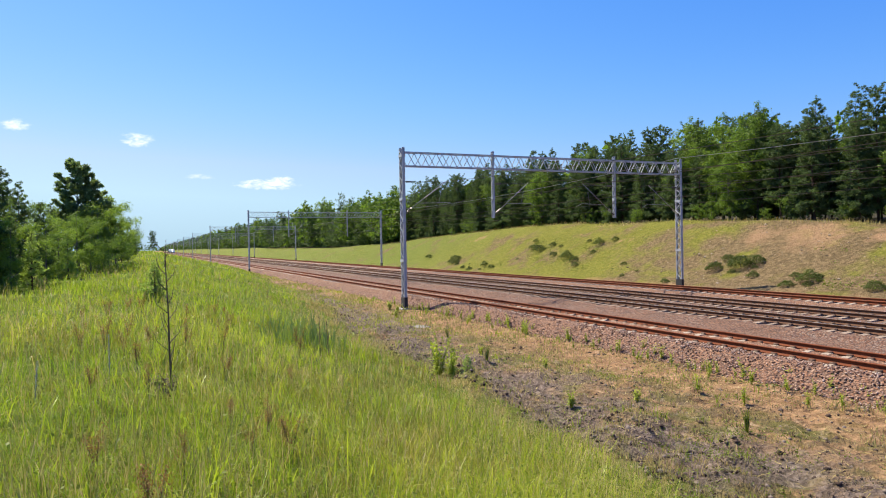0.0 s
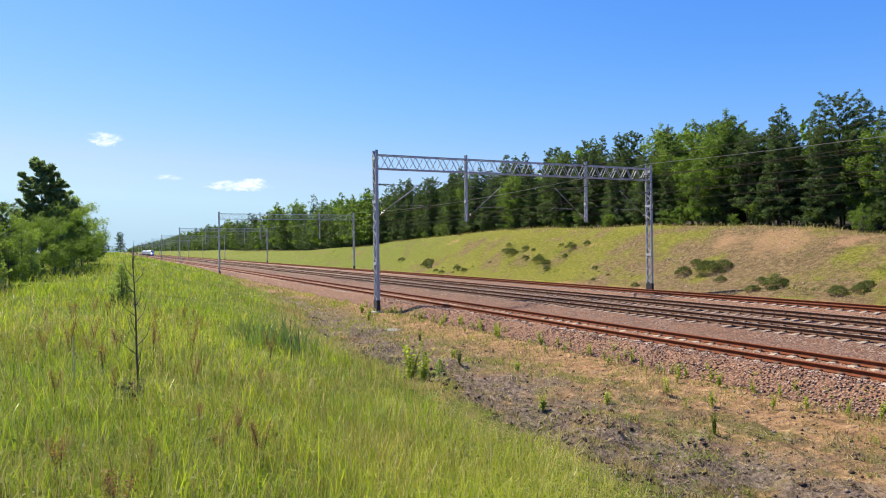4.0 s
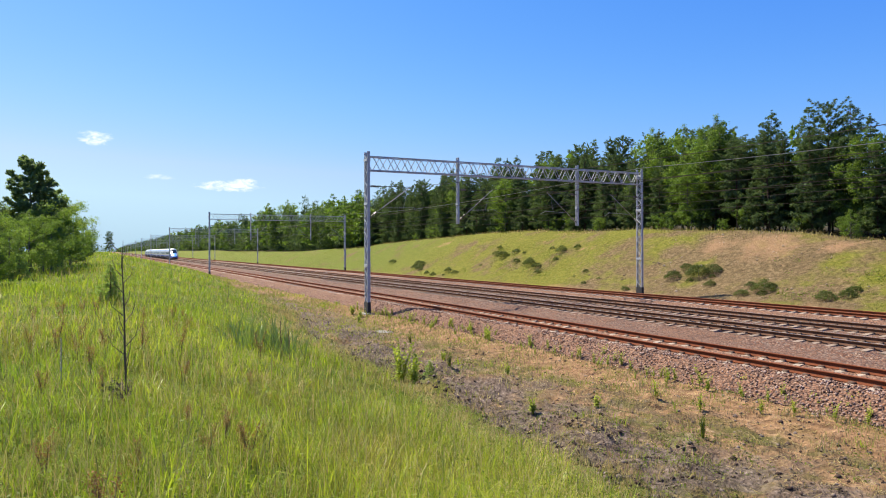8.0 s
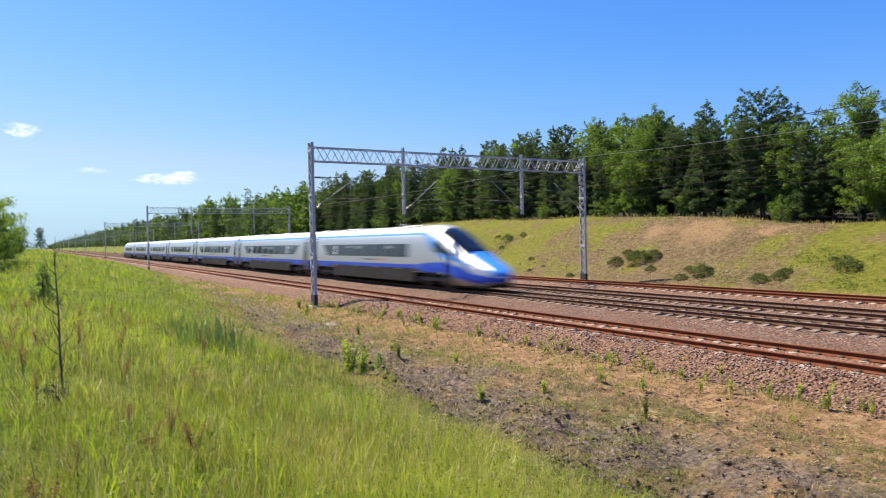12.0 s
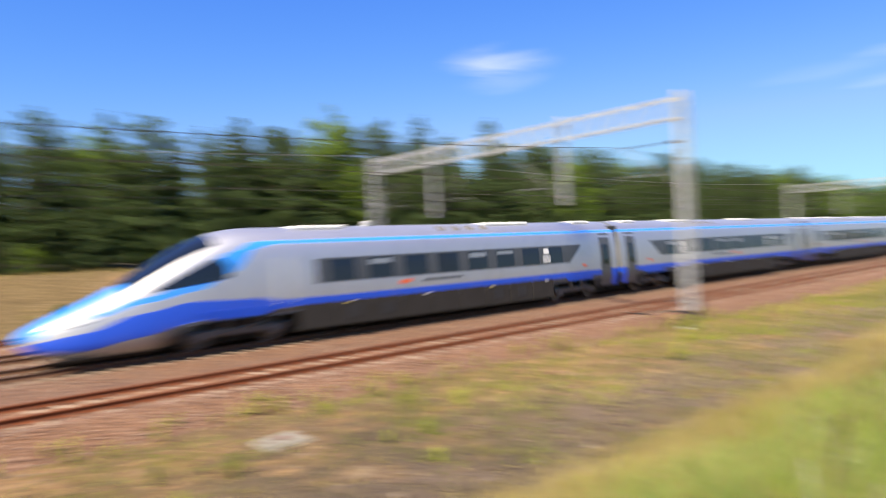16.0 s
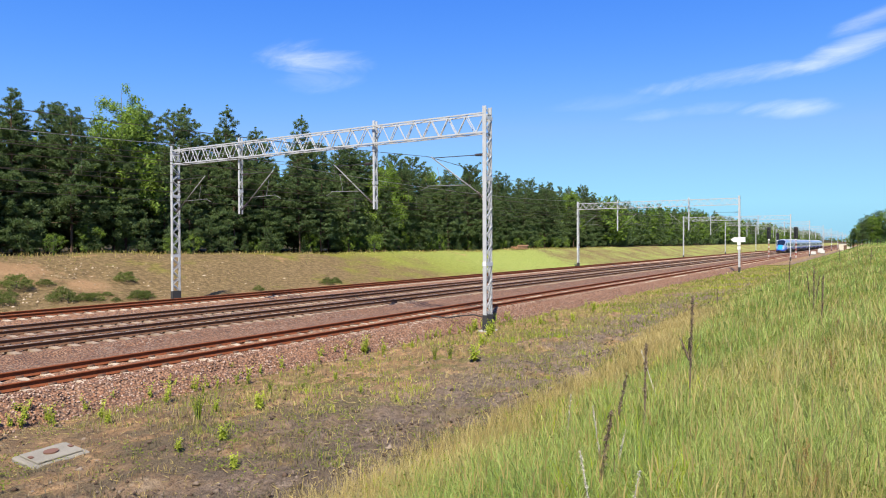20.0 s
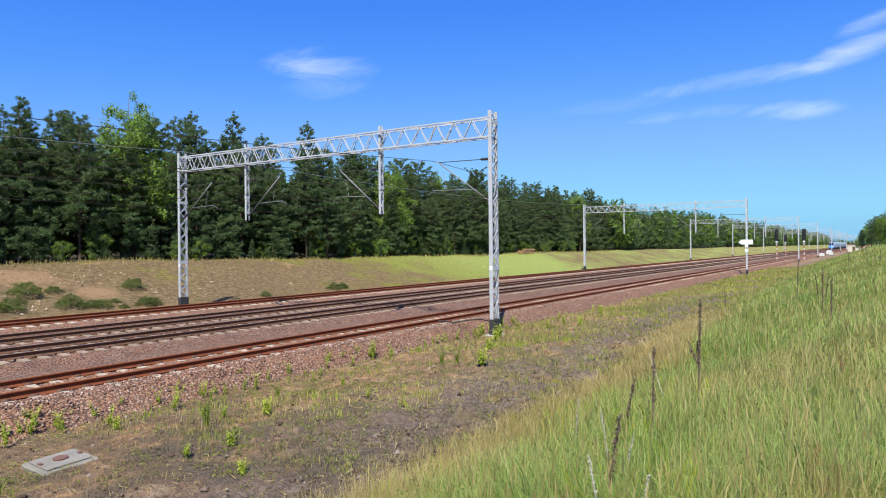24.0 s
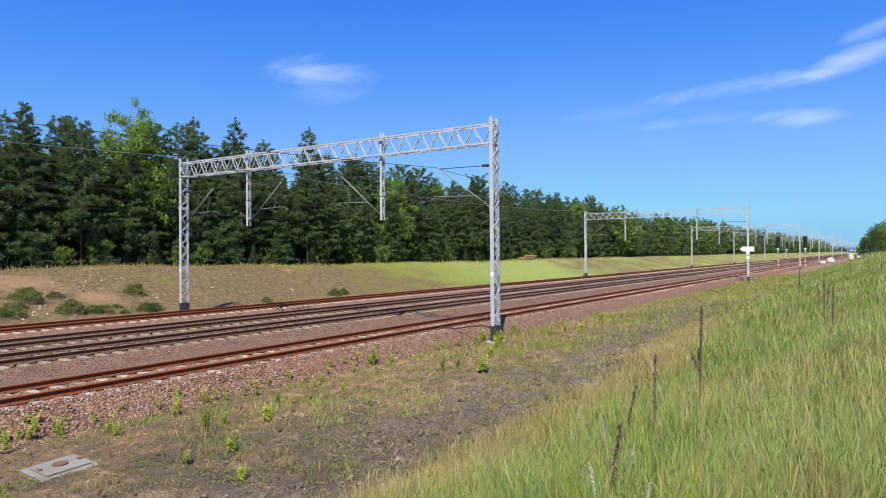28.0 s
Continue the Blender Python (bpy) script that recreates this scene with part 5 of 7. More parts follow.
def discard(ob):
    for o in (*ob.children_recursive, ob):
        bpy.data.objects.remove(o)


def build_woods():
    rng = np.random.default_rng(21)
    pines = [make_tree("pine_tree", 100 + i, 12.0, "pine", 1.0, "dark green pine with a pointed uneven crown at the wood's edge") for i in range(5)]
    olds = [make_tree("pine_tree", 120 + i, 13.0, "old_pine", 1.0, "tall pine with bare orange trunk and ragged crown in the wood") for i in range(3)]
    broads = [make_tree("deciduous_tree", 140 + i, 11.0, "broad", 1.0, "bright green broad-leaved tree among the pines") for i in range(3)]
    shrubs = [make_tree("shrub", 160 + i, 2.6, "shrub", 0.7, "leafy shrub under the pines at the wood's edge", "shrub") for i in range(2)]
    # the edge of the wood along the far bank
    def height_at(x):
        return np.interp(x, [-400, -200, -120, -70, -40, 0, 40, 90, 150, 400], [17.0, 16.0, 11.4, 9.9, 9.4, 10.2, 12.0, 12.2, 12.4, 12.5])
    for row, (y0, step) in enumerate(((50.8, 2.5), (53.2, 2.6), (55.8, 2.8))):
        x = -135.0
        while x < 150:
            px, py = x + rng.normal(0, 0.7), y0 + rng.normal(0, 0.8)
            k = rng.random()
            leafy_share = 0.6 if -28 < px < -2 else (0.05 if px > 18 else 0.1)
            proto = pines[rng.integers(5)] if k < 0.62 * (1 - leafy_share) else (olds[rng.integers(3)] if k < 1 - leafy_share else broads[rng.integers(3)])
            base = 12.0 if proto in pines else (13.0 if proto in olds else 11.0)
            s = float(height_at(px)) / base * rng.uniform(0.72, 1.18) * (0.84, 1.02, 1.06)[row]
            s = min(s, float(height_at(px)) / base * (1.06 if px > 0 else 1.14))
            tagged(plant(proto, px, py, s, rng.uniform(0, 360), rng.normal(0, 1.2)), group="wood along the line")
            x += step * rng.uniform(0.75, 1.3) * (1.0 if abs(x) < 110 else 1.15)
    for x in np.arange(-110, 125, 2.6):
        if rng.random() < 0.8:
            plant(shrubs[rng.integers(2)], x + rng.normal(0, 1.2), 49.6 + rng.normal(0, 0.7), rng.uniform(0.4, 1.0), rng.uniform(0, 360))
    # seedlings of pine along the edge
    for x in (*np.arange(4, 112, 2.0), *np.arange(-70, 0, 5.0)):
        plant(pines[rng.integers(5)], x + rng.normal(0, 0.8), 49.9 + rng.normal(0, 0.4), rng.uniform(0.14, 0.34), rng.uniform(0, 360))
    # single trees that stand out of the edge
    for proto, az, y, h in ((pines[0], -45.5, 53.0, 11.0), (pines[1], -37.6, 54.0, 11.2), (pines[2], -34.7, 54.0, 10.9), (pines[3], 45.6, 53.0, 15.2), (pines[4], 25.2, 54.0, 12.5), (pines[2], 27.9, 54.0, 12.2), (pines[1], 49.9, 54.0, 13.6), (pines[0], 42.2, 54.5, 13.4),
                            (broads[0], 32.2, 52.5, 14.2), (broads[1], -12.0, 52.5, 9.0), (pines[1], 39.6, 54.0, 14.9), (pines[0], 36.8, 54.0, 14.1), (broads[2], -31.0, 52.0, 8.6),
                            (broads[2], -76.4, 56.0, 18.0), (broads[0], -41.4, 51.8, 11.2), (broads[1], -43.8, 51.4, 7.6), (broads[2], -70.6, 50.6, 8.0)):
        base = 12.0 if proto in pines else 11.0
        plant(proto, y * math.tan(radians(az)), y, (h - 0.2) / base, rng.uniform(0, 360))
    far_woods(rng, pines, broads)
    return pines, olds, broads, shrubs


def far_woods(rng, pines, broads):
    """The wood further off: one mass of thinned-out trees on both sides of the line."""
    vs, fs, ms, n = [], [], [], 0
    protos = {}
    for size, keep, grow in (("fine", 1000, 3.9), ("dim", 300, 6.7), ("coarse", 200, 8.3), ("mass", 105, 14.3)):
        protos[size] = []
        for p in pines[:3] + broads[:2]:
            me = [c for c in p.children if c.name.startswith("crown")][0].data
            v = np.empty(len(me.vertices) * 3, dtype=np.float32)
            me.vertices.foreach_get("co", v)
            v = v.reshape(-1, 4, 3)
            span = np.linalg.norm(v[:, 2] - v[:, 0], axis=1)
            v = v[span < 1.6 * np.median(span)]
            pick = rng.permutation(len(v))[:keep]
            c = v[pick].mean(1, keepdims=True)
            protos[size].append((c + (v[pick] - c) * grow, 12.0 if p in pines else 11.0, 0 if p in pines else 1))

    def add(x, y, h, size="coarse"):
        nonlocal n
        v, base, kind = protos[size][rng.integers(5)]
        a, s = rng.uniform(0, 6.28), h / base
        w = v.reshape(-1, 3) * s
        w = np.stack([w[:, 0] * np.cos(a) - w[:, 1] * np.sin(a), w[:, 0] * np.sin(a) + w[:, 1] * np.cos(a), w[:, 2]], 1) + np.array([x, y, float(ground_z(x, y)) - 0.2])
        vs.append(w)
        ms.append(np.full(len(v), kind))
        n += len(w)

    for x in np.arange(-900, -185, 4.6):
        for y in (52.0, 59.0):
            add(x + rng.normal(0, 1.5), y + rng.normal(0, 1.5), rng.uniform(11.0, 16.5), "fine" if x > -260 else "coarse")
    for x in np.arange(210, 900, 4.6):
        for y in (52.0, 58.0):
            add(x + rng.normal(0, 1.5), y + rng.normal(0, 1.5), rng.uniform(9.5, 13.5), "fine" if x < 260 else "coarse")
    for x in np.arange(-190, 215, 3.6):
        for y, h in (((51, 10.8 + 0.8 * (x < 0)), (54, 11.6 + 0.8 * (x < 0))) if x < -132 or x > 147 else ()) + (((56.6, 10.4),) if abs(x) > 125 else ()) + ((59.2, 10.6), (61.5, 9.6), (58, 3.2), (64.0, 6.0)):
            add(x + rng.normal(0, 1.5), y + rng.normal(0, 1.5), h * rng.uniform(0.85, 1.15), "fine" if ((x < -132 or x > 147) and y < 57) or 56.2 < y < 58 else "dim")
    for x in (*np.arange(-520, -130, 5.0), *np.arange(150, 520, 5.0)):
        for y in (63.0, 70.0):
            add(x, y + rng.normal(0, 1.5), (11.5 if x < 0 else 9.5) * rng.uniform(0.85, 1.1), "mass")
        add(x + 2.5, 55.0, 4.5 * rng.uniform(0.8, 1.3), "mass")
    for x in np.arange(-900, -150, 6.0):
        add(x, -8 - 0.02 * abs(x) + rng.normal(0, 4), rng.uniform(5, 9))
    for x in np.arange(-2600, -900, 7.0):
        add(x, 51.0 - 0.006 * (abs(x) - 900) + rng.normal(0, 2), rng.uniform(11, 16), "mass")
    for y in np.arange(-150, 260, 4.5):
        add(-2660 + rng.normal(0, 15), y, rng.uniform(12, 17), "mass")
        add(2400 + rng.normal(0, 15), y, rng.uniform(10, 15), "mass")
    for x in np.arange(320, 900, 6.0):
        add(x, -6 + rng.normal(0, 4), rng.uniform(4, 7))
    v = np.concatenate(vs)
    me = from_arrays("far_wood", v, np.arange(len(v)).reshape(-1, 4), [NEEDLES, LEAVES], face_mats=np.concatenate(ms))
    tagged(new("far_wood", me), "distant mixed wood of pines and birches beside the line", "wood", kind="stuff")


PINES, OLDS, BROADS, SHRUBS = build_woods()


def build_near_bushes():
    rng = np.random.default_rng(33)
    birch = [make_tree("birch_sapling", 200 + i, 5.0, "broad", 1.0, "young birch with bright green leaves beside the field", fill=1.1) for i in range(3)]
    for b in birch:
        set_crown(b, LEAVES_SUN)
    bush = [make_tree("willow_bush", 210 + i, 3.0, "shrub", 2.6, "dense bright green bush at the edge of the field", "bush", fill=1.1) for i in range(2)]
    set_crown(bush[0], LEAVES_SUN)
    poplar = make_tree("poplar", 205, 7.0, "tall", 1.0, "slender broad-leaved tree standing above a thicket", fill=1.2)
    set_crown(poplar, LEAVES_POPLAR)
    small_pine = [make_tree("young_pine", 220 + i, 2.4, "pine", 0.3, "young pine growing in the grass", fill=0.62) for i in range(2)]
    for p in small_pine:
        set_crown(p, NEEDLES_YOUNG)
    # a thicket beside the field: bearing, distance, height, kind
    for az, d, h, k in ((-100.2, 30, 5.2, 3), (-99.2, 29, 2.6, 1), (-98.6, 33, 4.3, 3), (-97.9, 30, 2.3, 2), (-97.4, 37, 3.6, 3), (-98.3, 38, 4.0, 1), (-97.0, 33, 2.4, 1), (-96.2, 37, 2.8, 1), (-95.6, 36, 2.2, 2),
                        (-95.0, 40, 3.4, 1), (-94.9, 46, 6.7, 4), (-94.2, 47, 5.6, 4), (-94.1, 42, 3.2, 1), (-93.6, 44, 3.8, 1), (-93.2, 48, 4.9, 0), (-92.9, 50, 4.4, 1), (-92.4, 53, 3.7, 1), (-92.0, 56, 3.1, 3),
                        (-91.6, 60, 2.6, 1), (-91.2, 70, 2.3, 3), (-96.6, 44, 4.0, 3), (-95.7, 46, 4.0, 1), (-103, 28, 5.0, 3), (-106, 28, 5.0, 0), (-110, 30, 5.4, 3), (-101.5, 34, 6.0, 3), (-99.5, 44, 6.0, 3),
                        (-94.0, 56, 4.6, 3), (-92.6, 66, 4.2, 3)):
        x, y = d * math.sin(radians(az)), d * math.cos(radians(az))
        proto, base = ((birch[rng.integers(3)], 5.0), (bush[rng.integers(2)], 3.0), (small_pine[0], 2.4), (PINES[rng.integers(5)], 12.0), (poplar, 7.0))[k]
        plant(proto, x, y, h / base, rng.uniform(0, 360))
    plant(OLDS[1], -150.0, 0.6, 4.5 / 13, 40)
    plant(BROADS[1], 329.0, 46.5, 5.5 / 11, 40)
    # a group of trees at the other end of the field
    for az, d, h, k in ((88.75, 138, 2.6, 1), (88.95, 134, 3.4, 0), (89.2, 136, 4.3, 1), (89.5, 132, 4.7, 0), (89.8, 138, 5.2, 0), (90.1, 133, 5.2, 1), (90.4, 137, 5.6, 0), (90.8, 132, 5.8, 1), (91.3, 130, 6.2, 0), (91.9, 128, 6.2, 1), (92.6, 127, 6.4, 1), (89.35, 141, 4.6, 1), (90.0, 143, 5.6, 1), (90.6, 143, 6.0, 0)):
        x, y = d * math.sin(radians(az)), d * math.cos(radians(az))
        plant(BROADS[rng.integers(3)] if k else OLDS[rng.integers(3)], x, y, h / (11.0 if k else 13.0), rng.uniform(0, 360))
    # small pines in the grass
    for az, d, h in ((-89.7, 22.8, 1.25), (-64.6, 18.3, 0.8)):
        x, y = d * math.sin(radians(az)), d * math.cos(radians(az))
        p = plant(small_pine[rng.integers(2)], x, y, h / 2.4, rng.uniform(0, 360))
        p.scale = (p.scale.x * 1.5, p.scale.y * 1.5, p.scale.z)
    # low shrubs on the far bank
    bank = [make_tree("bank_shrub", 230 + i, 1.3, "mound", 1.0, "low rounded olive shrub on the parched bank", "shrub") for i in range(3)]
    for x, y, s in ((-87.0, 39.7, 1.5), (-85.5, 39.2, 1.0), (-69.7, 42.2, 1.1), (-67.5, 41.8, 1.3), (-65.5, 42.6, 0.9), (-61.0, 40.8, 1.3), (-58.6, 40.4, 1.0), (-58.0, 43.0, 1.3), (-56.2, 43.6, 0.9), (-63.8, 41.0, 0.8),
                    (-37.8, 40.5, 1.5), (-36.4, 41.0, 1.2), (-39.2, 40.0, 1.1), (-30.6, 39.1, 1.2), (-31.8, 39.6, 0.8), (-34.8, 39.3, 0.7), (-26.0, 38.4, 1.0), (-24.4, 39.0, 1.0), (-76.0, 38.9, 1.2), (-73.6, 38.4, 0.9),
                    (-77.9, 37.6, 0.8), (-80.5, 38.0, 0.8), (-41.8, 37.4, 0.7), (-98.0, 40.3, 1.1), (-21.0, 40.5, 1.2), (-17.0, 38.7, 0.9), (-13.0, 41.0, 1.0), (-8.0, 39.0, 0.9), (-3.0, 40.6, 0.8), (3.0, 39.2, 0.9), (9.0, 40.6, 1.0),
                    (19.5, 41.0, 1.5), (17.5, 38.6, 1.3), (16.2, 38.9, 1.1), (20.1, 38.4, 1.4), (21.6, 38.2, 1.0), (25.9, 41.4, 1.2), (24.1, 37.6, 1.1), (25.6, 37.7, 0.9), (41.3, 37.7, 0.9), (42.9, 37.9, 0.8), (34.2, 37.4, 0.6), (-48.0, 38.2, 0.6), (-50.5, 40.0, 0.6)):
        plant(bank[rng.integers(3)], x + rng.normal(0, 0.3), y, s * rng.uniform(0.42, 0.62), rng.uniform(0, 360)).scale.z *= 0.85
        plant(bank[rng.integers(3)], x + rng.normal(0, 1.5), y + rng.normal(0, 0.8), s * rng.uniform(0.2, 0.45), rng.uniform(0, 360)).scale.z *= 0.75
    for p in birch + bush + small_pine + bank + [poplar]:
        discard(p)


build_near_bushes()
for p in PINES + OLDS + BROADS + SHRUBS:
    discard(p)

# ---- grass ----
def grass_material(name, stops, rough=0.55, glow=0.35, dry=0.5):
    m = bpy.data.materials.new(name)
    m.use_nodes = True
    t = m.node_tree
    b = t.nodes["Principled BSDF"]
    geo = t.nodes.new("ShaderNodeNewGeometry")
    v = math_node(t, "ADD", math_node(t, "ADD", 0.105, math_node(t, "MULTIPLY", geo.outputs["Random Per Island"], 0.29)), math_node(t, "MULTIPLY", noise_node(t, geo.outputs["Position"], 1.1, 5, 0.65), dry * 0.7))
    v = math_node(t, "ADD", v, math_node(t, "MULTIPLY", math_node(t, "SUBTRACT", noise_node(t, geo.outputs["Position"], 0.16, 4), 0.5), 0.9), clamp=True)
    col = ramp_node(t, v, stops)
    t.links.new(col, b.inputs["Base Color"])
    b.inputs["Roughness"].default_value, b.inputs["Specular IOR Level"].default_value = rough, 0.35
    tr = t.nodes.new("ShaderNodeBsdfTranslucent")
    t.links.new(col, tr.inputs[0])
    mx = t.nodes.new("ShaderNodeMixShader")
    mx.inputs[0].default_value = glow
    t.links.new(b.outputs[0], mx.inputs[1])
    t.links.new(tr.outputs[0], mx.inputs[2])
    t.links.new(mx.outputs[0], t.nodes["Material Output"].inputs[0])
    return m


GRASS = grass_material("meadow_grass_blades", [(0.12, (0.085, 0.145, 0.009)), (0.36, (0.205, 0.31, 0.016)), (0.62, (0.385, 0.425, 0.035)), (0.92, (0.52, 0.45, 0.095))], glow=0.5)
LONG = grass_material("long_slope_grass", [(0.12, (0.105, 0.168, 0.036)), (0.36, (0.238, 0.33, 0.074)), (0.62, (0.37, 0.41, 0.118)), (0.9, (0.52, 0.42, 0.19))], glow=0.45)
RUSSET_GRASS = grass_material("russet_slope_grass", [(0.15, (0.14, 0.15, 0.036)), (0.45, (0.31, 0.295, 0.085)), (0.7, (0.40, 0.33, 0.12)), (0.9, (0.46, 0.30, 0.12))], glow=0.45)
RIPE = grass_material("ripe_meadow_grass", [(0.15, (0.115, 0.125, 0.014)), (0.45, (0.245, 0.235, 0.030)), (0.7, (0.35, 0.295, 0.056)), (0.9, (0.40, 0.29, 0.088))], glow=0.35)
FRESH = grass_material("fresh_broad_blades", [(0.12, (0.1628, 0.2368, 0.0133)), (0.4, (0.296, 0.3774, 0.0222)), (0.7, (0.4292, 0.4588, 0.0444)), (0.95, (0.518, 0.4884, 0.1036))], rough=0.4, glow=0.5)
STRAW = grass_material("dry_grass_straw", [(0.15, (0.26, 0.20, 0.06)), (0.5, (0.45, 0.355, 0.14)), (0.9, (0.62, 0.52, 0.28))], glow=0.45)
BANK_GREEN = grass_material("bank_turf", [(0.15, (0.112, 0.124, 0.0165)), (0.5, (0.205, 0.200, 0.034)), (0.9, (0.31, 0.27, 0.068))])
BANK_LUSH = grass_material("lush_bank_turf", [(0.15, (0.185, 0.232, 0.048)), (0.5, (0.295, 0.345, 0.084)), (0.9, (0.395, 0.395, 0.14))])
BANK_DRY = grass_material("parched_turf", [(0.15, (0.092, 0.070, 0.029)), (0.5, (0.178, 0.134, 0.063)), (0.9, (0.285, 0.22, 0.118))], glow=0.3)
HEATH = grass_material("grey_brown_heath", [(0.15, (0.065, 0.056, 0.034)), (0.45, (0.18, 0.148, 0.085)), (0.7, (0.31, 0.245, 0.145)), (0.9, (0.45, 0.36, 0.235))], glow=0.3)
WEED = foliage("weed_leaves", (0.20, 0.27, 0.026), (0.46, 0.50, 0.09), glow=0.55)
HERB = foliage("herb_leaves", (0.074, 0.1036, 0.0133), (0.222, 0.2664, 0.0444), glow=0.4)
RUSSET = foliage("russet_seed_heads", (0.17, 0.085, 0.036), (0.36, 0.19, 0.082), glow=0.4)
DEAD = material("dead_stalk", (0.111, 0.0777, 0.0518), 0.9, vary=0.3, per_object=0.15)
PALE = material("pale_dead_stalk", (0.37, 0.34, 0.285), 0.9, vary=0.2, per_object=0.15)


def blades(rng, x, y, z, h, w, bend, heading=None):
    """Grass blades of one quad and one tip each; heading: where they lean."""
    n = len(x)
    a = rng.uniform(0, 6.283, n)
    b = rng.uniform(0, 6.283, n) if heading is None else heading + rng.normal(0, 0.5, n)
    dx, dy = np.cos(a) * w / 2, np.sin(a) * w / 2
    bx, by = np.cos(b) * bend * h, np.sin(b) * bend * h
    p0 = np.stack([x - dx, y - dy, z], 1)
    p1 = np.stack([x + dx, y + dy, z], 1)
    p2 = np.stack([x + dx * 0.75 + bx * 0.32, y + dy * 0.75 + by * 0.32, z + h * 0.58], 1)
    p3 = np.stack([x - dx * 0.75 + bx * 0.32, y - dy * 0.75 + by * 0.32, z + h * 0.58], 1)
    p4 = np.stack([x + bx, y + by, z + h * np.sqrt(np.maximum(0.2, 1 - bend * bend * 0.8))], 1)
    v = np.stack([p0, p1, p2, p3, p4], 1).reshape(-1, 3)
    i = 5 * np.arange(n)[:, None]
    f = np.concatenate([i + np.array([[0, 1, 2]]), i + np.array([[0, 2, 3]]), i + np.array([[3, 2, 4]])], 1).reshape(-1, 3)
    return v, f


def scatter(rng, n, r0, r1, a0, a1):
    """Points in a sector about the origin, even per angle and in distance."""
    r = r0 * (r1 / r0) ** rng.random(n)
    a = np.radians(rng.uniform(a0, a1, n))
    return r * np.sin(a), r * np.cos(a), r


def build_grass():
    rng = np.random.default_rng(44)
    herbs = []
    parts = {"meadow_grass": ([], []), "dry_grass": ([], []), "bank_grass": ([], []), "long_grass": ([], []), "parched_grass": ([], []), "lush_bank_grass": ([], []), "russet_grass": ([], []), "ripe_grass": ([], []), "fresh_grass": ([], []), "heath_tufts": ([], [])}

    def add(name, v, f):
        vs, fs = parts[name]
        fs.append(f + sum(len(q) for q in vs))
        vs.append(v)

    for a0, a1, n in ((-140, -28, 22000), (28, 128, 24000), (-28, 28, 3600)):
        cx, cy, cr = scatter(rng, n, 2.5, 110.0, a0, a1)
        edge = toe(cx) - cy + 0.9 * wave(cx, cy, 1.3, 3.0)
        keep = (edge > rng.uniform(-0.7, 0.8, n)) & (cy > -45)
        cx, cy, cr, edge = cx[keep], cy[keep], cr[keep], edge[keep]
        right = cx > 0
        m = len(cx)
        # each tussock has its own height, lushness and share of dead blades
        high = np.where(right, 0.38, 0.32) * (1 + 0.4 * wave(cx, cy, 2.3, 1.0)) * np.exp(rng.normal(0, 1, m) * np.where(right, 0.17, 0.26)) * (0.4 + 0.6 * ss(edge, -0.3, 1.8))
        parched = np.clip(np.where(right, 0.13, 0.13 - 0.1 * ss(cr, 8, 20)) + 0.22 * wave(cx, cy, 2.9, 4.0) + 0.55 * (1 - ss(edge, 0.0, 1.9)), 0.03, 0.9)
        bearing = np.degrees(np.arctan2(cx, cy))
        browned = rng.random(m) < np.clip(np.where(right, 0.08 + 0.45 * ss(bearing, 69, 85), 0.52 - 0.45 * ss(cr, 10, 30)) + 0.75 * wave(cx, cy, 1.6, 8.0) + 0.35 * wave(cx, cy, 0.6, 3.0), 0.02, 0.92)
        high = np.where(browned, high * 0.75, high) * np.where(right, 1 - 0.4 * ss(cr, 18, 60), 1.0)
        k = 12
        ox, oy = rng.normal(0, 1, m * k), rng.normal(0, 1, m * k)
        wide = np.repeat(np.maximum(0.05, 0.0165 * cr) * np.exp(rng.normal(0, 0.35, m)), k)
        x, y, lean = np.repeat(cx, k) + ox * wide, np.repeat(cy, k) + oy * wide, np.arctan2(oy, ox)
        r = np.repeat(cr, k)
        tall = np.repeat(high, k) * rng.uniform(0.45, 1.2, m * k)
        w = np.maximum(np.where(np.repeat(right & (bearing < 72), k), 0.0065, 0.0044), r * 0.0007) * rng.uniform(0.6, 1.5, m * k)
        dead = rng.random(m * k) < np.repeat(parched, k)
        bend = np.where(rng.random(m * k) < 0.62, rng.uniform(0.6, 1.05, m * k), rng.uniform(0.05, 0.5, m * k))
        for name, sel in (("meadow_grass", ~dead), ("dry_grass", dead)):
            v, f = blades(rng, x[sel], y[sel], ground_z(x[sel], y[sel]) - 0.02, tall[sel] * (1.0 if name == "meadow_grass" else 1.12), w[sel] * (1.0 if name == "meadow_grass" else 0.65), bend[sel], lean[sel])
            if name == "meadow_grass":
                tan = np.repeat(browned, k)[sel]
                for other, pick in (("long_grass" if a0 > 0 else "meadow_grass", ~tan), ("russet_grass" if a0 > 0 else "ripe_grass", tan)):
                    q = np.repeat(pick, 5)
                    w5 = v[q]
                    add(other, w5, np.concatenate([5 * np.arange(len(w5) // 5)[:, None] + np.array([[0, 1, 2]]), 5 * np.arange(len(w5) // 5)[:, None] + np.array([[0, 2, 3]]), 5 * np.arange(len(w5) // 5)[:, None] + np.array([[3, 2, 4]])], 1).reshape(-1, 3))
            else:
                add(name, v, f)
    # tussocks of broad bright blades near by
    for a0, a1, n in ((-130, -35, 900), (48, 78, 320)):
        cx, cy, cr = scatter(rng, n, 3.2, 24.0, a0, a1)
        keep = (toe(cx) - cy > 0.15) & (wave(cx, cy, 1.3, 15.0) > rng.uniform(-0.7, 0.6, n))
        cx, cy, cr = cx[keep], cy[keep], cr[keep]
        k = 9
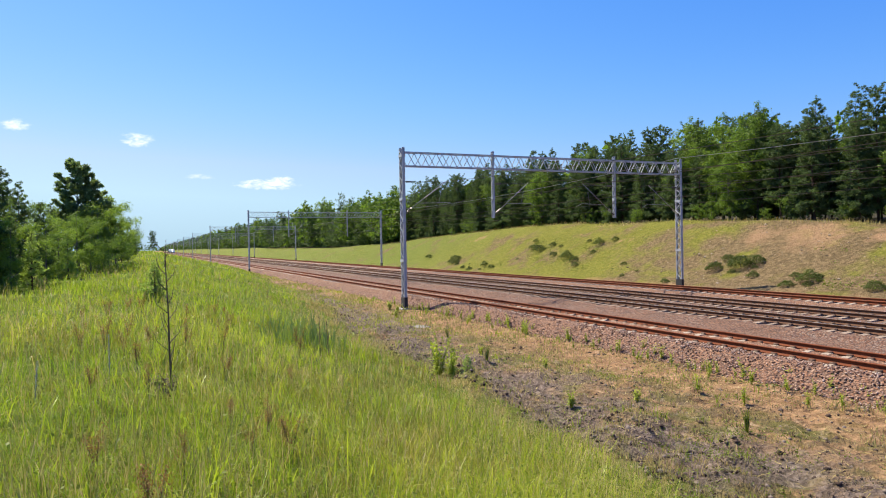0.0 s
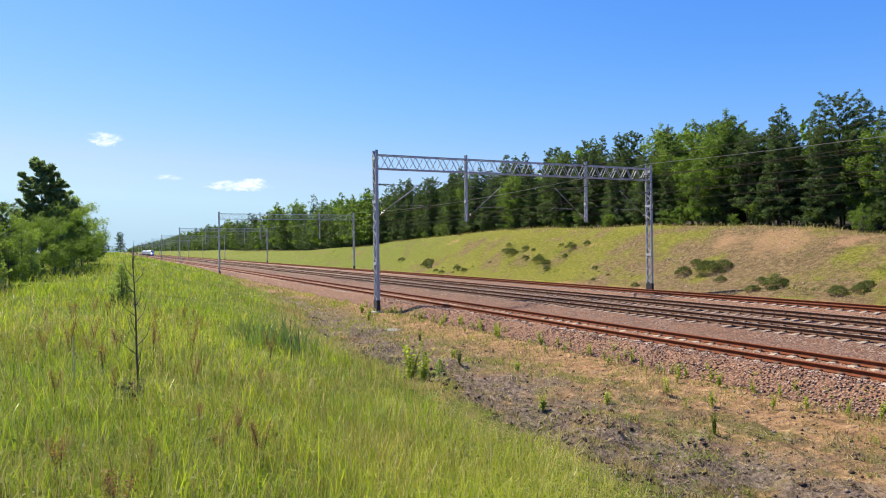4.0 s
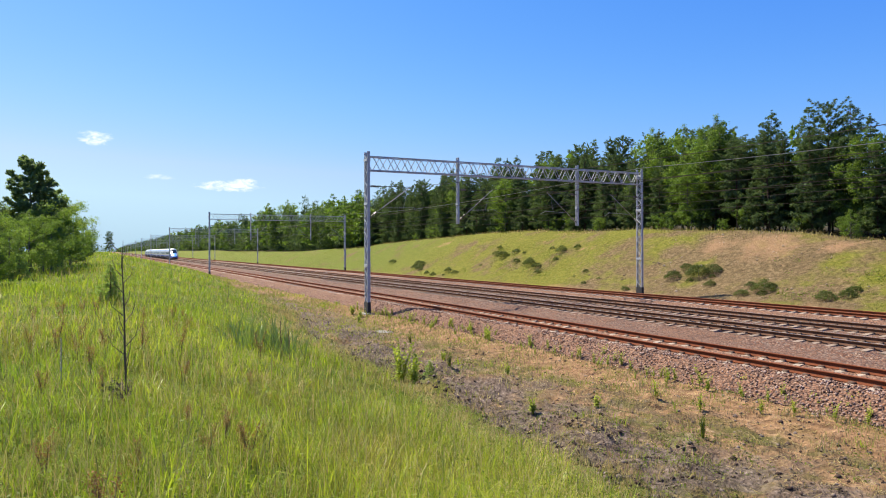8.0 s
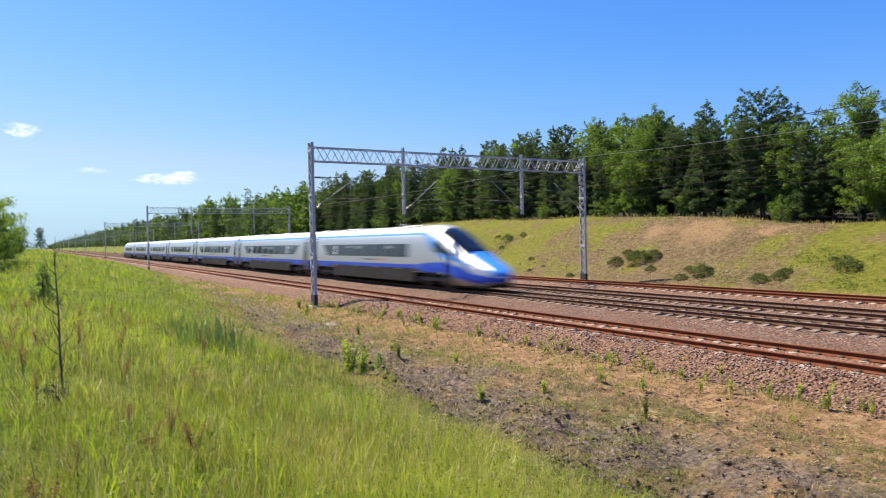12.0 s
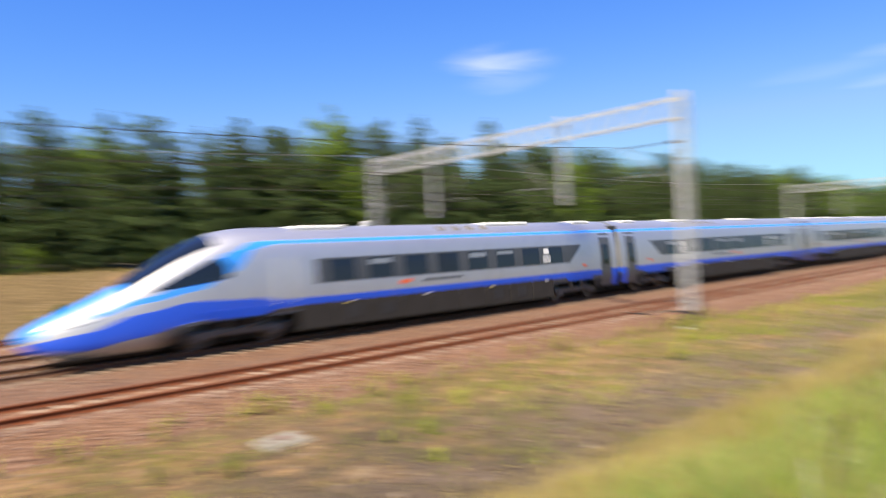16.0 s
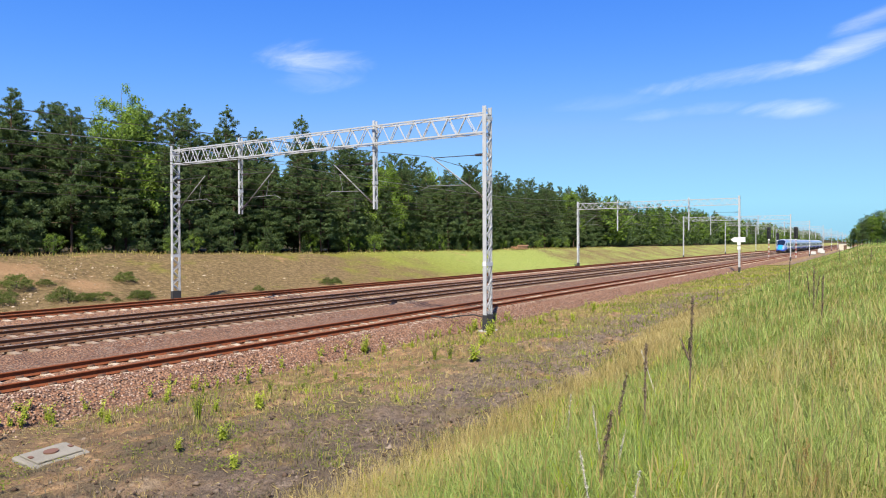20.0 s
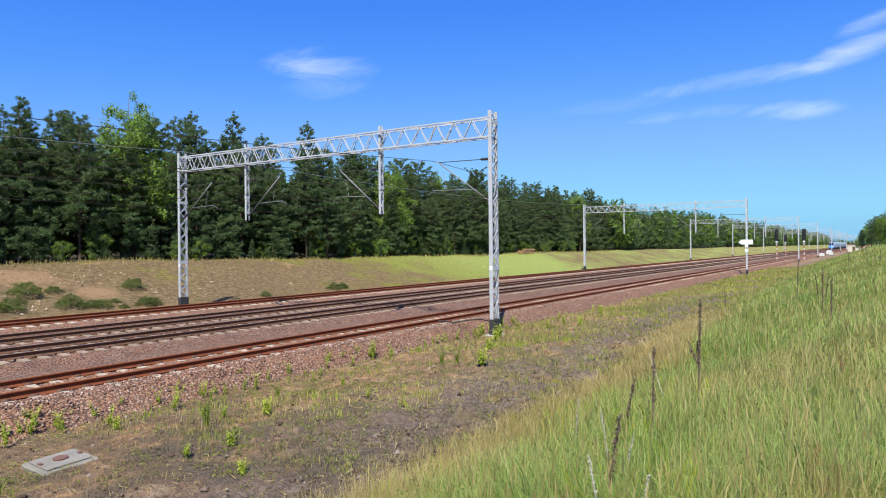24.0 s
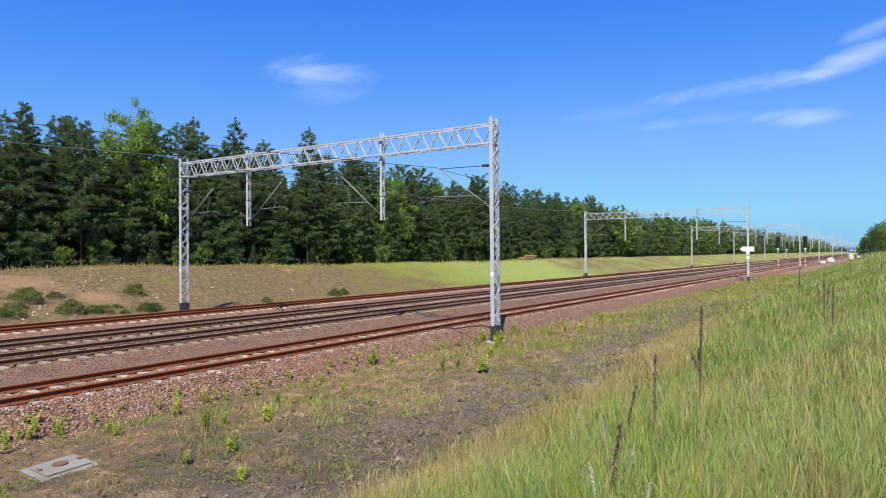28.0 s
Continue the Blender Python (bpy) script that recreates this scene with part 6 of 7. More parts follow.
        x, y = np.repeat(cx, k) + rng.normal(0, 0.07, len(cx) * k), np.repeat(cy, k) + rng.normal(0, 0.07, len(cx) * k)
        v, f = blades(rng, x, y, ground_z(x, y) - 0.02, np.repeat(rng.uniform(0.3, 0.55, len(cx)), k) * rng.uniform(0.6, 1.15, len(x)), np.maximum(0.010, np.repeat(cr, k) * 0.0011) * rng.uniform(0.7, 1.3, len(x)), rng.uniform(0.15, 1.0, len(x)))
        add("fresh_grass", v, f)
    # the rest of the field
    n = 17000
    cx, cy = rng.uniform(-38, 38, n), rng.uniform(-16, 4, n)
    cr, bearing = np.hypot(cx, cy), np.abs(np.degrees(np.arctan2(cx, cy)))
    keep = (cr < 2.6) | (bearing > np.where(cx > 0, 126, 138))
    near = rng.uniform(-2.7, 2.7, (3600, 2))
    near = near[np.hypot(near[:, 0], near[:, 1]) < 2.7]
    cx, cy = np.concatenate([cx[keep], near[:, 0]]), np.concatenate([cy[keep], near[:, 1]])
    k = 7
    x, y = np.repeat(cx, k) + rng.normal(0, 0.11, len(cx) * k), np.repeat(cy, k) + rng.normal(0, 0.11, len(cx) * k)
    kind = np.repeat(wave(cx, cy, 1.6, 8.0) + rng.normal(0, 0.3, len(cx)), k)
    v, f = blades(rng, x, y, ground_z(x, y) - 0.02, rng.uniform(0.14, 0.40, len(x)), rng.uniform(0.005, 0.010, len(x)), rng.uniform(0.1, 0.9, len(x)))
    v = v.reshape(-1, 5, 3)
    side = x + rng.normal(0, 1.2, len(x))
    for name, sel in (("ripe_grass", (kind > 0.3) & (side < 1)), ("russet_grass", (kind > 0.3) & (side >= 1)), ("meadow_grass", (kind <= 0.3) & (side < 1)), ("long_grass", (kind <= 0.3) & (side >= 1))):
        add(name, v[sel].reshape(-1, 3), f[:3 * int(sel.sum())])
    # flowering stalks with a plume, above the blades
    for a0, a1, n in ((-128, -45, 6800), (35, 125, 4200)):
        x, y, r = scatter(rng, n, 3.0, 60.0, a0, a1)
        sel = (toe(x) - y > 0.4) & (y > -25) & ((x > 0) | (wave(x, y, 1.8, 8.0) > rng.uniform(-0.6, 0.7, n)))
        x, y, r = x[sel], y[sel], r[sel]
        z = ground_z(x, y)
        h = np.where(x > 0, 0.66, 0.54) * rng.uniform(0.7, 1.2, len(x))
        v, f = blades(rng, x, y, z, h, np.maximum(0.004, r * 0.0005), rng.uniform(0.05, 0.35, len(x)))
        tip = v.reshape(-1, 5, 3)[:, 4]
        add("dry_grass", v, f)
        v, f = blades(rng, tip[:, 0], tip[:, 1], tip[:, 2] - 0.12, rng.uniform(0.10, 0.17, len(x)), np.maximum(0.008, r * 0.0008), rng.uniform(0.1, 0.5, len(x)))
        add("dry_grass" if a0 > 0 else "russet_grass", v, f)
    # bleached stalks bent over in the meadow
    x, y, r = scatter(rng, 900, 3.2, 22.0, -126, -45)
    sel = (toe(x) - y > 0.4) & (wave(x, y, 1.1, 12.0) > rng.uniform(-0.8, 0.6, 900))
    x, y, r = x[sel], y[sel], r[sel]
    v, f = blades(rng, x, y, ground_z(x, y), rng.uniform(0.3, 0.55, len(x)), np.maximum(0.005, r * 0.0007), rng.uniform(0.85, 1.1, len(x)))
    add("dry_grass", v, f)
    # sparse tufts on the soil strip
    n = 9500
    cx, cy = rng.normal(0, 30, n), rng.uniform(5.4, 14.9, n)
    clumped = wave(cx, cy, 1.2, 5.0) > rng.uniform(-0.7, 0.6, n)
    cx, cy = cx[clumped], cy[clumped]
    n = len(cx)
    x, y = np.repeat(cx, 9) + rng.normal(0, 0.10, n * 9), np.repeat(cy, 9) + rng.normal(0, 0.10, n * 9)
    h = np.repeat(rng.uniform(0.03, 0.17, n), 9) * rng.uniform(0.6, 1.2, n * 9)
    v, f = blades(rng, x, y, ground_z(x, y) - 0.01, h, np.full(n * 9, 0.012), rng.uniform(0.1, 0.8, n * 9))
    grey_one = np.repeat(rng.random(n) < np.where(cx > 0, 0.7, 0.35), 9)
    for name, sel in (("heath_tufts", grey_one), ("dry_grass", ~grey_one)):
        add(name, v.reshape(-1, 5, 3)[sel].reshape(-1, 3), f[:3 * int(sel.sum())])
    # grey-brown heath and moss tufts on the hummocks
    n = 13000
    cx = np.concatenate([rng.normal(0, 13, n // 2), rng.uniform(-38, 45, n - n // 2)])
    cy = toe(cx) + np.abs(rng.normal(0, 2.6, n)) + 0.1
    keep = (cy < 14.2) & (wave(cx, cy, 0.7, 13.0) + 0.6 * wave(cx, cy, 2.1, 3.0) > rng.uniform(-0.8, 0.7, n))
    cx, cy = cx[keep], cy[keep]
    n, k = len(cx), 10
    ox, oy, wide = rng.normal(0, 1, n * k), rng.normal(0, 1, n * k), np.repeat(rng.uniform(0.04, 0.12, n), k)
    x, y = np.repeat(cx, k) + ox * wide, np.repeat(cy, k) + oy * wide
    h = np.repeat(rng.uniform(0.03, 0.10, n), k) * rng.uniform(0.6, 1.2, n * k)
    v, f = blades(rng, x, y, ground_z(x, y) - 0.015, h, np.full(n * k, 0.010), rng.uniform(0.5, 1.05, n * k), np.arctan2(oy, ox))
    add("heath_tufts", v, f)
    # straw fringe along the foot of the slope
    n = 6100
    cx = np.concatenate([rng.uniform(2, 30, 4800), rng.uniform(-40, 2, n - 4800)])
    cy = toe(cx) + rng.normal(-0.3, 0.45, n)
    keep = wave(cx, cy, 1.0, 3.0) > rng.uniform(-1.0, 0.9, n) + np.where(cx < 0, 0.3, 0)
    cx, cy = cx[keep], cy[keep]
    n, k = len(cx), 11
    ox, oy = rng.normal(0, 1, n * k), rng.normal(0, 1, n * k)
    x, y = np.repeat(cx, k) + ox * 0.07, np.repeat(cy, k) + oy * 0.07
    h = np.repeat(np.where(cx > 0, rng.uniform(0.2, 0.5, n), rng.uniform(0.12, 0.3, n)), k) * rng.uniform(0.6, 1.2, n * k)
    v, f = blades(rng, x, y, ground_z(x, y) - 0.015, h, np.maximum(0.006, 0.0006 * np.hypot(x, y)), rng.uniform(0.1, 0.8, n * k), np.arctan2(oy, ox))
    add("dry_grass", v, f)
    n = 22000
    x, y = np.concatenate([rng.normal(0, 17, n // 2), rng.normal(0, 30, n // 2)]), rng.uniform(5.6, 14.7, n)
    keep = wave(x, y, 1.6, 7.0) > rng.uniform(-0.9, 0.7, n)
    x, y = x[keep], y[keep]
    a, l = rng.uniform(0, 6.283, len(x)), rng.uniform(0.06, 0.24, len(x))
    dx, dy = np.cos(a) * l, np.sin(a) * l
    w = 0.006 + 0.0004 * np.abs(x)
    z0, z1 = ground_z(x, y) + 0.012, ground_z(x + dx, y + dy) + rng.uniform(0.0, 0.05, len(x))
    v = np.stack([np.stack([x - w * np.sin(a), y + w * np.cos(a), z0], 1), np.stack([x + w * np.sin(a), y - w * np.cos(a), z0 + 0.004], 1), np.stack([x + dx, y + dy, z1], 1)], 1).reshape(-1, 3)
    add("dry_grass", v, np.arange(3 * len(x)).reshape(-1, 3))
    # short mixed grass on the strip between slope and ballast
    n = 12000
    cx = np.sign(rng.random(n) - 0.4) * (8 + 110 * rng.random(n) ** 1.5)
    cy = rng.uniform(6.0, 14.6, n)
    keep = (cy > toe(cx) - 0.3) & (wave(cx, cy, 2.2, 12.0) + 0.5 * wave(cx, cy, 0.8, 2.0) > rng.uniform(-1.1, 0.5, n) + 0.7 * (1 - ss(np.abs(cx), 10, 30)))
    cx, cy = cx[keep], cy[keep]
    n, k = len(cx), 8
    r = np.hypot(cx, cy)
    wide = np.repeat(0.06 + 0.006 * r, k)
    x, y = np.repeat(cx, k) + rng.normal(0, 1, n * k) * wide, np.repeat(cy, k) + rng.normal(0, 1, n * k) * wide
    h = np.repeat(rng.uniform(0.08, 0.26, n), k) * rng.uniform(0.6, 1.2, n * k)
    kind = np.repeat(wave(cx, cy, 1.7, 5.0) + rng.normal(0, 0.35, n), k)
    v, f = blades(rng, x, y, ground_z(x, y) - 0.01, h, np.maximum(0.006, np.repeat(r, k) * 0.0009), rng.uniform(0.1, 0.8, n * k))
    v = v.reshape(-1, 5, 3)
    for name, sel in (("russet_grass", kind < 0.18), ("dry_grass", (kind >= 0.18) & (kind < 0.34)), ("meadow_grass", kind >= 0.34)):
        w5 = v[sel].reshape(-1, 3)
        add(name, w5, f[:3 * int(sel.sum())])
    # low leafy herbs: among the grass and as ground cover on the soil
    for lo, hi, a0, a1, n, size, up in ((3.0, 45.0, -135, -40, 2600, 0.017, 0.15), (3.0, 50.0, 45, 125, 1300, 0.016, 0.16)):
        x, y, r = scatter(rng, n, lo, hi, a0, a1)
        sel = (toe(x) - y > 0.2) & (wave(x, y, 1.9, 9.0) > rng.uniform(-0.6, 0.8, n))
        x, y, r = x[sel], y[sel], r[sel]
        c = np.stack([x, y, ground_z(x, y) + up * rng.uniform(0.5, 1.6, len(x))], 1)
        herbs.append(leaf_cloud(rng, c, size * (1 + r * 0.02), 16, 0.07 + 0.004 * r, 0.9)[0])
    n = 15000
    x, y = np.concatenate([rng.normal(0, 15, n // 2), rng.uniform(-60, 70, n - n // 2)]), rng.uniform(5.5, 14.8, n)
    sel = (y > toe(x)) & (wave(x, y, 1.5, 11.0) > rng.uniform(-0.3, 0.9, n))
    x, y = x[sel], y[sel]
    c = np.stack([x, y, ground_z(x, y) + 0.035], 1)
    herbs.append(leaf_cloud(rng, c, np.full(len(x), 0.022), 12, np.full(len(x), 0.09), 0.25)[0])
    x, y = np.concatenate([rng.normal(-21, 4, 420), rng.normal(-64, 7, 380)]), np.concatenate([rng.uniform(37.8, 43.0, 420), rng.uniform(38.5, 44.0, 380)])
    sel = wave(x, y, 1.4, 2.0) > rng.uniform(-0.5, 0.8, len(x))
    x, y = x[sel], y[sel]
    herbs.append(leaf_cloud(rng, np.stack([x, y, ground_z(x, y) + 0.1], 1), np.full(len(x), 0.06), 16, np.full(len(x), 0.22), 0.4)[0])
    v = np.concatenate(herbs)
    v[:, 2] = np.maximum(v[:, 2], ground_z(v[:, 0], v[:, 1]) + 0.01)
    tagged(new("low_herbs", from_arrays("low_herbs", v, np.arange(len(v)).reshape(-1, 4), HERB)), "low green herbs among the grass and on bare soil", "herbs", kind="stuff")
    # the far bank's turf
    n = 105000
    x, y = np.concatenate([rng.uniform(-150, 150, 90000), rng.uniform(-300, -150, 10000), rng.uniform(150, 230, 5000)]), rng.uniform(37.2, 50.5, n)
    g = np.interp(x, [-160, -64, -48, -28, 36, 46, 56, 88, 110, 240], [0.8, 0.75, 0.5, 0.35, 0.2, 0.3, 0.5, 0.9, 0.5, 0.5]) + 0.5 * wave(x, y, 3.0, 2.0)
    fresh = rng.random(n) < g
    keep = rng.random(n) < 0.15 + 0.6 * g
    h = rng.uniform(0.04, 0.12, n)
    for name, k in (("bank_grass", fresh & keep & (x < 45)), ("lush_bank_grass", fresh & keep & (x >= 45)), ("parched_grass", ~fresh & keep)):
        v, f = blades(rng, x[k], y[k], ground_z(x[k], y[k]) - 0.02, h[k], 0.032 + 0.0004 * np.maximum(0, np.abs(x[k]) - 100), rng.uniform(0.4, 1.0, int(k.sum())))
        add(name, v, f)
    # taller grass along the crest of the far bank
    n = 16000
    x, y = rng.uniform(-140, 140, n), rng.normal(48.0, 0.9, n)
    keep = wave(x, y, 2.6, 6.0) > rng.uniform(-1.0, 0.7, n)
    x, y = x[keep], y[keep]
    v, f = blades(rng, x, y, ground_z(x, y) - 0.02, rng.uniform(0.10, 0.40, len(x)), rng.uniform(0.025, 0.05, len(x)), rng.uniform(0.1, 0.7, len(x)))
    v, kind = v.reshape(-1, 5, 3), wave(x, y, 1.9, 1.0) + rng.normal(0, 0.4, len(x))
    for name, sel in (("bank_grass", kind > 0.0), ("dry_grass", kind <= 0.0)):
        add(name, v[sel].reshape(-1, 3), f[:3 * int(sel.sum())])
    for name, mat, label in (("meadow_grass", GRASS, "lush uncut meadow grass on the slope"), ("dry_grass", STRAW, "dry straw-coloured grass among the green"),
                             ("long_grass", LONG, "long grey-green grass on the slope above the line"), ("russet_grass", RUSSET_GRASS, "fine ripening grass with a russet tinge on the slope"), ("fresh_grass", FRESH, "broad bright green grass blades in tussocks"), ("ripe_grass", RIPE, "fine olive and brown ripening meadow grass"), ("bank_grass", BANK_GREEN, "short fresh grass on the far bank"), ("lush_bank_grass", BANK_LUSH, "fresh light green grass on the far bank"), ("parched_grass", BANK_DRY, "parched brown grass on the far bank"), ("heath_tufts", HEATH, "low grey-brown heath and moss tufts on bare soil")):
        vs, fs = parts[name]
        tagged(new(name, from_arrays(name, np.concatenate(vs), np.concatenate(fs), mat)), label, "grass", kind="stuff")


build_grass()


# ---- small plants ----
def leafy(bm, rng, base, n, length, width, up=0.6):
    """Lance-shaped leaves standing off a stem."""
    for _ in range(n):
        a = rng.uniform(0, 6.283)
        d = Vector((math.cos(a), math.sin(a), rng.uniform(0.1, 1.0) * up))
        d = d.normalized() * length * rng.uniform(0.6, 1.2)
        s = Vector((-math.sin(a), math.cos(a), 0)) * width / 2
        p = Vector(base)
        q = [bm.verts.new(p), bm.verts.new(p + d * 0.5 + s + Vector((0, 0, 0.02))), bm.verts.new(p + d - Vector((0, 0, length * 0.15))), bm.verts.new(p + d * 0.5 - s + Vector((0, 0, 0.02)))]
        bm.faces.new(q)


def make_weed(seed, h, mat, label, name="weed", stems=5, leaf=0.09):
    rng = np.random.default_rng(seed)
    ob = thing(name, label, "plant", group="weeds by the line")
    leaves, stem = bmesh.new(), bmesh.new()
    for i in range(stems):
        a, l = rng.uniform(0, 6.283), h * rng.uniform(0.5, 1.0)
        lean = rng.uniform(0.05, 0.4) * l
        top = (lean * math.cos(a), lean * math.sin(a), l)
        tube(stem, [(0.02 * math.cos(a), 0.02 * math.sin(a), -0.05), (top[0] * 0.4, top[1] * 0.4, l * 0.5), top], [0.006, 0.005, 0.002], 4)
        for k in range(7):
            u = 0.15 + 0.85 * k / 6
            leafy(leaves, rng, (top[0] * u * u, top[1] * u * u, l * u), 1 + (k < 3), leaf * (1.2 - 0.5 * u), leaf * 0.34, 1.0)
    tagged(part("stem", stem, WEED, ob), kind="stuff")
    tagged(part("leaves", leaves, mat, ob), kind="stuff")
    return ob


def make_seed_head(seed):
    """A dock with a russet plume of seeds."""
    rng = np.random.default_rng(seed)
    ob = thing("dock_plant", "dead brown dock with russet seed heads in the grass", "plant", group="docks in the grass")
    for i in range(4):
        stem, centres = bmesh.new(), []
        a, l = rng.uniform(0, 6.283), rng.uniform(0.5, 0.85)
        tip = (0.14 * math.cos(a), 0.14 * math.sin(a), l)
        tube(stem, [(0, 0, -0.05), (tip[0] * 0.3, tip[1] * 0.3, l * 0.5), tip], [0.006, 0.005, 0.002], 4)
        for u in np.linspace(0.55, 1.0, 7):
            centres.append([tip[0] * u * u, tip[1] * u * u, l * u])
        part("stem", stem, DEAD, ob)
        v, f = leaf_cloud(rng, np.array(centres), np.full(len(centres), 0.012), 26, np.full(len(centres), 0.04), 1.0)
        tagged(link("seed_head", from_arrays("seed_head", v, f, RUSSET), ob), kind="stuff")
    return ob


def make_mullein(seed, h, arms, mat, label, thick=1.0):
    """A dead flower spike: a stiff stalk set with dry capsules, some with side arms."""
    rng = np.random.default_rng(seed)
    ob = thing("dead_mullein", label, "plant", group="dead flower spikes")
    bm = bmesh.new()
    lines = [((0, 0, -0.1), (rng.normal(0, 0.02), rng.normal(0, 0.02), h), 0.42)]
    for k in range(arms):
        a, z = rng.uniform(0, 6.283), h * rng.uniform(0.36, 0.5)
        lines.append(((0, 0, z), (0.13 * math.cos(a), 0.13 * math.sin(a), z + h * rng.uniform(0.16, 0.26)), 0.2))
    for a, b, u in lines:
        tube(bm, [a, tuple((p + q) / 2 for p, q in zip(a, b)), b], [0.013 * thick, 0.011 * thick, 0.005 * thick], 6)
    part("stalk", bm, mat, ob)
    centres = []
    for a, b, u in lines:
        n = int(95 * (Vector(b) - Vector(a)).length)
        for f in rng.uniform(u, 1.0, n):
            centres.append([a[i] + (b[i] - a[i]) * f for i in range(3)])
    v, f = leaf_cloud(rng, np.array(centres), np.full(len(centres), 0.013 * thick), 4, np.full(len(centres), 0.011 * thick), 1.0)
    link("seed_spike", from_arrays("seed_spike", v, f, mat), ob)
    return ob


def stand(ob, x, y, turn=0.0, tilt=0.0, sink=0.02, scale=1.0):
    ob.matrix_basis = pose(x, y, float(ground_z(x, y)) - sink, tilt, 0, turn) @ Matrix.Diagonal((scale, scale, scale, 1))
    return ob


def build_small_plants():
    rng = np.random.default_rng(71)
    weeds = [make_weed(300 + i, 0.55, WEED, "fresh green weed on the gravel shoulder", stems=6, leaf=0.12) for i in range(3)]
    low = make_weed(310, 0.24, WEED, "low bright green weed on bare soil", stems=9, leaf=0.10)
    heath = make_weed(311, 0.34, HEATHER, "dark grey-green tuft on bare soil", stems=14, leaf=0.05)
    for x, y in ((-21.7, 14.6), (-18.0, 15.1), (-16.8, 14.8), (-12.8, 12.4), (-14.3, 14.3), (-13.4, 14.6), (-11.4, 12.4), (-12.5, 15.2), (-10.7, 13.6), (-11.2, 15.0), (-24.5, 14.4), (-27.0, 14.9), (-29.5, 14.2), (-33.0, 14.5),
                 (-36.0, 13.2), (-40.5, 14.2), (-9.0, 14.9), (-8.0, 14.2), (-6.5, 15.0), (-3.5, 14.6), (0.5, 14.9), (3.0, 14.3), (7.2, 15.2), (10.0, 14.8), (11.2, 15.1), (13.5, 14.8), (16.2, 15.0), (18.0, 14.6), (21.5, 15.1), (33.0, 14.2), (37.0, 13.8), (29.0, 12.2)):
        plant(weeds[rng.integers(3)], x, y, rng.uniform(0.6, 1.25), rng.uniform(0, 360), sink=-0.02)
    for x, y, s in ((-15.1, 6.4, 2.1), (-14.8, 6.65, 1.7), (-15.4, 6.5, 1.9), (-15.2, 6.8, 1.4), (-16.4, 7.2, 1.3), (-15.6, 6.9, 1.6)):
        plant(weeds[rng.integers(3)], x, y, s, rng.uniform(0, 360))
    for _ in range(270):
        x, y = rng.uniform(-38, 30), rng.normal(14.75, 0.45)
        if abs(x - 6.0) < 1.4 and y < 13.5:
            continue
        plant(weeds[rng.integers(3)], x, y, rng.uniform(0.35, 0.95), rng.uniform(0, 360), sink=-0.02)
    for x, y, s in ((9.6, 11.9, 1.0), (8.1, 9.85, 1.2), (7.2, 8.5, 1.0), (10.1, 11.1, 1.6), (7.2, 9.9, 0.8), (8.2, 13.6, 1.0), (24.9, 13.4, 2.2), (23.2, 12.6, 1.9), (20.8, 11.6, 2.0), (17.3, 9.9, 1.9), (25.6, 14.6, 1.8), (-12.3, 10.1, 1.2), (-12.4, 8.4, 1.2),
                    (-16.8, 10.5, 1.5), (-20.0, 10.0, 1.3), (-38.8, 13.3, 2.0), (-36.6, 13.0, 1.8), (-34.0, 12.0, 1.5), (30.0, 11.8, 1.6), (35.5, 12.8, 2.0), (28.5, 12.8, 1.8), (-5.0, 11.5, 1.0), (1.0, 12.2, 1.1), (3.5, 10.0, 1.0), (-2.0, 9.4, 0.9), (14.0, 12.4, 1.0), (12.4, 10.2, 0.9)):
        plant(low, x, y, s * rng.uniform(0.8, 1.1), rng.uniform(0, 360), sink=0.0)
    for x, y, s in ((17.7, 11.0, 1.6), (17.3, 11.3, 1.3), (8.9, 11.6, 1.6), (9.4, 12.2, 1.3), (4.6, 10.7, 1.4), (-17.6, 9.0, 1.3), (-9.5, 10.4, 1.2), (12.0, 12.8, 1.0), (-25.0, 11.0, 1.3), (3.6, 11.4, 1.2)):
        plant(heath, x, y, s, rng.uniform(0, 360), sink=0.0)
    docks = [make_seed_head(320 + i) for i in range(3)]
    for x, y in ((-17.7, -0.5), (-17.3, -0.2), (-21.0, 2.0), (-11.8, 0.0), (-16.8, -0.9), (-10.1, 1.9), (-16.9, -1.4), (-17.5, 1.8), (-16.7, 0.75), (-20.4, 1.7), (-11.5, -0.4), (-8.2, -0.6), (-5.6, -0.4), (-6.6, 1.0), (-13.0, 2.6), (-14.6, -2.6), (-9.4, 0.9), (-5.2, 0.2),
                 (-13.28, -0.37), (-12.33, -1.06), (-12.11, -0.69), (-8.16, -0.04), (-12.38, 1.14), (-6.76, 0.69), (-4.1, 0.0), (-5.7, 1.06), (-11.43, 0.49), (-9.81, -0.18), (-5.85, 0.75),
                 (4.95, 0.23), (4.7, 0.3), (5.1, 0.4), (3.82, 1.59), (4.01, 0.7), (13.98, 0.52), (6.95, 0.75), (7.4, 2.0), (6.6, 0.9), (12.5, 0.6), (15.0, 1.5), (9.8, 0.4), (20.5, 0.9), (18.0, 2.6), (11.3, -0.4)):
        plant(docks[rng.integers(3)], x, y, rng.uniform(0.4, 0.75) * (0.62 if x > 0 else 1.0), rng.uniform(0, 360), sink=0.0)
    for p in weeds + [low, heath] + docks:
        discard(p)
    # dead flower spikes on the slope
    dark, pale = "tall dead mullein spike, dark brown, standing in long grass", "thin bleached dead stalk leaning in long grass"
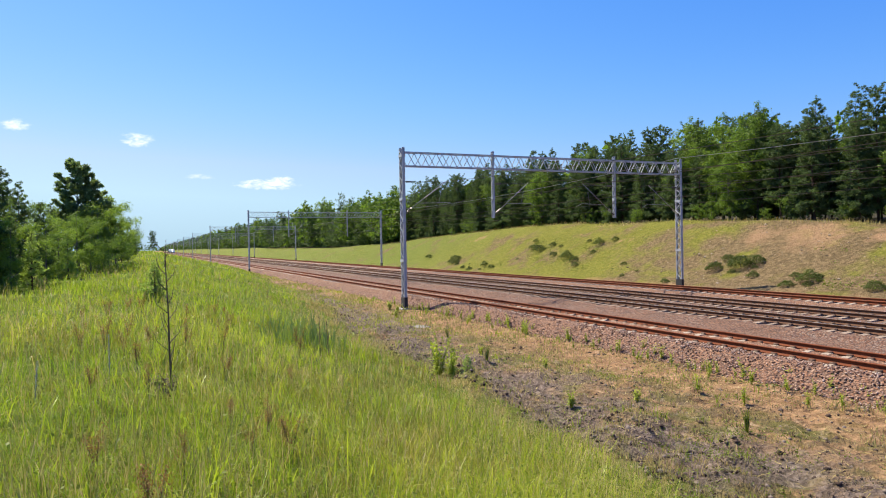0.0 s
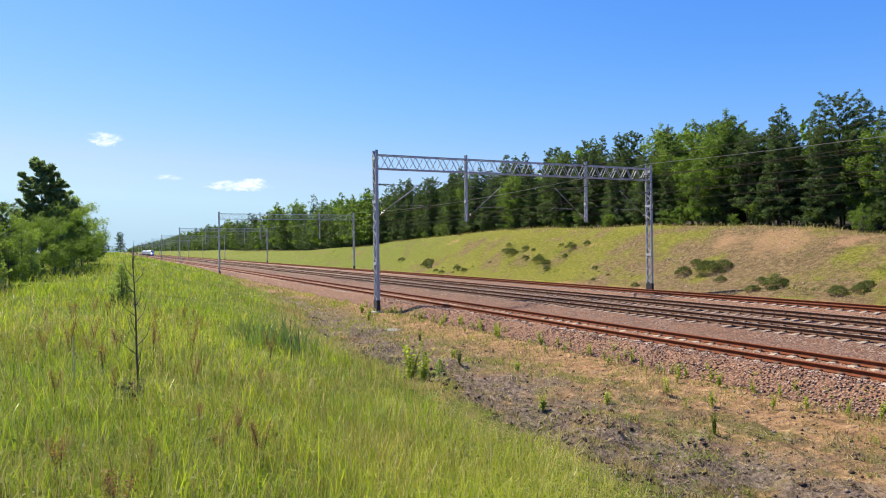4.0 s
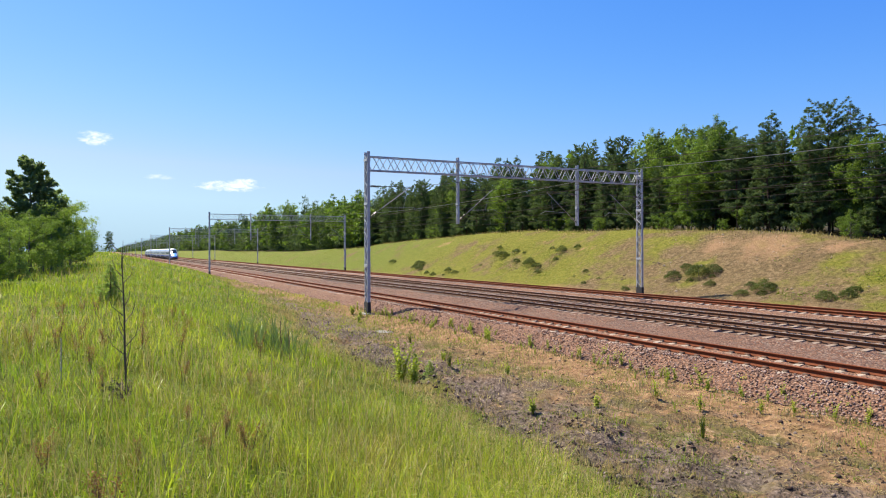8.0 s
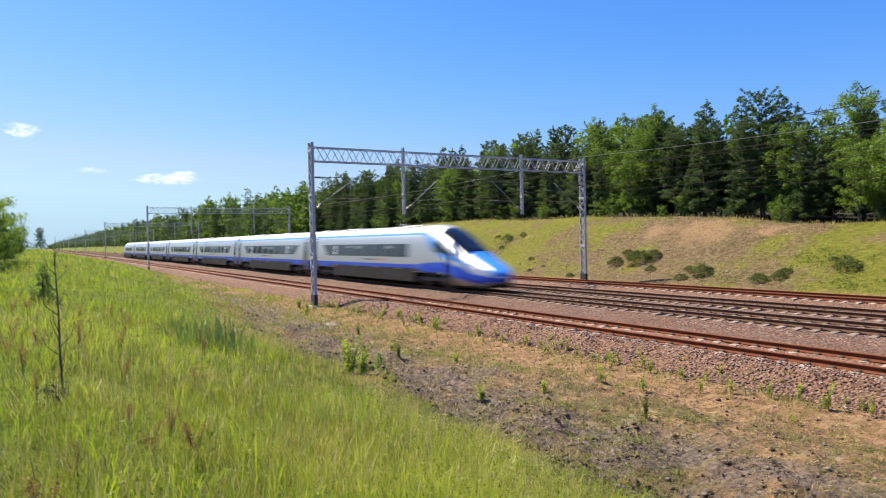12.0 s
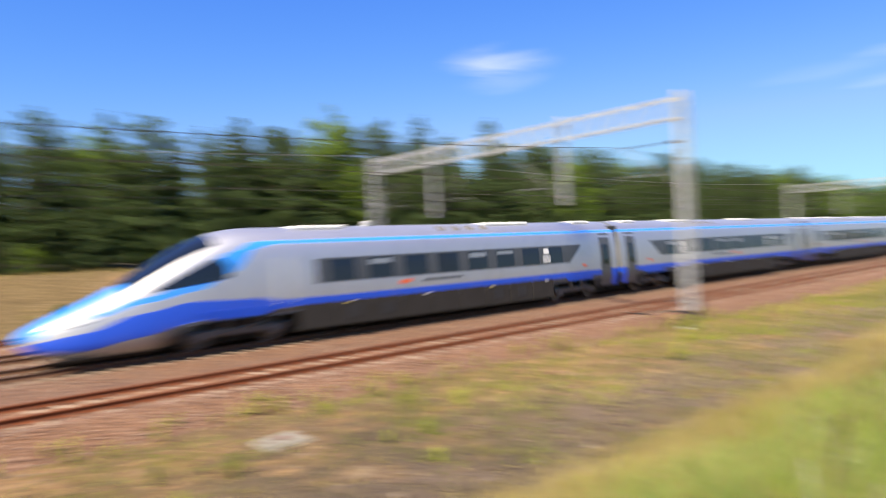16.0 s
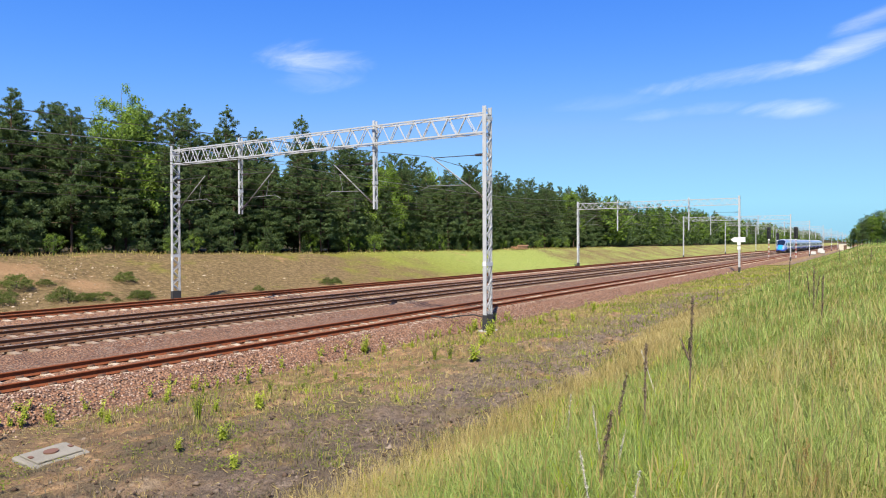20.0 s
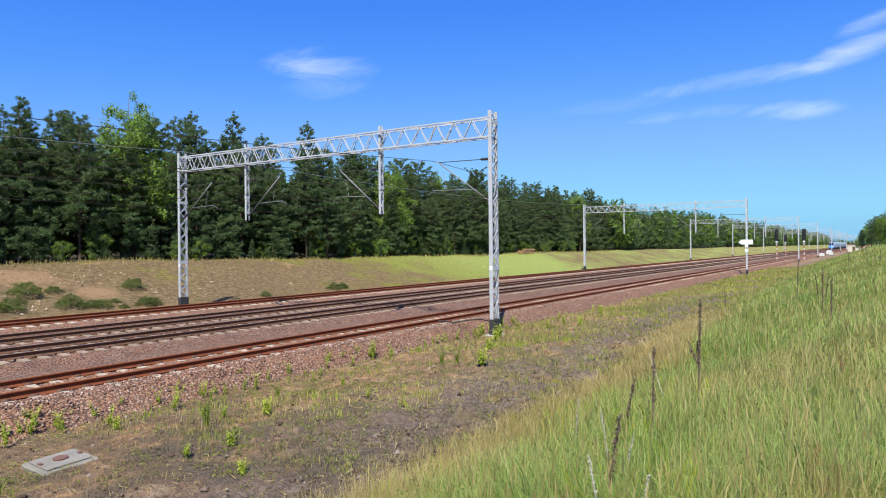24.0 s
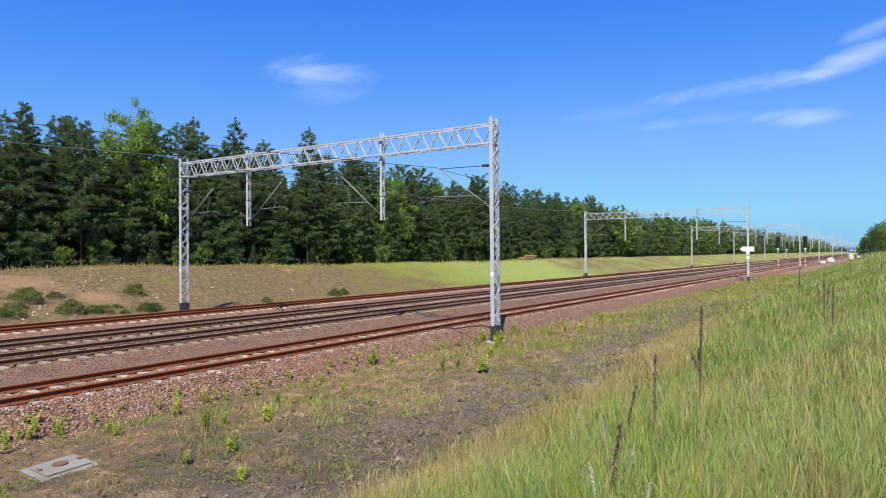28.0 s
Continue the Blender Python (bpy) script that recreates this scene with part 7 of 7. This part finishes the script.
    for i, (x, y, h, arms, mat, tilt, turn) in enumerate(((9.23, 2.02, 1.46, 2, DEAD, 0, 20), (8.06, 2.28, 1.05, 0, DEAD, 1, 60), (8.07, 2.65, 0.8, 0, DEAD, 14, -30), (19.07, 1.19, 1.28, 0, DEAD, 3, 80), (16.18, 0.87, 1.1, 0, DEAD, 1, 0),
                                                          (34.64, 6.26, 0.95, 0, DEAD, 2, 40), (28.09, 2.58, 1.5, 1, DEAD, 1, 10), (3.56, 1.23, 0.78, 0, PALE, 9, 200), (3.85, 1.23, 0.6, 0, PALE, 6, 20), (3.7, 1.3, 0.4, 0, PALE, 14, 100), (5.99, 2.06, 0.72, 0, PALE, 8, 200), (5.7, 1.9, 0.55, 0, PALE, 12, 20), (5.15, 1.84, 0.85, 0, DEAD, 14, 330), (46.0, 1.5, 1.1, 0, DEAD, 4, 120), (41.2, 0.0, 0.95, 2, DEAD, 5, 300),
                                                          (47.6, 0.6, 0.9, 0, DEAD, 10, 220), (24.0, 1.6, 1.0, 0, DEAD, 12, 250), (22.8, 1.4, 0.9, 0, DEAD, 8, 30), (7.9, 3.2, 0.75, 0, PALE, 16, 310), (9.9, 2.6, 0.8, 0, PALE, 22, 160),
                                                          (-30.75, 4.75, 1.16, 0, DEAD, 4, 200), (-9.5, -0.5, 0.6, 0, PALE, 2, 0), (-8.6, -1.2, 0.45, 0, PALE, 3, 90), (-13.4, 3.1, 0.9, 1, DEAD, 2, 20), (-13.9, 3.4, 0.8, 1, DEAD, 3, 70))):
        stand(make_mullein(400 + i, h, arms, mat, dark if mat is DEAD else pale, (1.0 if x > 0 else 0.55) if mat is DEAD else 0.5), x, y, turn, tilt)
    # a dead sapling in the field
    sap = thing("dead_sapling", "thin dead sapling with bare twigs in the meadow", "tree")
    bm = bmesh.new()
    tube(bm, [(0, 0, -0.1), (0.01, 0.0, 0.5), (0.05, 0.01, 1.0), (0.10, 0.0, 1.45), (0.12, 0.02, 1.75)], [0.015, 0.012, 0.009, 0.006, 0.002], 6)
    part("trunk", bm, DEAD, sap)
    for k in range(16):
        bm = bmesh.new()
        z, a = 0.35 + 0.085 * k, k * 2.4
        l = 0.26 - 0.008 * k
        x0 = 0.01 + 0.065 * max(0, z - 0.4)
        tube(bm, [(x0, 0, z), (x0 + l * 0.5 * math.cos(a), l * 0.5 * math.sin(a), z + l * 0.5), (x0 + l * 0.7 * math.cos(a), l * 0.7 * math.sin(a), z + l * 1.1)], [0.006, 0.004, 0.002], 4)
        part("twig", bm, DEAD, sap)
    stand(sap, -8.03, 0.2, 15, 3)
    heap = thing("dead_leaf_heap", "small heap of dark dead stalks at the sapling's foot", "debris")
    v, f = leaf_cloud(rng, np.array([(0, 0, 0.08), (0.08, 0.03, 0.1), (-0.06, 0.05, 0.14), (0.02, -0.05, 0.2)]), np.full(4, 0.022), 60, np.full(4, 0.05), 0.8)
    link("leaves", from_arrays("leaves", v, f, DEAD), heap)
    stand(heap, -8.0, 0.12)
    # a stand of reeds on the slope
    reeds = thing("reed_clump", "clump of tall blue-green reeds with shining blades", "reeds")
    n = 210
    x, y = rng.normal(0, 0.55, n), rng.normal(0, 0.45, n)
    zz = np.array([float(ground_z(-15.4 + a, 3.2 + b)) for a, b in zip(x, y)]) - float(ground_z(-15.4, 3.2))
    v, f = blades(rng, x, y, zz - 0.05, rng.uniform(0.55, 1.12, n), rng.uniform(0.016, 0.03, n), rng.uniform(0.15, 0.75, n))
    v, tri = v.reshape(n, 5, 3), f.reshape(n, 3, 3)[0]
    for q in v:
        link("reed", from_arrays("reed", q, tri, REED), reeds)
    stand(reeds, -15.4, 3.2)


REED = grass_material("reed_blades", [(0.1, (0.0962, 0.1554, 0.0259)), (0.5, (0.1924, 0.2664, 0.0592)), (0.95, (0.3552, 0.4144, 0.1776))], rough=0.35, glow=0.3)
build_small_plants()


def build_clods():
    """Crumbled soil, slag and stones on the bare strip, thickest along its upper edge."""
    rng = np.random.default_rng(81)
    n = 25000
    x = rng.normal(0, 19, n)
    y = np.where(rng.random(n) < 0.6, toe(x) + np.abs(rng.normal(0.6, np.where(x < 0, 1.5, 0.8), n)), rng.uniform(5.6, 14.4, n))
    keep = (y > toe(x) - 0.4) & (y < 14.6) & (wave(x, y, 1.1, 6.0) > rng.uniform(-1.0, 0.5, n))
    x, y = x[keep], y[keep]
    n = len(x)
    base = np.array([(1, 0, 0), (-1, 0, 0), (0, 1, 0), (0, -1, 0), (0, 0, 0.7), (0, 0, -0.7)], float)
    tri = np.array([(0, 2, 4), (2, 1, 4), (1, 3, 4), (3, 0, 4), (2, 0, 5), (1, 2, 5), (3, 1, 5), (0, 3, 5)])
    s = np.minimum(rng.lognormal(-3.65, 0.5, n), 0.07)[:, None, None]
    a = rng.uniform(0, 6.28, n)
    v = base[None] * rng.uniform(0.5, 1.5, (n, 6, 1)) * s
    c, d = np.cos(a)[:, None], np.sin(a)[:, None]
    v = np.stack([v[:, :, 0] * c - v[:, :, 1] * d, v[:, :, 0] * d + v[:, :, 1] * c, v[:, :, 2]], 2) + np.stack([x, y, ground_z(x, y)], 1)[:, None]
    f = (tri[None] + 6 * np.arange(n)[:, None, None]).reshape(-1, 3)
    tagged(new("soil_clods", from_arrays("soil_clods", v.reshape(-1, 3), f, CLOD)), "crumbled dark soil, slag and pale stones on the bare strip", "soil", kind="stuff")


def build_rubble():
    """Pale stones and lumps of dry soil washed out of the far bank."""
    rng = np.random.default_rng(83)
    n = 3000
    x = np.where(rng.random(n) < 0.4, rng.normal(-38, 9, n), rng.normal(19, 8, n))
    y = rng.uniform(37.6, 46.5, n)
    keep = wave(x, y, 1.8, 3.0) > rng.uniform(-0.5, 0.9, n)
    x, y = x[keep], y[keep]
    n = len(x)
    base = np.array([(1, 0, 0), (-1, 0, 0), (0, 1, 0), (0, -1, 0), (0, 0, 0.7), (0, 0, -0.7)], float)
    tri = np.array([(0, 2, 4), (2, 1, 4), (1, 3, 4), (3, 0, 4), (2, 0, 5), (1, 2, 5), (3, 1, 5), (0, 3, 5)])
    v = base[None] * rng.uniform(0.5, 1.5, (n, 6, 1)) * np.minimum(rng.lognormal(-2.9, 0.45, n), 0.16)[:, None, None]
    v = v + np.stack([x, y, ground_z(x, y)], 1)[:, None]
    f = (tri[None] + 6 * np.arange(n)[:, None, None]).reshape(-1, 3)
    tagged(new("bank_rubble", from_arrays("bank_rubble", v.reshape(-1, 3), f, RUBBLE)), "pale stones and dry soil lumps on the far bank", "stones", kind="stuff")


RUBBLE = material("pale_bank_rubble", (0.222, 0.1628, 0.1036), 0.95, vary=0.15, per_island=0.4, scale=1.5, spec=0.1, hue=(0.296, 0.2442, 0.185))
build_rubble()
CLOD = material("soil_clods_and_slag", (0.0851, 0.0577, 0.0429), 0.95, vary=0.15, per_island=0.5, scale=1.5, spec=0.1, hue=(0.148, 0.1184, 0.0962))
build_clods()

# ---- lineside equipment ----
SLAB = material("weathered_cable_pit_concrete", (0.1628, 0.148, 0.1221), 0.9, vary=0.4, scale=3.0, bump=0.35)
PIT_RUST = material("rusty_iron_ring", (0.111, 0.0518, 0.0333), 0.8, vary=0.3)
RED_PAINT = material("red_post_paint", (0.2664, 0.0259, 0.0185), 0.5, vary=0.12)
WHITE_PAINT = material("white_post_paint", (0.4588, 0.4588, 0.444), 0.5, vary=0.08)
SIGNAL_BLACK = material("signal_black_paint", (0.0111, 0.0111, 0.0118), 0.5, vary=0.2)
HUT_WALL = material("cream_hut_plaster", (0.4588, 0.4144, 0.3404), 0.9, vary=0.12)
HUT_ROOF = material("brown_hut_roofing", (0.1184, 0.0666, 0.0444), 0.85, vary=0.25)
TIMBER = material("sawn_timber", (0.2664, 0.1406, 0.074), 0.85, vary=0.3)


def build_cable_pit():
    pit = thing("cable_pit", "weathered concrete cable pit with rusty round lid in bare soil", "cable pit")
    bm = bmesh.new()
    add_box(bm, (-0.46, -0.42, -0.25), (0.46, 0.42, 0.09), bevel=0.025)
    part("frame", bm, SLAB, pit)
    bm = bmesh.new()
    add_box(bm, (-0.37, -0.33, 0.09), (0.37, 0.33, 0.125), bevel=0.012)
    cover = part("cover", bm, SLAB, pit)
    bm = bmesh.new()
    add_bar(bm, (0, 0, 0.12), (0, 0, 0.15), 0.24, sides=20)
    part("lid", bm, PIT_RUST, cover, "rusty round iron lid")
    for x in (-0.33, 0.33):
        bm = bmesh.new()
        add_box(bm, (x - 0.03, -0.05, 0.12), (x + 0.03, 0.05, 0.145))
        part("lifting_eye", bm, PIT_RUST, cover)
    pit.matrix_basis = pose(6.17, 11.94, float(ground_z(6.17, 11.94)) - 0.02, 2, -3, -2)
    stone = thing("marker_slab", "flat pale concrete slab lying in parched grass", "slab")
    bm = bmesh.new()
    add_box(bm, (-0.55, -0.3, -0.1), (0.55, 0.3, 0.07), bevel=0.03)
    part("slab", bm, SLAB, stone)
    stand(stone, -29.65, 11.6, 12, 3, -0.02)


build_cable_pit()


def build_signals():
    for x, y, h, n in ((172.0, 19.9, 6.9, 1), (168.0, 14.0, 6.8, 0), (236.0, 24.8, 6.4, 2)):
        s = thing("railway_signal", "black light signal on a red and white banded post", "signal", pose(x, y, -0.3), "signals")
        for k in range(8):
            bm = bmesh.new()
            add_bar(bm, (0, 0, k * 0.52), (0, 0, (k + 1) * 0.52), 0.2, sides=12)
            part("post_band", bm, RED_PAINT if k % 2 else WHITE_PAINT, s, "red band" if k % 2 else "white band")
        bm = bmesh.new()
        add_box(bm, (-0.18, -0.42, 4.2), (0.12, 0.42, h), bevel=0.1)
        part("lamp_board", bm, SIGNAL_BLACK, s)
        for k in range(4):
            bm = bmesh.new()
            z = 4.5 + k * (h - 4.95) / 3
            add_bar(bm, (-0.42, 0, z + 0.06), (-0.18, 0, z + 0.06), 0.28, sides=12)
            part("lamp_hood", bm, SIGNAL_BLACK, s)
        bm = bmesh.new()
        add_box(bm, (-0.2, -0.2, 3.8), (-0.14, 0.2, 4.15))
        part("name_plate", bm, WHITE_PLATE, s)
    # a white arrow board and two plates on one near mast
    b = thing("arrow_board", "white pointed board fixed to a portal mast", "sign", pose(91.6, MAST_NEAR, 0))
    bm = bmesh.new()
    pts = [(-0.95, 3.42), (-0.6, 3.12), (0.75, 3.12), (0.75, 3.72), (-0.6, 3.72)]
    lo = [bm.verts.new((-0.33, -y, z)) for y, z in pts]
    hi = [bm.verts.new((-0.29, -y, z)) for y, z in pts]
    bm.faces.new(lo)
    bm.faces.new(hi[::-1])
    for i in range(5):
        bm.faces.new((lo[i], lo[(i + 1) % 5], hi[(i + 1) % 5], hi[i]))
    bmesh.ops.recalc_face_normals(bm, faces=bm.faces)
    part("board", bm, WHITE_PLATE, b)
    for z in (2.2, 2.75):
        bm = bmesh.new()
        add_box(bm, (-0.32, -0.2, z), (-0.288, 0.2, z + 0.36))
        part("plate", bm, WHITE_PLATE, b)


build_signals()


def build_far_end():
    hut = thing("lineside_hut", "small cream lineside hut with a brown flat roof", "hut", pose(300.0, 8.2, float(ground_z(300.0, 8.2)) - 0.2))
    bm = bmesh.new()
    add_box(bm, (-2.0, -2.1, 0), (2.0, 2.1, 2.7))
    part("wall", bm, HUT_WALL, hut)
    bm = bmesh.new()
    add_box(bm, (-2.2, -2.3, 2.7), (2.2, 2.3, 2.95))
    part("roof", bm, HUT_ROOF, hut)
    bm = bmesh.new()
    add_box(bm, (-2.03, -0.5, 0.0), (-2.0, 0.5, 2.0))
    part("door", bm, HUT_ROOF, hut)
    for x, y, h in ((262.0, 14.6, 1.1), (275.0, 15.0, 1.3), (250.0, 13.2, 0.9), (222.0, 14.0, 0.8)):
        c = thing("relay_cabinet", "white lineside relay cabinet on a concrete foot", "cabinet", pose(x, y, -0.7), "relay cabinets")
        bm = bmesh.new()
        add_box(bm, (-0.35, -0.7, 0.0), (0.35, 0.7, 0.3))
        part("foot", bm, SLAB, c)
        bm = bmesh.new()
        add_box(bm, (-0.3, -0.65, 0.3), (0.3, 0.65, 0.3 + h), bevel=0.03)
        part("case", bm, WHITE_PAINT, c)
        bm = bmesh.new()
        add_box(bm, (-0.32, -0.55, 0.4), (-0.3, 0.55, 0.2 + h))
        part("door", bm, WHITE_PAINT, c)
    # felled timber at the wood's edge
    rng = np.random.default_rng(91)
    pile = thing("log_pile", "small pile of sawn timber at the wood's edge", "logs", pose(100.0, 48.6, float(ground_z(100.0, 48.6))))
    for k in range(9):
        bm = bmesh.new()
        y, z = (k % 4) * 0.3 - 0.45, 0.14 + (k // 4) * 0.26
        add_bar(bm, (-1.9 + rng.normal(0, 0.2), y, z), (1.9 + rng.normal(0, 0.2), y, z), 0.28, sides=9)
        part("log", bm, TIMBER, pile)
    # black tube modelled for the mast's shadow, near portal's foot to rail
    cable = thing("bonding_cable", "black tube from mast foot to rail, standing in for the mast's shadow", "cable", pose(GANTRIES[11], MAST_NEAR, 0))
    bm = bmesh.new()
    tube(bm, [(-0.25, 0.15, -0.1), (-0.5, 0.4, 0.0), (-0.75, 0.9, -0.05), (-0.9, 1.5, -0.16), (-0.95, 2.28, -0.12)], [0.03] * 5, 6)
    part("cable", bm, BLACK, cable)


build_far_end()

motions()
